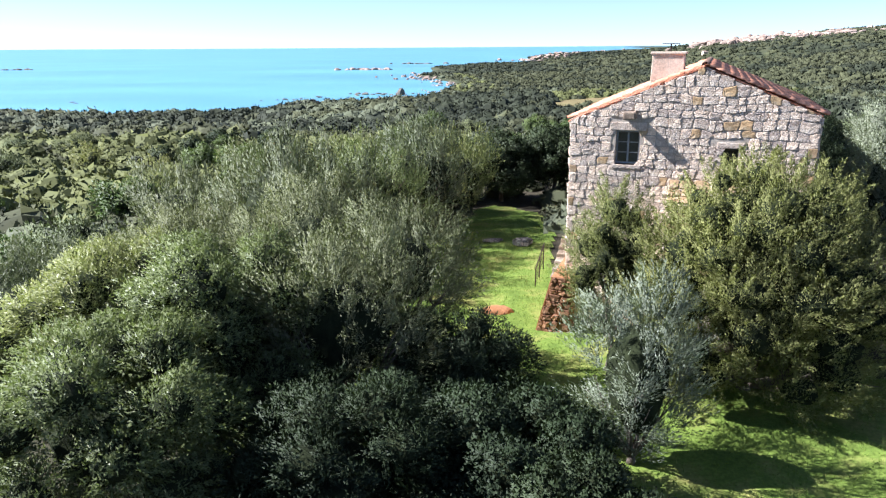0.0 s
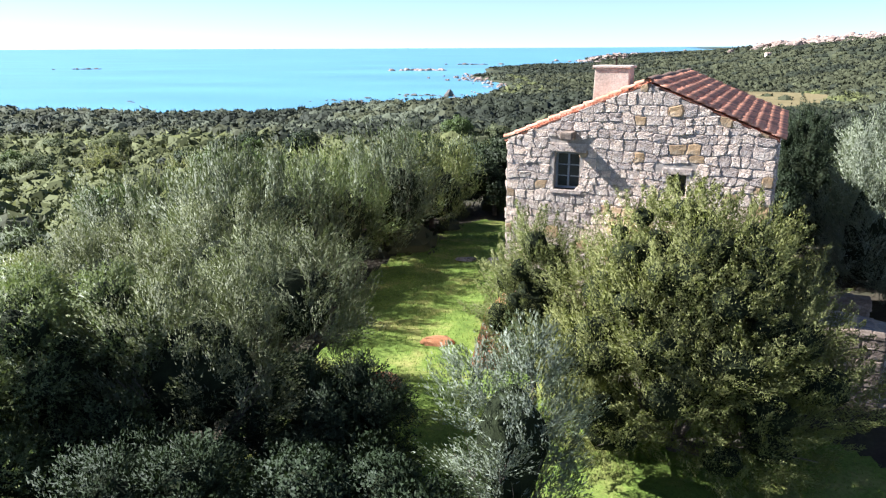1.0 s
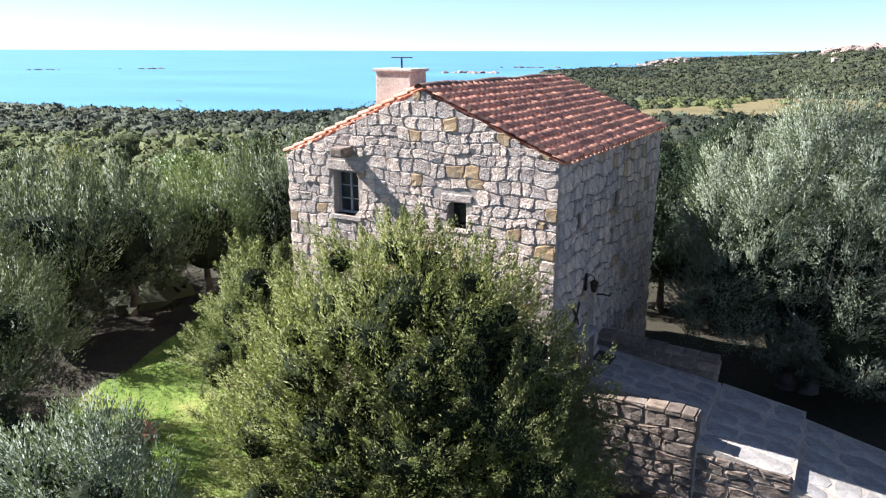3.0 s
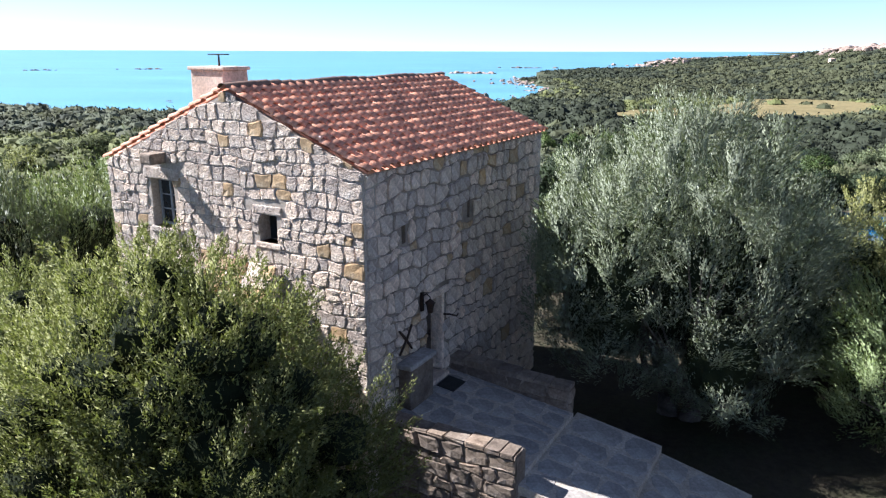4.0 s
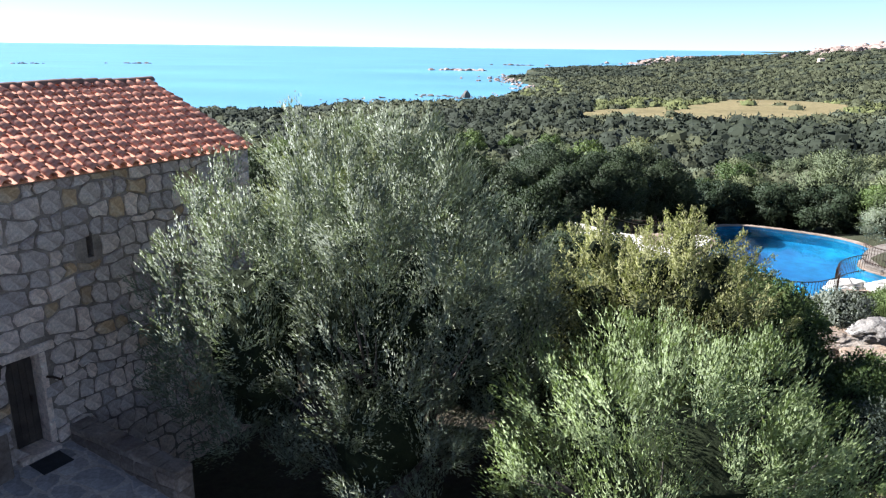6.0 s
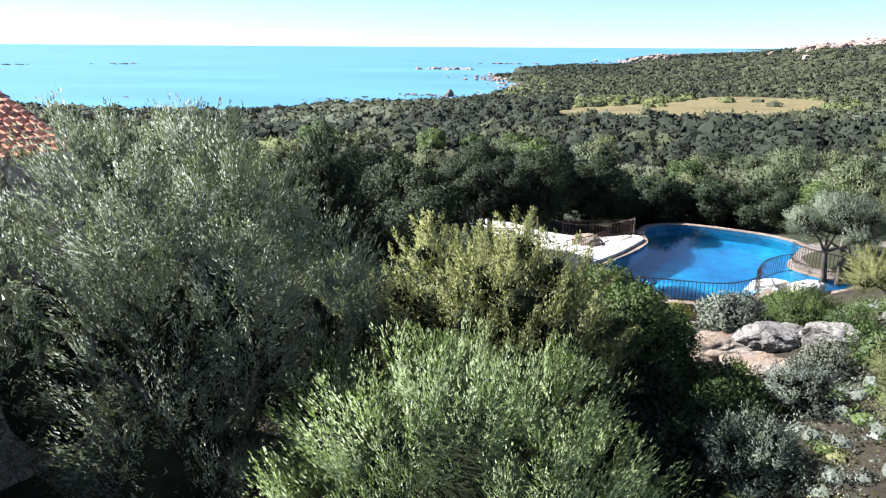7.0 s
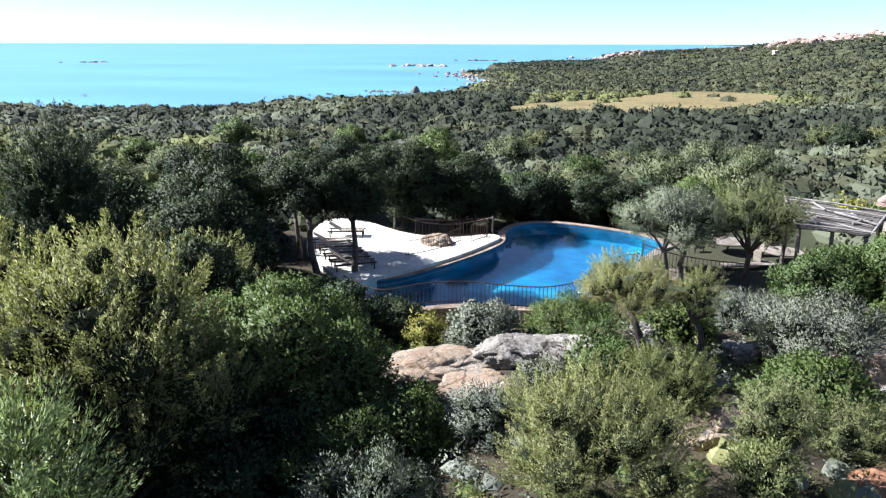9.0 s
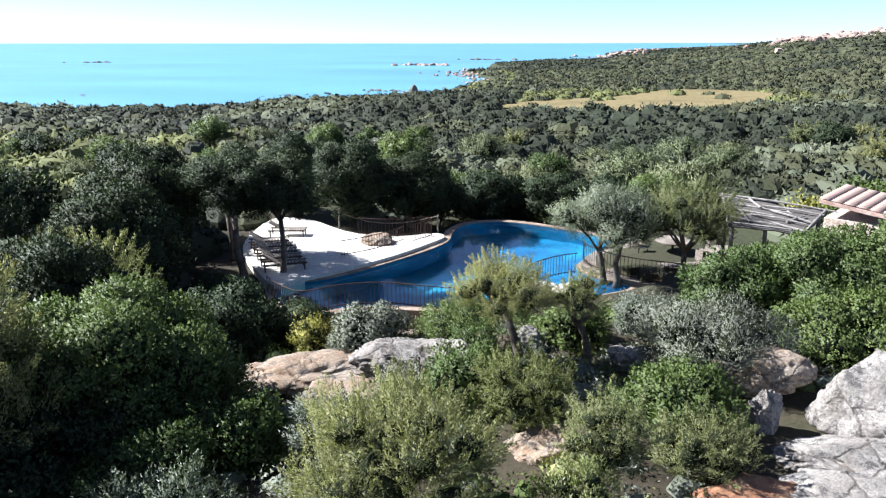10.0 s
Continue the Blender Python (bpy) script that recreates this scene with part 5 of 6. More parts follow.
bmesh.ops.create_cone(bm, segments=6, radius1=0.13, radius2=0.02, depth=0.09, cap_ends=True, matrix=pose(0.22, 0, 0.085))
part("cap", bm, M_IRON, lamp)
hook = root("iron_hook", H @ pose(0.04, 3.12, 4.22), "short rusty iron hook in the wall beside the door", "hook")
bm = bmesh.new()
tube(bm, [(-0.03, 0, 0.02), (0.14, 0.05, 0.03), (0.30, 0.10, 0.0), (0.34, 0.11, 0.08)], [0.03, 0.026, 0.022, 0.016], 6)
part("bar", bm, M_IRON, hook)
mat = part("doormat", boxed(0.24, 0.72, 2.40, 3.02, 0.014, 0.034, 0.006), M_RUBBER)
mat.matrix_basis = H @ Matrix.Translation((0, 0, 2.70)) @ Matrix.Rotation(math.atan(0.38 / 3.32), 4, "Y")
tagged(mat, "black rubber doormat before the old door", "doormat")
bench = root("stone_ledge", H @ pose(0.0, 0, 0), "rough stone ledge block with a rounded slab against the wall", "stone ledge")
part("base", boxed(0.05, 0.38, 1.05, 2.05, 2.55, 3.64, 0.05), M_WALL_OLD, bench)
part("slab", boxed(0.04, 0.44, 0.98, 2.10, 3.64, 3.77, 0.05), M_PAVE, bench)
antenna = root("chimney_cowl", H @ pose(-4.72, 1.0, 10.1), "thin dark metal post with a flat bar on the chimney", "chimney cowl")
bm = bmesh.new()
tube(bm, [(0, 0, -0.02), (0, 0, 0.26)], [0.025, 0.02], 6)
part("post", bm, M_IRON, antenna)
part("bar", boxed(-0.28, 0.28, -0.06, 0.06, 0.25, 0.275), M_IRON, antenna)

# stones of the terrace
def rough_block(rng, x0, x1, y0, y1, z0, z1):
    """A hewn block with worn, uneven edges."""
    bm = boxed(x0, x1, y0, y1, z0, z1, 0.025)
    for v in bm.verts:
        v.co += Vector(rng.uniform(-0.012, 0.012, 3))
    return bm


rng = np.random.default_rng(12)
polys = courses(rng, 0.05, 3.35, 0.2, 2.78, 0.30, 0.42, [], None, 0.04)
lay_stones(polys, lambda a, z, d: (a, 0.22 - d, z), kerb, M_WALL_OLD, rng, 0.012, 0.05)
cap_x = 0.06
while cap_x < 3.3:
    w = min(rng.uniform(0.26, 0.55), 3.36 - cap_x)
    part("capstone", rough_block(rng, cap_x, cap_x + w - 0.02, 0.16 + rng.uniform(0, 0.04), 0.62 + rng.uniform(-0.03, 0.03), 2.78, 2.87 + rng.uniform(-0.03, 0.03)), M_WALL_OLD, kerb)
    cap_x += w
polys = courses(rng, 0.05, 3.2, 2.2, 2.86, 0.30, 0.5, [], None, 0.02)
lay_stones(polys, lambda a, z, d: (a, 3.42 - d, z), parapet, M_WALL_OLD, rng, 0.012, 0.03)
polys = courses(rng, 3.42, 3.82, 2.2, 2.84, 0.30, 0.5, [], None, 0.02)
lay_stones(polys, lambda a, z, d: (3.2 + d, a, z), parapet, M_WALL_OLD, rng, 0.012, 0.03)
cap_x = 0.05
while cap_x < 3.15:
    w = min(rng.uniform(0.35, 0.7), 3.22 - cap_x)
    z = 3.04 - 0.05 * cap_x
    part("capstone", rough_block(rng, cap_x, cap_x + w - 0.015, 3.38 + rng.uniform(0, 0.03), 3.86 + rng.uniform(-0.03, 0.02), z - 0.12, z + rng.uniform(-0.015, 0.015)), M_WALL_OLD, parapet)
    cap_x += w
for x0, x1, za in ((3.37, 5.35, 2.0), (5.37, 7.3, 1.45), (7.32, 9.4, 0.85)):
    polys = courses(rng, x0, x1, 0.1, za, 0.3, 0.45, [], None, 0.03)
    lay_stones(polys, lambda a, z, d: (a, 0.3 - d, z), terrace, M_WALL_OLD, rng, 0.012, 0.05)


def paving(x0, x1, y0, y1, z0, z1, cell, parent, rng, material=M_PAVE, lift=0.012):
    """Irregular flat slabs over a sloping rectangle."""
    for p in courses(rng, x0, x1, y0, y1, cell, cell * 1.35, [], None, 0.10):
        v, f = stone_verts(rng, p, 0.014, lift, 0.20)
        w = []
        for a, b, d in v:
            base = z0 + (z1 - z0) * (a - x0) / (x1 - x0)
            w.append((a, b, base + d * (0.5 if d > 0 else 1)))
        me = bpy.data.meshes.new("slab")
        c = Vector(w[24])
        me.from_pydata([Vector(q) - c for q in w], [], f)
        me.materials.append(material)
        ob = new("slab", me)
        ob.location, ob.parent = c, parent


paving(0.06, 3.34, 0.66, 3.40, 2.70, 2.32, 0.52, terrace, rng)
for x0, x1, a, b in ((3.37, 5.35, 2.2, 1.9), (5.37, 7.3, 1.72, 1.3), (7.32, 9.4, 1.15, 0.75)):
    paving(x0, x1, 0.32, 3.70, a, b, 0.62, terrace, rng)

# roof tiles
def barrel(length, r0, r1, up=1, seg=7, thick=0.012):
    """A tapered clay barrel tile that lies along x, its wide end at length."""
    bm = bmesh.new()
    rows = []
    for x, r in ((0, r0), (length, r1)):
        o = [bm.verts.new((x, r * math.cos(math.pi * k / seg), up * r * math.sin(math.pi * k / seg) * 0.85)) for k in range(seg + 1)]
        q = [bm.verts.new((x, (r - thick) * math.cos(math.pi * k / seg), up * (r - thick) * math.sin(math.pi * k / seg) * 0.85)) for k in range(seg + 1)]
        rows.append((o, q))
    (o0, q0), (o1, q1) = rows
    for k in range(seg):
        bm.faces.new((o0[k], o0[k + 1], o1[k + 1], o1[k]))
        bm.faces.new((q0[k], q1[k], q1[k + 1], q0[k + 1]))
        bm.faces.new((o1[k], o1[k + 1], q1[k + 1], q1[k]))
    bmesh.ops.recalc_face_normals(bm, faces=bm.faces[:])
    me = bpy.data.meshes.new("tile")
    bm.to_mesh(me)
    bm.free()
    me.materials.append(M_TILE)
    me.polygons.foreach_set("use_smooth", [True] * len(me.polygons))
    return me


rng = np.random.default_rng(8)
cover, ridge_tile = barrel(0.40, 0.082, 0.102, thick=0.02), barrel(0.5, 0.13, 0.15)
ridge_tile.materials[0] = M_TILE_OLD
run = math.hypot(OVER - RX, (OVER - RX) * SLOPE_R)
ang = math.atan(SLOPE_R)
COLS, ROWS_T = 30, 12
step = (HL + 0.12) / COLS
row_len = (run - 0.06) / ROWS_T
pan_v, pan_f = [], []
for side, (sx0, sgn, slope, rl) in enumerate(((RX, 1, ang, row_len), (RX, -1, math.atan(SLOPE_L), (math.hypot(HW + RX + OVER, (HW + RX + OVER) * SLOPE_L) - 0.06) / ROWS_T))):
    base = Matrix.Translation((sx0, 0, RIDGE + 0.085)) @ (Matrix.Identity(4) if sgn > 0 else Matrix.Rotation(math.pi, 4, "Z")) @ Matrix.Rotation(slope, 4, "Y")
    jv, jf = [], []
    for c in range(COLS):
        yy = (-0.06 + step * (c + 0.5)) * sgn
        for r in range(ROWS_T):
            m = base @ Matrix.Translation((0.07 + r * rl - 0.06 + rng.uniform(-0.02, 0.02), yy + rng.uniform(-0.012, 0.012), 0.030 + rng.uniform(0, 0.016))) @ Matrix.Rotation(rng.uniform(-0.035, 0.035), 4, "Z") @ Matrix.Rotation(-0.085 + rng.uniform(-0.02, 0.02), 4, "Y")
            if sgn > 0:
                ob = new("tile", cover)
                ob.matrix_basis, ob.parent = m, roof_right
            else:
                n0 = len(jv)
                jv += [m @ v.co for v in cover.vertices]
                jf += [tuple(i + n0 for i in p.vertices) for p in cover.polygons]
            # the pan tile beside it, hollow upward
            n0 = len(pan_v) if sgn > 0 else 0
            if sgn > 0 and c < COLS - 1:
                mm = base @ Matrix.Translation((0.07 + r * rl, yy + step / 2, 0.055)) @ Matrix.Rotation(-0.09, 4, "Y")
                for x in (0, rl + 0.03):
                    for k in range(6):
                        pan_v.append(mm @ Vector((x, 0.12 * math.cos(math.pi * k / 5), -0.05 * math.sin(math.pi * k / 5))))
                for k in range(5):
                    pan_f.append((n0 + k, n0 + k + 1, n0 + 7 + k, n0 + 6 + k))
    if jv:
        me = bpy.data.meshes.new("tiles")
        me.from_pydata(jv, [], jf)
        me.materials.append(M_TILE)
        ob = tagged(new("tiles", me), kind="stuff")
        ob.parent = roof_left
me = bpy.data.meshes.new("pan_tiles")
me.from_pydata(pan_v, [], pan_f)
me.materials.append(M_PAN)
ob = tagged(new("pan_tiles", me), kind="stuff")
ob.parent = roof_right
for i in range(22):
    ob = new("ridge_tile", ridge_tile)
    ob.parent = roof_right
    ob.matrix_basis = Matrix.Translation((RX + rng.uniform(-0.01, 0.01), -0.08 + i * 0.415, RIDGE + 0.10 + 0.02 * math.sin(i * 0.9))) @ Matrix.Rotation(math.pi / 2, 4, "Z")

# ---- plants of the rocky slope before the pool ----
SL = "plants of the rocky slope"
for i, (nm, x, y, r, h0, h1, hab, m, lab, cat) in enumerate([
    ("juniper_bush", 33.6, 27.2, 1.45, 3.1, 5.15, "juniper", M_JUNIPER, "spreading yellow-green juniper bush among rocks", "bush"),
    ("juniper_bush", 36.6, 28.3, 0.62, 3.5, 4.75, "juniper", M_JUNIPER, "small yellow-green juniper bush among rocks", "bush"),
    ("juniper_bush", 38.3, 29.5, 0.85, 2.8, 3.8, "juniper", M_JUNIPER, "low juniper bush before granite boulders", "bush"),
    ("juniper_bush", 35.3, 30.7, 0.95, 3.0, 4.2, "juniper", M_JUNIPER_GREEN, "green juniper bush among pale rocks", "bush"),
    ("green_shrub", 36.2, 27.3, 0.6, 3.1, 4.2, "fine", M_OLIVE_GREEN, "thin upright green shrub", "shrub"),
    ("lentisk_bush", 29.9, 29.8, 1.05, 1.9, 3.45, "broad", M_LENTISK, "rounded glossy lentisk bush in half shade", "bush"),
    ("wild_olive_bush", 29.9, 27.2, 1.2, 1.9, 3.5, "fine", M_OLIVE, "wild olive bush with thin upright twigs", "bush"),
    ("wild_olive_bush", 28.4, 28.4, 1.1, 1.5, 3.1, "fine", M_OLIVE, "thin grey-green wild olive bush in shade", "bush"),
    ("lentisk_bush", 31.8, 30.0, 0.8, 2.2, 3.5, "fine", M_GREY, "small-leaved grey-green shrub over pale rock", "bush"),
    ("grey_shrub", 31.3, 35.1, 1.0, 2.0, 3.35, "broad", M_GREY, "pale grey-leaved shrub above the pool rim", "shrub"),
    ("green_shrub", 33.5, 36.1, 1.2, 1.9, 3.2, "fine", M_LENTISK, "upright fine-leaved green shrub beside rocks", "shrub"),
    ("spurge_shrub", 29.7, 35.3, 0.5, 1.9, 2.9, "fine", M_YELLOW, "small yellow-green shrub on the rock's edge", "shrub"),
    ("grey_shrub", 39.4, 33.9, 1.6, 2.5, 4.2, "fine", M_GREY, "dry grey twiggy shrub between boulders", "shrub"),
    ("grey_shrub", 38.4, 36.8, 1.05, 2.0, 3.4, "fine", M_GREY, "dry grey twiggy shrub above the terrace", "shrub"),
    ("lentisk_bush", 38.3, 31.1, 1.1, 2.7, 3.9, "broad", M_LENTISK, "dark lentisk bush in front of a boulder", "bush"),
    ("lentisk_bush", 40.9, 38.2, 1.5, 1.6, 4.4, "broad", M_LENTISK, "bright green lentisk bush below the pergola", "bush"),
    ("lentisk_bush", 43.0, 37.9, 2.0, 1.7, 5.1, "broad", M_LENTISK, "big bright green lentisk thicket below the pergola", "bush"),
    ("lentisk_bush", 45.2, 37.4, 2.1, 1.8, 5.6, "broad", M_LENTISK, "big green lentisk thicket", "bush"),
    ("lentisk_bush", 42.8, 35.6, 1.7, 1.8, 4.1, "broad", M_LENTISK, "green lentisk bush behind granite boulders", "bush"),
    ("lentisk_bush", 34.2, 31.6, 0.8, 2.9, 3.9, "broad", M_LENTISK, "green lentisk bush growing between rocks", "bush"),
    ("juniper_bush", 32.9, 31.9, 0.7, 2.5, 3.2, "fine", M_GREY, "low grey-green bush over pale rock", "bush"),
    ("lentisk_bush", 36.4, 35.3, 0.9, 2.4, 3.6, "broad", M_LENTISK, "dark green bush below a small juniper", "bush"),
    ("green_shrub", 34.2, 33.9, 0.7, 2.8, 3.5, "fine", M_LENTISK, "fine green shrub under a bent juniper", "shrub"),
    ("lentisk_bush", 26.4, 38.2, 1.3, 0.4, 2.2, "broad", M_DARK, "dark lentisk bush below the pool wall", "bush"),
    ("lentisk_bush", 34.6, 39.6, 1.2, 0.3, 1.7, "broad", M_LENTISK, "low green bush beside the pool wall", "bush"),
]):
    auto(nm, x, y, r, h0, h1, hab, m, lab, cat, SL, seed=60 + i, n=14, trunk=0.06, size={"juniper": 0.55, "broad": 0.95}.get(hab, 0.85), loose=0.5)

# low grey and green growth between the bushes and rocks
rng = np.random.default_rng(141)
for mt, lb, cnt in ((M_GREY, "low grey dry scrub between rocks", 260), (M_LENTISK, "low green scrub between rocks", 260), (M_JUNIPER, "low yellowish scrub between rocks", 120)):
    x, y = rng.uniform(26.5, 45, cnt), rng.uniform(25, 41, cnt)
    keep = ~((x > 38.4) & (y < 33.2)) & ~((x > 28.6) & (x < 34) & (y > 32.4) & (y < 35.2))
    x, y = x[keep], y[keep]
    tagged(new("low_scrub", quads_mesh("low_scrub", tufts(rng, x, y, rng.uniform(0.18, 0.55, len(x)), 130, 0.12, 0.8, inner=0.6), [mt])), lb, "scrub", kind="stuff")

# slender trees beside the pool
for i, (nm, x, y, r, h0, h1, hab, m, lab, lean, tr) in enumerate([
    ("juniper_tree", 35.2, 33.2, 1.25, 4.3, 5.05, "juniper", M_JUNIPER, "small wind-shaped juniper with a flat crown on a bent trunk", (-0.5, 0.1), 0.1),
    ("juniper_tree", 36.7, 34.0, 0.7, 3.9, 4.8, "juniper", M_JUNIPER, "small wind-shaped juniper with a bent trunk", (-0.3, 0.0), 0.08),
    ("juniper_tree", 38.3, 46.9, 2.2, 2.2, 4.3, "fine", M_OLIVE, "grey-green tree with several bare trunks beside the pool", (-0.2, -0.6), 0.12),
    ("juniper_tree", 41.0, 46.4, 1.8, 2.2, 4.7, "juniper", M_JUNIPER, "yellowish juniper with a bare trunk beside the pergola", (0, -0.5), 0.12),
    ("pine_tree", 24.8, 46.1, 1.9, 3.0, 5.4, "broad", M_DARK, "dark tree with a bare trunk rising from the sun deck", (-0.1, 0.3), 0.13),
    ("pine_tree", 23.3, 45.5, 1.8, 3.0, 5.5, "broad", M_DARK, "dark tree with a forked bare trunk at the deck's edge", (-0.3, 0.2), 0.15),
    ("pine_tree", 21.6, 48.3, 1.9, 2.8, 5.3, "broad", M_DARK, "dark tree with bare stems shading the deck", (-0.2, 0.1), 0.12),
]):
    g = 0.5 if y > 44 else None
    auto(nm, x, y, r, h0, h1, hab, m, lab, "tree", "slender trees round the pool", seed=90 + i, n=9, trunk=tr, lean=lean, gz=g, stems=2 if i == 2 else 1, size=0.42 if i < 2 else (0.7 if hab == "juniper" else 1.0), loose=0.6)


# ---- rocks ----
def rock_mesh(seed, dims, cuts=5, detail=3, rough=0.16):
    rng = np.random.default_rng(seed)
    bm = bmesh.new()
    bmesh.ops.create_icosphere(bm, subdivisions=detail, radius=1.0)
    planes = [(Vector(unit(rng.normal(size=3))), rng.uniform(0.45, 0.8)) for _ in range(cuts)]
    off = Vector(rng.uniform(0, 50, 3))
    for v in bm.verts:
        p = v.co.copy()
        for nrm, d in planes:
            k = p.dot(nrm) - d
            if k > 0:
                p -= nrm * k * 0.95
        p *= 1 + rough * noise.noise(p * 1.4 + off) + rough * 0.6 * noise.noise(p * 4 + off) + rough * 0.4 * noise.noise(p * 9 + off) - rough * 0.9 * max(0.0, 0.12 - abs(noise.noise(p * 2.1 - off))) / 0.12
        v.co = Vector((p.x * dims[0], p.y * dims[1], p.z * dims[2]))
    return bm


def rock(x, y, z, dims, seed, mat, label, name="boulder", cuts=9, turn=0, detail=5, rough=0.13):
    ob = part(name, rock_mesh(seed, dims, cuts, detail, rough), mat, smooth=True)
    ob.matrix_basis = pose(x, y, max(z, ground_at(x, y) + 0.15 * dims[2]), 0, 0, turn)
    return tagged(ob, label, "rock", "rocks of the slope")


PALE = "pale weathered granite slab lying in the scrub"
rock(30.4, 33.7, 1.9, (1.7, 1.0, 0.42), 1, M_ROCK, "broad flat pale granite outcrop with ochre stains", "rock_slab", 5, 20)
rock(29.3, 33.2, 1.65, (1.2, 0.9, 0.4), 2, M_ROCK, PALE, "rock_slab", 5, -10)
rock(32.4, 34.1, 1.85, (1.3, 0.75, 0.5), 3, M_ROCK_GREY, "grey lichen-spotted granite slab", "rock_slab", 5, 15)
rock(31.2, 32.3, 1.95, (1.3, 0.7, 0.5), 4, M_ROCK, PALE, "rock_slab", 5, 5)
rock(33.6, 33.4, 2.4, (0.9, 0.6, 0.5), 5, M_ROCK_GREY, "flat grey granite slab among shrubs", "rock_slab", 5, -20)
rock(36.1, 30.1, 2.85, (1.2, 0.7, 0.45), 6, M_ROCK, "grey-pink granite slab half under junipers", "rock_slab", 5, 10)
rock(34.4, 33.9, 2.85, (0.75, 0.5, 0.42), 7, M_ROCK, "small pale boulder below a small juniper", "boulder", 6)
rock(37.6, 34.1, 2.75, (0.6, 0.5, 0.6), 8, M_ROCK_GREY, "white-grey boulder among shrubs", "boulder", 12, 30)
rock(35.3, 34.4, 2.75, (0.6, 0.45, 0.5), 9, M_ROCK_GREY, "white-grey boulder among shrubs", "boulder", 12, 60)
rock(40.2, 33.0, 3.1, (1.15, 0.8, 0.66), 10, M_ROCK, "overhanging ochre-stained granite boulder among scrub", "boulder", 12, 10)
rock(42.0, 31.8, 3.0, (1.65, 1.2, 2.0), 11, M_ROCK_GREY, "large white lichen-spotted granite boulder", "boulder", 12, -15)
rock(39.9, 31.5, 2.75, (0.44, 0.38, 0.8), 12, M_ROCK_GREY, "upright grey granite block", "boulder", 12, 20)
rock(41.6, 30.5, 2.4, (1.9, 1.1, 0.4), 13, M_ROCK_GREY, "flat grey granite bed below the boulders", "rock_slab", 5, 0)
rock(40.9, 29.2, 2.45, (1.6, 1.0, 0.3), 23, M_ROCK_GREY, "flat grey-pink granite bed with brown soil", "rock_slab", 6, 10)
rock(38.9, 28.6, 2.55, (1.2, 0.8, 0.32), 24, M_REDSTONE, "flat reddish weathered rock and soil", "rock_slab", 5, 30)
rock(42.3, 28.2, 2.6, (1.3, 1.0, 0.5), 25, M_ROCK_GREY, "flat grey-pink granite bed with brown soil", "rock_slab", 6, 40)
rock(40.2, 27.0, 2.55, (1.2, 0.8, 0.34), 26, M_ROCK, "flat ochre granite slab with lichen", "rock_slab", 6, -20)
rock(42.2, 26.2, 2.5, (1.5, 0.9, 0.36), 27, M_REDSTONE, "flat reddish weathered rock and soil", "rock_slab", 6, 15)
rock(43.8, 32.0, 2.9, (1.0, 0.9, 1.0), 14, M_ROCK_GREY, "grey granite boulder behind lentisk scrub", "boulder", 12, 40)
rock(35.4, 45.6, 0.1, (1.1, 0.5, 0.45), 15, M_DECK, "smooth white rock rim at the pool's edge", "boulder", 3, 15)
rock(36.8, 45.3, 0.1, (0.9, 0.45, 0.42), 16, M_DECK, "smooth white rock rim at the pool's edge", "boulder", 3, -5)
rock(27.7, 51.2, 0.55, (0.9, 0.7, 0.45), 17, M_ROCK, "rounded rock standing proud on the deck", "boulder", 3)
rock(0.5, 20.9, 0.42, (0.62, 0.45, 0.42), 18, M_REDSTONE, "red-brown boulder on the lawn", "boulder", 6)
rock(3.7, 34.6, 0.4, (0.55, 0.4, 0.28), 19, M_ROCK_GREY, "flat grey stone in the grass", "boulder", 6)
rock(2.2, 35.3, 0.3, (0.6, 0.35, 0.14), 20, M_ROCK_GREY, "flat grey stone in the grass", "boulder", 6)
rock(-2.6, 17.4, 0.2, (0.7, 0.4, 0.2), 21, M_ROCK_GREY, "pale flat stone under the trees", "boulder", 5)
rock(28.6, 32.0, 1.35, (0.8, 0.6, 0.5), 22, M_ROCK, PALE, "rock_slab", 5, 35)
mound = part("earth_mound", rock_mesh(40, (0.62, 0.55, 0.20), 0, 3, 0.2), M_CLAY, smooth=True)
mound.location = (1.75, 24.7, 0.27)
tagged(mound, "low heap of reddish earth on the lawn", "earth mound")

# retaining wall and handrail beside the lawn
ret = root("retaining_wall", pose(3.0, 22.75, 0.1, 0, 0, -19), "short battered wall of red-brown stones beside the lawn", "wall")
bm = bmesh.new()
vs = [bm.verts.new(c) for c in ((0, 0, 0), (1.3, 0, 0), (1.3, 3.6, 0), (0, 3.6, 0), (0.55, 0.12, 2.25), (1.3, 0.12, 2.25), (1.3, 3.6, 2.25), (0.55, 3.6, 2.25))]
for f in ((3, 2, 1, 0), (4, 5, 6, 7), (0, 1, 5, 4), (1, 2, 6, 5), (2, 3, 7, 6), (3, 0, 4, 7)):
    bm.faces.new([vs[i] for i in f])
part("core", bm, M_CLAY, ret)
rng = np.random.default_rng(50)
for p in courses(rng, 0.02, 1.3, 0.02, 2.25, 0.24, 0.27, [], None, 0.03):
    q = [(x if x > 0.03 + z * 0.245 else 0.03 + z * 0.245, z) for x, z in p]
    if max(a for a, _ in q) - min(a for a, _ in q) < 0.08:
        continue
    lay_stones([q], lambda a, z, d: (a, 0.053 * z - d, z), ret, M_REDSTONE, rng, 0.012, 0.06)
for i in range(9):
    part("edge_stone", boxed(-0.02, 0.16, 0.05 + i * 0.39, 0.05 + i * 0.39 + 0.37, 0.0, 0.12, 0.03), M_ROCK, ret)
rail = root("handrail", pose(3.6, 27.7, 0.2, 0, 0, -16), "low rusty iron handrail beside garden steps", "handrail")
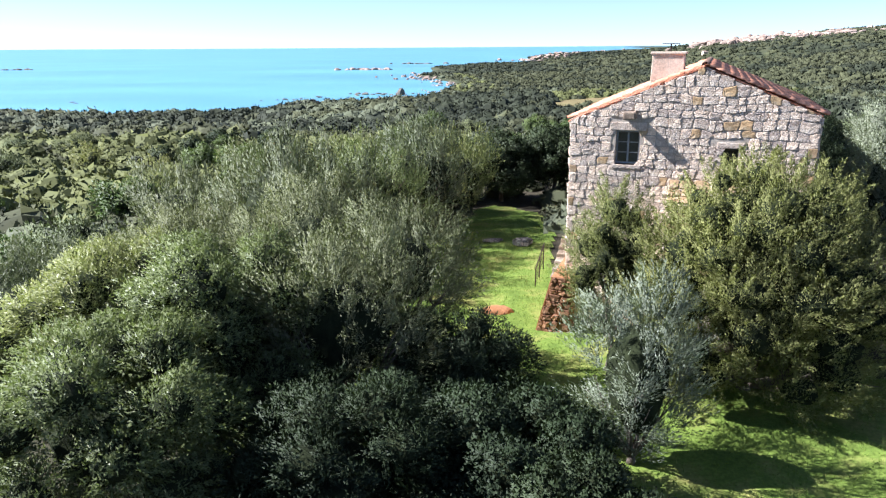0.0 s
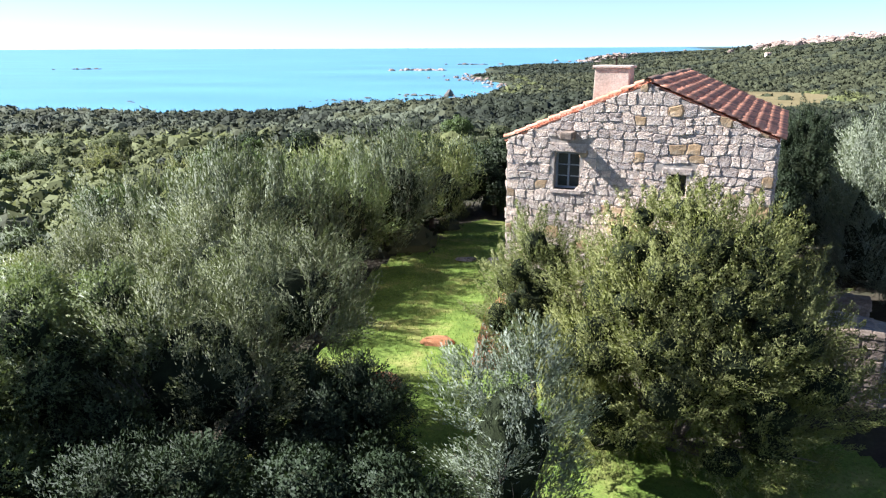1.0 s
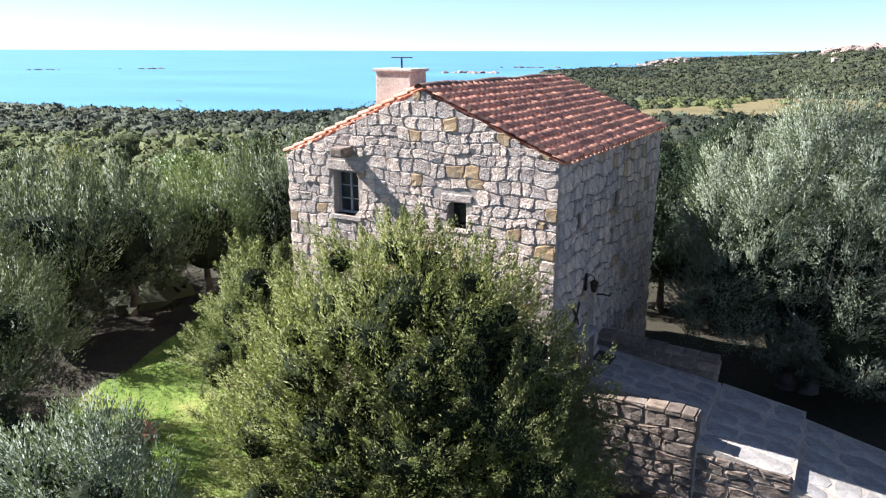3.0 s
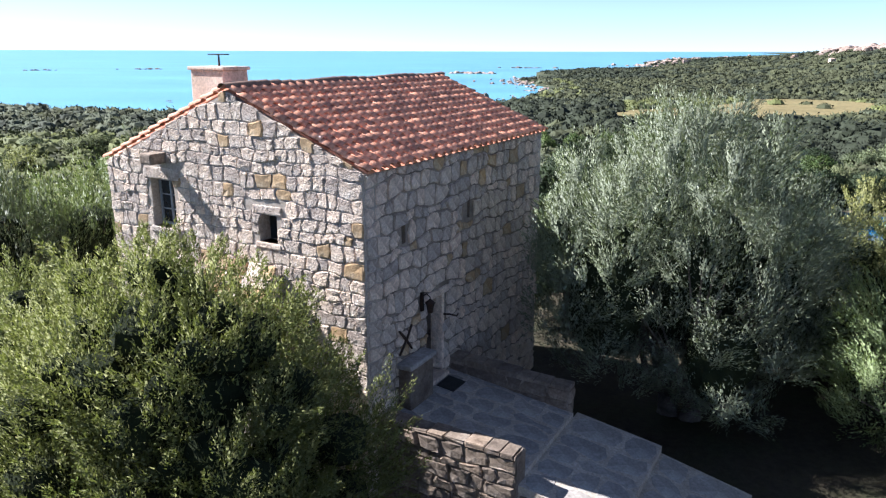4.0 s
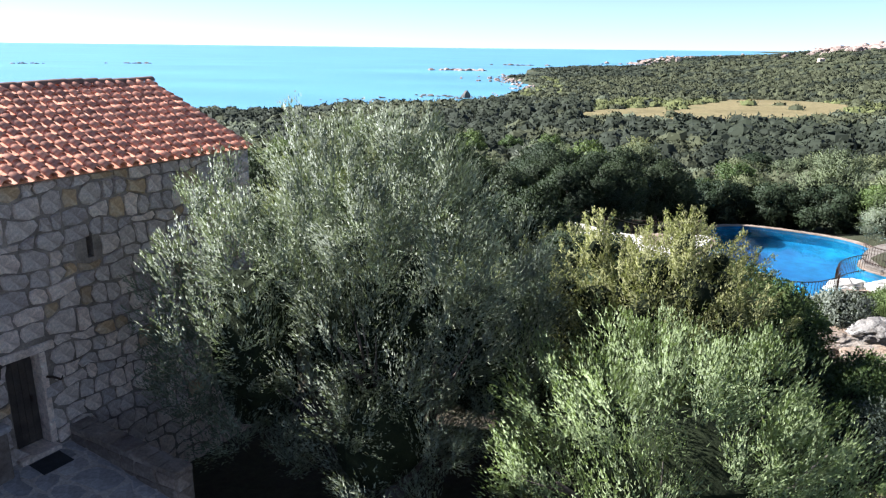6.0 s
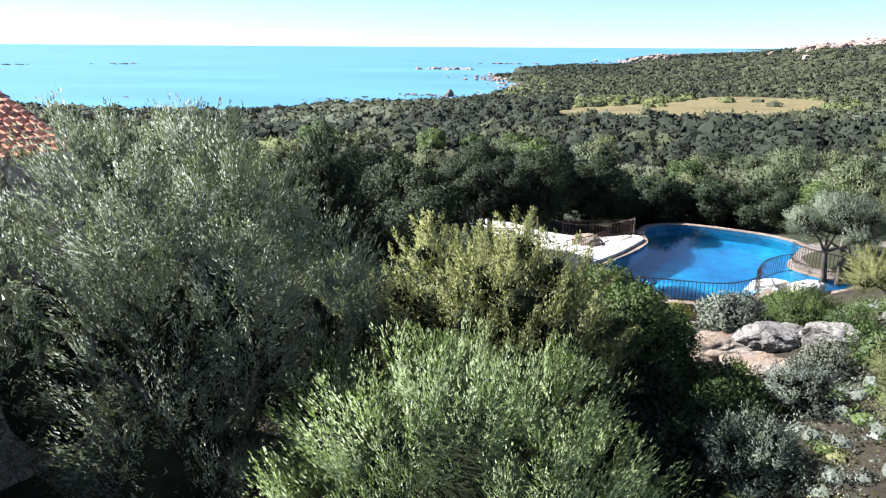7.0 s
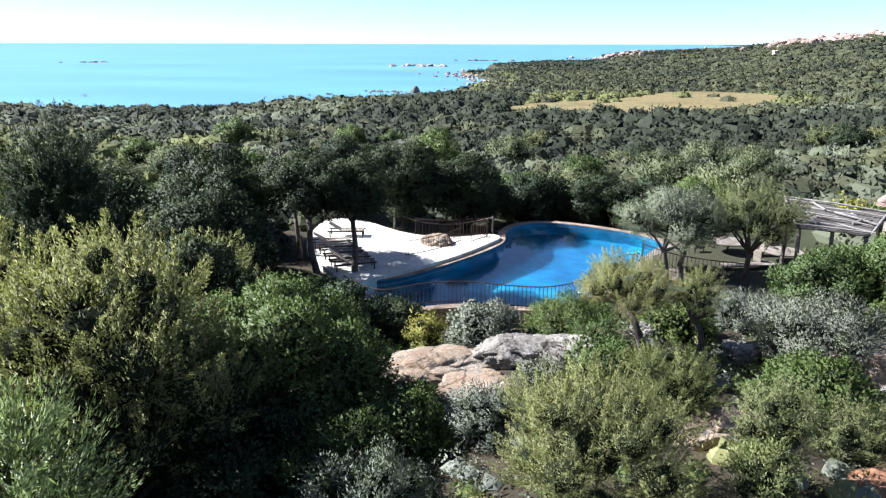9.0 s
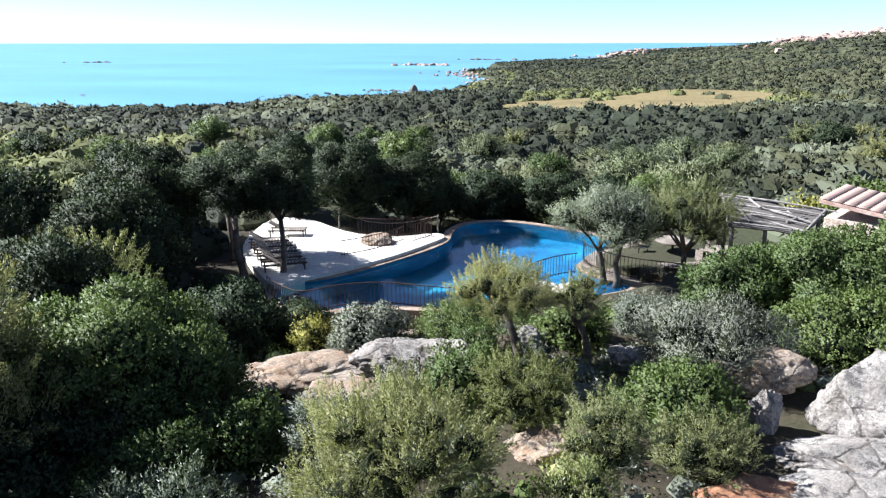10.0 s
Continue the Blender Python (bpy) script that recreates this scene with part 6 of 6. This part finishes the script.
for y in (0, 1.1, 2.2):
    bm = bmesh.new()
    tube(bm, [(0, y, 0.22 * y - 0.3), (0, y, 0.22 * y + 0.92)], [0.025, 0.022], 6)
    part("post", bm, M_IRON, rail)
bm = bmesh.new()
tube(bm, [(0, -0.1, 0.89), (0, 2.3, 1.42)], [0.025, 0.025], 6)
part("rail", bm, M_IRON, rail)
for i in range(1, 10):
    bm = bmesh.new()
    tube(bm, [(0, 0.22 * i, 0.05 * i + 0.05), (0, 0.22 * i, 0.05 * i + 0.90)], [0.009, 0.009], 5)
    part("baluster", bm, M_IRON, rail)
steps = root("garden_steps", pose(4.3, 29.0, 0.15, 0, 0, -16), "rough stone garden steps rising along the house", "steps")
for i in range(6):
    part("step", boxed(0.1, 1.7, i * 0.7, i * 0.7 + 0.74, -0.2, 0.14 + i * 0.17, 0.03), M_ROCK, steps)


# ---- railings, deck things ----
def railing(pts, height, gap, label):
    """An iron railing along a line of points (x, y, z)."""
    base = Vector(pts[0])
    ob = root("railing", pose(*base), label, "railing", "railings round the pool")
    P = [Vector(p) - base for p in pts]
    for name, h in (("top_rail", height), ("bottom_rail", 0.1)):
        bm = bmesh.new()
        tube(bm, [p + Vector((0, 0, h)) for p in P], [0.022] * len(P), 5)
        part(name, bm, M_IRON, ob)
    bm = bmesh.new()
    tube(bm, [(0, 0, 0.0), (0, 0, height)], [0.011, 0.011], 5)
    me = bpy.data.meshes.new("baluster")
    bm.to_mesh(me)
    bm.free()
    me.materials.append(M_IRON)
    carry = 0.0
    for a, b in zip(P, P[1:]):
        L = (b - a).length
        d = carry
        while d < L:
            o = new("baluster", me)
            o.location, o.parent = a.lerp(b, d / L), ob
            d += gap
        carry = d - L
    return ob


def curve_line(pts, n=5):
    out = []
    P = [Vector(p) for p in pts]
    P = [2 * P[0] - P[1]] + P + [2 * P[-1] - P[-2]]
    for i in range(1, len(P) - 2):
        a, b, c, d = P[i - 1:i + 3]
        for k in range(n):
            t = k / n
            out.append(0.5 * ((2 * b) + (c - a) * t + (2 * a - 5 * b + 4 * c - d) * t * t + (3 * b - a - 3 * c + d) * t ** 3))
    return out + [P[-2]]


railing(curve_line([(24.9, 44.0, 0.15), (25.8, 43.0, 0.2), (27.0, 42.1, 0.3), (28.4, 42.9, 0.36), (29.9, 43.3, 0.36), (31.5, 43.1, 0.36), (33.0, 43.1, 0.36), (34.2, 43.9, 0.36), (34.8, 44.9, 0.36)]), 0.9, 0.16, "thin dark iron railing along the near rim of the pool")
railing(curve_line([(34.7, 45.2, 0.36), (35.4, 46.7, 0.36), (36.3, 47.7, 0.36), (37.1, 48.2, 0.36)]), 0.9, 0.16, "curved dark iron railing at the pool's corner")
railing(curve_line([(26.6, 48.6, 0.55), (27.4, 49.3, 0.55), (28.2, 50.3, 0.55), (28.9, 51.6, 0.55)]), 0.75, 0.16, "low rusty iron railing round a rock on the deck")
railing(curve_line([(29.4, 51.4, 0.55), (30.1, 52.6, 0.55), (29.6, 52.9, 0.55), (28.0, 52.3, 0.55), (26.4, 52.4, 0.55)]), 0.9, 0.18, "rusty iron railing at the back of the sun deck")
railing(curve_line([(37.4, 49.6, 0.6), (37.5, 48.8, 0.6), (38.3, 47.6, 0.6), (39.4, 46.9, 0.6), (41.0, 46.4, 0.6)]), 0.9, 0.16, "dark iron railing round the grey terrace")


def lounger():
    ob = root("sun_lounger", pose(0, 0, 0), "dark wooden slatted sun lounger with a raised backrest on the deck", "sun lounger", "sun loungers on the deck")
    for y in (-0.33, 0.28):
        part("side_rail", boxed(-0.95, 0.95, y, y + 0.05, 0.27, 0.34, 0.008), M_WOOD_DARK, ob)
    for x in (-0.85, 0.8):
        for y in (-0.32, 0.27):
            part("leg", boxed(x, x + 0.06, y, y + 0.05, 0.0, 0.27), M_WOOD_DARK, ob)
    for i in range(9):
        part("slat", boxed(-0.3 + i * 0.135, -0.3 + i * 0.135 + 0.1, -0.28, 0.28, 0.335, 0.36), M_WOOD, ob)
    b = part("backrest", boxed(-0.68, 0.0, -0.28, 0.28, -0.015, 0.015, 0.01), M_WOOD, ob)
    b.matrix_basis = pose(-0.3, 0, 0.36, 0, 32, 0)
    return ob


first = lounger()
spots = [(24.7, 46.5, 24), (24.2, 47.35, 24), (23.7, 48.2, 22), (23.2, 49.05, 20), (22.7, 49.9, 20), (22.9, 51.9, 8)]
first.matrix_basis = pose(spots[0][0], spots[0][1], 0.55, 0, 0, spots[0][2])
for x, y, a in spots[1:]:
    copy_thing(first, pose(x, y, 0.55, 0, 0, a))
rope_fence = root("rope_fence", pose(0, 0, 0.5), "sagging weathered rope between two posts behind the deck", "rope")
rope = bmesh.new()
tube(rope, curve_line([(25.0, 53.9, 0.85), (26.6, 53.6, 0.48), (28.4, 53.5, 0.48), (30.3, 53.5, 0.90)], 4), [0.025] * 13, 5)
part("rope", rope, M_WOOD, rope_fence)
for x, y in ((25.0, 53.9), (30.3, 53.5)):
    bm = bmesh.new()
    tube(bm, [(x, y, -0.6), (x, y, 0.95)], [0.05, 0.045], 7)
    part("post", bm, M_WOOD, rope_fence)

# ---- grey terrace, pergola and hut ----
TERR = ccw(smooth_loop([(37.3, 49.2), (37.8, 48.0), (39.2, 46.8), (41.2, 46.2), (44.5, 46.8), (46.0, 50.0), (44.5, 53.6), (40.6, 53.6), (38.6, 52.0)], 3))
tagged(part("terrace", loop_prism(TERR, -0.6, 0.58), M_WOOD), "weathered grey terrace beside the pool", "terrace", kind="structure")
rng = np.random.default_rng(64)
M_POLE = plain_mat("bleached_poles", [(0.14, 0.13, 0.12), (0.26, 0.24, 0.22), (0.36, 0.34, 0.31)], 3.0, 0.85, 0.4, 0.01)
pergola = root("pergola", pose(43.7, 45.3, 0.35), "weathered pergola with a sagging roof of dark reeds under pale poles", "pergola")
PC = [Vector(c) for c in ((-1.55, -0.8, 3.25), (0.75, -1.45, 3.15), (2.1, 0.2, 3.6), (-1.25, 2.1, 3.75))]


def over(u, v, up=0.0):
    """A point of the pergola's roof: u along it, v towards the back."""
    p = PC[0].lerp(PC[1], u).lerp(PC[3].lerp(PC[2], u), v)
    return p + Vector((0, 0, up + 0.07 * noise.noise(Vector((4 * u, 4 * v, 7)))))


for u, v in ((0.06, 0.08), (0.94, 0.08), (0.06, 0.92), (0.94, 0.92), (0.5, 0.08)):
    p = over(u, v)
    bm = bmesh.new()
    tube(bm, [(p.x, p.y, -0.5), (p.x + 0.04, p.y, 1.8), (p.x, p.y, p.z - 0.03)], [0.085, 0.08, 0.07], 7)
    part("post", bm, M_WOOD, pergola)
bm = bmesh.new()
N = 16
grid = [[bm.verts.new(over(i / N, j / N)) for j in range(N + 1)] for i in range(N + 1)]
for i in range(N):
    for j in range(N):
        bm.faces.new((grid[i][j], grid[i + 1][j], grid[i + 1][j + 1], grid[i][j + 1]))
mat_roof = part("reed_roof", bm, M_REED, pergola, "dark grey sagging reed mat", smooth=True)
mod = mat_roof.modifiers.new("thick", "SOLIDIFY")
mod.thickness = 0.06
for u0, v0, u1, v1 in ((-0.06, 0.97, 1.08, 0.98), (-0.04, 0.86, 0.30, 0.90), (0.28, 0.98, 0.40, 0.62), (0.02, 0.70, 0.72, 0.60), (0.42, 0.78, 1.02, 0.74), (0.0, 0.52, 0.55, 0.46), (0.30, 0.40, 0.95, 0.30), (0.50, 0.62, 0.98, 0.40),
                       (-0.05, 0.20, 0.62, 0.10), (0.55, 0.22, 1.06, 0.03), (-0.03, 0.02, 1.03, 0.02), (0.02, 1.0, -0.03, -0.02), (0.98, 1.02, 1.02, -0.03), (0.62, 0.9, 0.80, 0.45), (0.12, 0.60, 0.28, 0.12), (0.72, 0.30, 0.86, 0.62)):
    a, b = over(u0, v0, 0.06), over(u1, v1, 0.09)
    bm = bmesh.new()
    tube(bm, [a, a.lerp(b, 0.5) + Vector((0, 0, rng.uniform(-0.02, 0.05))), b], [0.042, 0.04, 0.03], 6)
    part("roof_pole", bm, M_POLE, pergola)

hut = root("stone_hut", pose(49.3, 48.5, 0.1, 0, 0, -35), "low stone hut with a pink tiled roof beside the pergola", "hut")
part("wall", boxed(-2.0, 2.2, -1.6, 1.6, -0.6, 3.0, 0.02), M_STONE, hut)
part("roof", slab((-2.2, -1.85, 3.75), (2.4, -1.85, 3.2), (2.4, 1.85, 3.2), (-2.2, 1.85, 3.75), 0.14), M_TILE_PALE, hut)
pale_cover = cover.copy()
pale_cover.materials[0] = M_TILE_PALE
for i in range(12):
    m = pose(-2.2, -1.7 + i * 0.31, 3.77) @ Matrix.Rotation(math.atan(0.55 / 4.6), 4, "Y")
    for r in range(10):
        o = new("tile", pale_cover)
        o.parent, o.matrix_basis = hut, m @ pose(0.455 * r, 0, 0.02)


def round_table(x, y, z, r, label):
    ob = root("round_table", pose(x, y, z), label, "table", "tables on the grey terrace")
    bm = bmesh.new()
    bmesh.ops.create_cone(bm, segments=24, radius1=r, radius2=r, depth=0.05, cap_ends=True, matrix=pose(0, 0, 0.74))
    part("tabletop", bm, M_WOOD, ob)
    bm = bmesh.new()
    tube(bm, [(0, 0, 0), (0, 0, 0.05), (0, 0, 0.72)], [0.28, 0.06, 0.05], 8)
    part("pedestal", bm, M_WOOD_DARK, ob)


round_table(41.4, 50.6, 0.58, 0.8, "weathered round wooden table under trees")
round_table(43.4, 49.2, 0.58, 0.8, "weathered round wooden table under trees")


def chair(x, y, a):
    ob = root("garden_chair", pose(x, y, 0.58, 0, 0, a), "dark wooden garden chair on the grey terrace", "chair", "chairs on the grey terrace")
    part("seat", boxed(-0.22, 0.22, -0.22, 0.22, 0.42, 0.46, 0.01), M_WOOD, ob)
    part("backrest", boxed(-0.22, 0.22, 0.19, 0.23, 0.46, 0.9, 0.01), M_WOOD, ob)
    for lx in (-0.2, 0.16):
        for ly in (-0.2, 0.17):
            part("leg", boxed(lx, lx + 0.04, ly, ly + 0.04, 0, 0.42), M_WOOD_DARK, ob)
    return ob


c0 = chair(41.4, 51.9, 0)
for x, y, a in ((40.1, 50.4, 80), (42.6, 50.2, -80), (43.5, 50.5, 10), (44.6, 49.0, -90), (42.3, 48.6, 120)):
    copy_thing(c0, pose(x, y, 0.58, 0, 0, a))
bench2 = root("terrace_bench", pose(41.6, 48.0, 0.58, 0, 0, 15), "long low wooden bench on the grey terrace", "bench")
part("seat", boxed(-1.2, 1.2, -0.25, 0.25, 0.40, 0.46, 0.02), M_WOOD, bench2)
for x in (-1.0, 0.92):
    part("leg", boxed(x, x + 0.08, -0.22, 0.22, 0, 0.4), M_WOOD_DARK, bench2)
rngf = np.random.default_rng(5)
fl = root("bougainvillea", pose(43.2, 45.2, 0.6), "purple flowering bougainvillea bush below the pergola", "flowers")
cr = new("blossom", quads_mesh("blossom", [(leaf_quads(rngf.normal(0, 0.28, (260, 3)) + np.array([0, 0, 1.3]), unit(rngf.normal(size=(260, 3))), rngf.uniform(0.06, 0.12, 260), rngf.uniform(0.05, 0.1, 260), rngf), None, 0)], [M_PURPLE]))
cr.parent = fl
bm = bmesh.new()
tube(bm, [(0, 0, -0.1), (0.05, 0, 0.6), (0, 0.05, 1.2)], [0.04, 0.03, 0.02], 6)
part("stem", bm, M_BARK, fl)

# ---- far rocks: shore, islets, hill ----
def boulders(name, spots, mat, label, seed, cat="rocks"):
    """Many far boulders as one heap; spots: x, y, z, radius, flatness."""
    rng = np.random.default_rng(seed)
    protos = []
    for i in range(4):
        b = rock_mesh(seed + i, (1, 1, 1), 5, 2, 0.3)
        protos.append((np.array([v.co[:] for v in b.verts]), [[v.index for v in f.verts] for f in b.faces]))
        b.free()
    V, F, n = [], [], 0
    for x, y, z, r, fl in spots:
        pv, pf = protos[rng.integers(4)]
        a = rng.uniform(0, 6.28)
        R = np.array([[math.cos(a), -math.sin(a), 0], [math.sin(a), math.cos(a), 0], [0, 0, 1]])
        q = (pv * np.array([r * rng.uniform(0.8, 1.4), r, r * fl])) @ R.T + np.array([x, y, z])
        V.append(q)
        F += [[i + n for i in f] for f in pf]
        n += len(pv)
    me = bpy.data.meshes.new(name)
    me.from_pydata(np.concatenate(V).tolist(), [], F)
    me.materials.append(mat)
    return tagged(new(name, me), label, cat, kind="stuff")


M_PINK = plain_mat("pink_granite", [(0.22, 0.15, 0.12), (0.34, 0.255, 0.21), (0.41, 0.33, 0.29)], 0.12, 0.92, 0.8, 0.3, 8)
M_SHORE = plain_mat("dark_shore_rock", [(0.07, 0.06, 0.05), (0.20, 0.17, 0.14)], 0.3, 0.9, 0.8, 0.2, 8)
rng = np.random.default_rng(91)
shore = []
for (x0, y0), (x1, y1), n, w, r in (((-62, 292), (-36, 290), 16, 5, 1.6), ((-30, 300), (-14, 322), 22, 5, 1.7), ((-14, 322), (6, 400), 26, 5, 1.7), ((4, 400), (-6, 470), 34, 8, 2.4), ((-6, 470), (-34, 560), 46, 9, 2.8), ((-34, 565), (0, 640), 24, 9, 2.6)):
    for _ in range(n):
        t = rng.random()
        shore.append((x0 + (x1 - x0) * t + rng.normal(0, w), y0 + (y1 - y0) * t + rng.normal(0, w), SEA + rng.uniform(-0.3, 0.5), r * rng.uniform(0.25, 0.8), rng.uniform(0.5, 0.9)))
boulders("shore_rocks", shore, M_PINK, "pinkish granite rocks along the shore", 300)
dark = [(-62 + rng.normal(0, 9), 318 + rng.normal(0, 7), SEA - 0.2, rng.uniform(0.6, 1.7), 0.6) for _ in range(16)]
dark += [(-30 + rng.normal(0, 8), 344 + rng.normal(0, 8), SEA - 0.2, rng.uniform(0.6, 1.8), 0.7) for _ in range(20)]
dark += [(-24, 340, SEA + 0.6, 2.4, 1.3)]
boulders("sea_rocks", dark, M_SHORE, "dark rocks standing out of the shallow sea", 310)
for i, (x, y, L, n) in enumerate(((-470, 789, 26, 12), (-562, 723, 22, 10), (-84, 724, 34, 22), (-40, 960, 34, 18), (-160, 300, 5, 3))):
    sp = [(x + rng.normal(0, L * 0.4), y + rng.normal(0, 5), SEA - 0.3, rng.uniform(1.8, 4.6) * (L / 30 if L > 10 else 0.4), 0.55) for _ in range(n)]
    boulders("islet", sp, M_PINK if i == 2 else M_SHORE, "low rocky islet far out in the sea", 320 + 10 * i, "islet")
top = []
for cx, cy, sx_, sy_, n, r in ((282, 770, 17, 26, 80, 4.6), (350, 760, 34, 40, 110, 4.6), (440, 740, 60, 60, 70, 3.6), (150, 1140, 26, 30, 80, 3.8), (122, 1150, 6, 26, 40, 2.8), (232, 1190, 30, 30, 16, 4.0)):
    for _ in range(n):
        x, y = cx + rng.normal(0, sx_), cy + rng.normal(0, sy_)
        top.append((x, y, max(ground_at(x, y), SEA) + rng.uniform(-0.5, 0.6) * r * 0.4, r * rng.uniform(0.4, 1.2), rng.uniform(0.5, 0.95)))
boulders("granite_tops", top, M_PINK, "pink granite crags on the distant hill and headland", 360)

# a small white house far up the hill
fx, fy = 203.0, 594.0
far_house = root("far_house", pose(fx, fy, ground_at(fx, fy), 0, 0, 20), "tiny white house far off on the scrub hill", "house")
part("wall", boxed(-2.0, 2.0, -1.5, 1.5, -1.0, 3.2, 0.05), M_PLASTER, far_house)
part("roof", slab((-2.2, -1.7, 3.25), (2.2, -1.7, 3.25), (2.2, 1.7, 3.8), (-2.2, 1.7, 3.8), 0.15), M_TILE_PALE, far_house)
part("window", boxed(-1.1, -0.4, -1.54, -1.48, 1.6, 2.5), M_GLASS, far_house)
part("window", boxed(0.5, 1.2, -1.54, -1.48, 1.6, 2.5), M_GLASS, far_house)
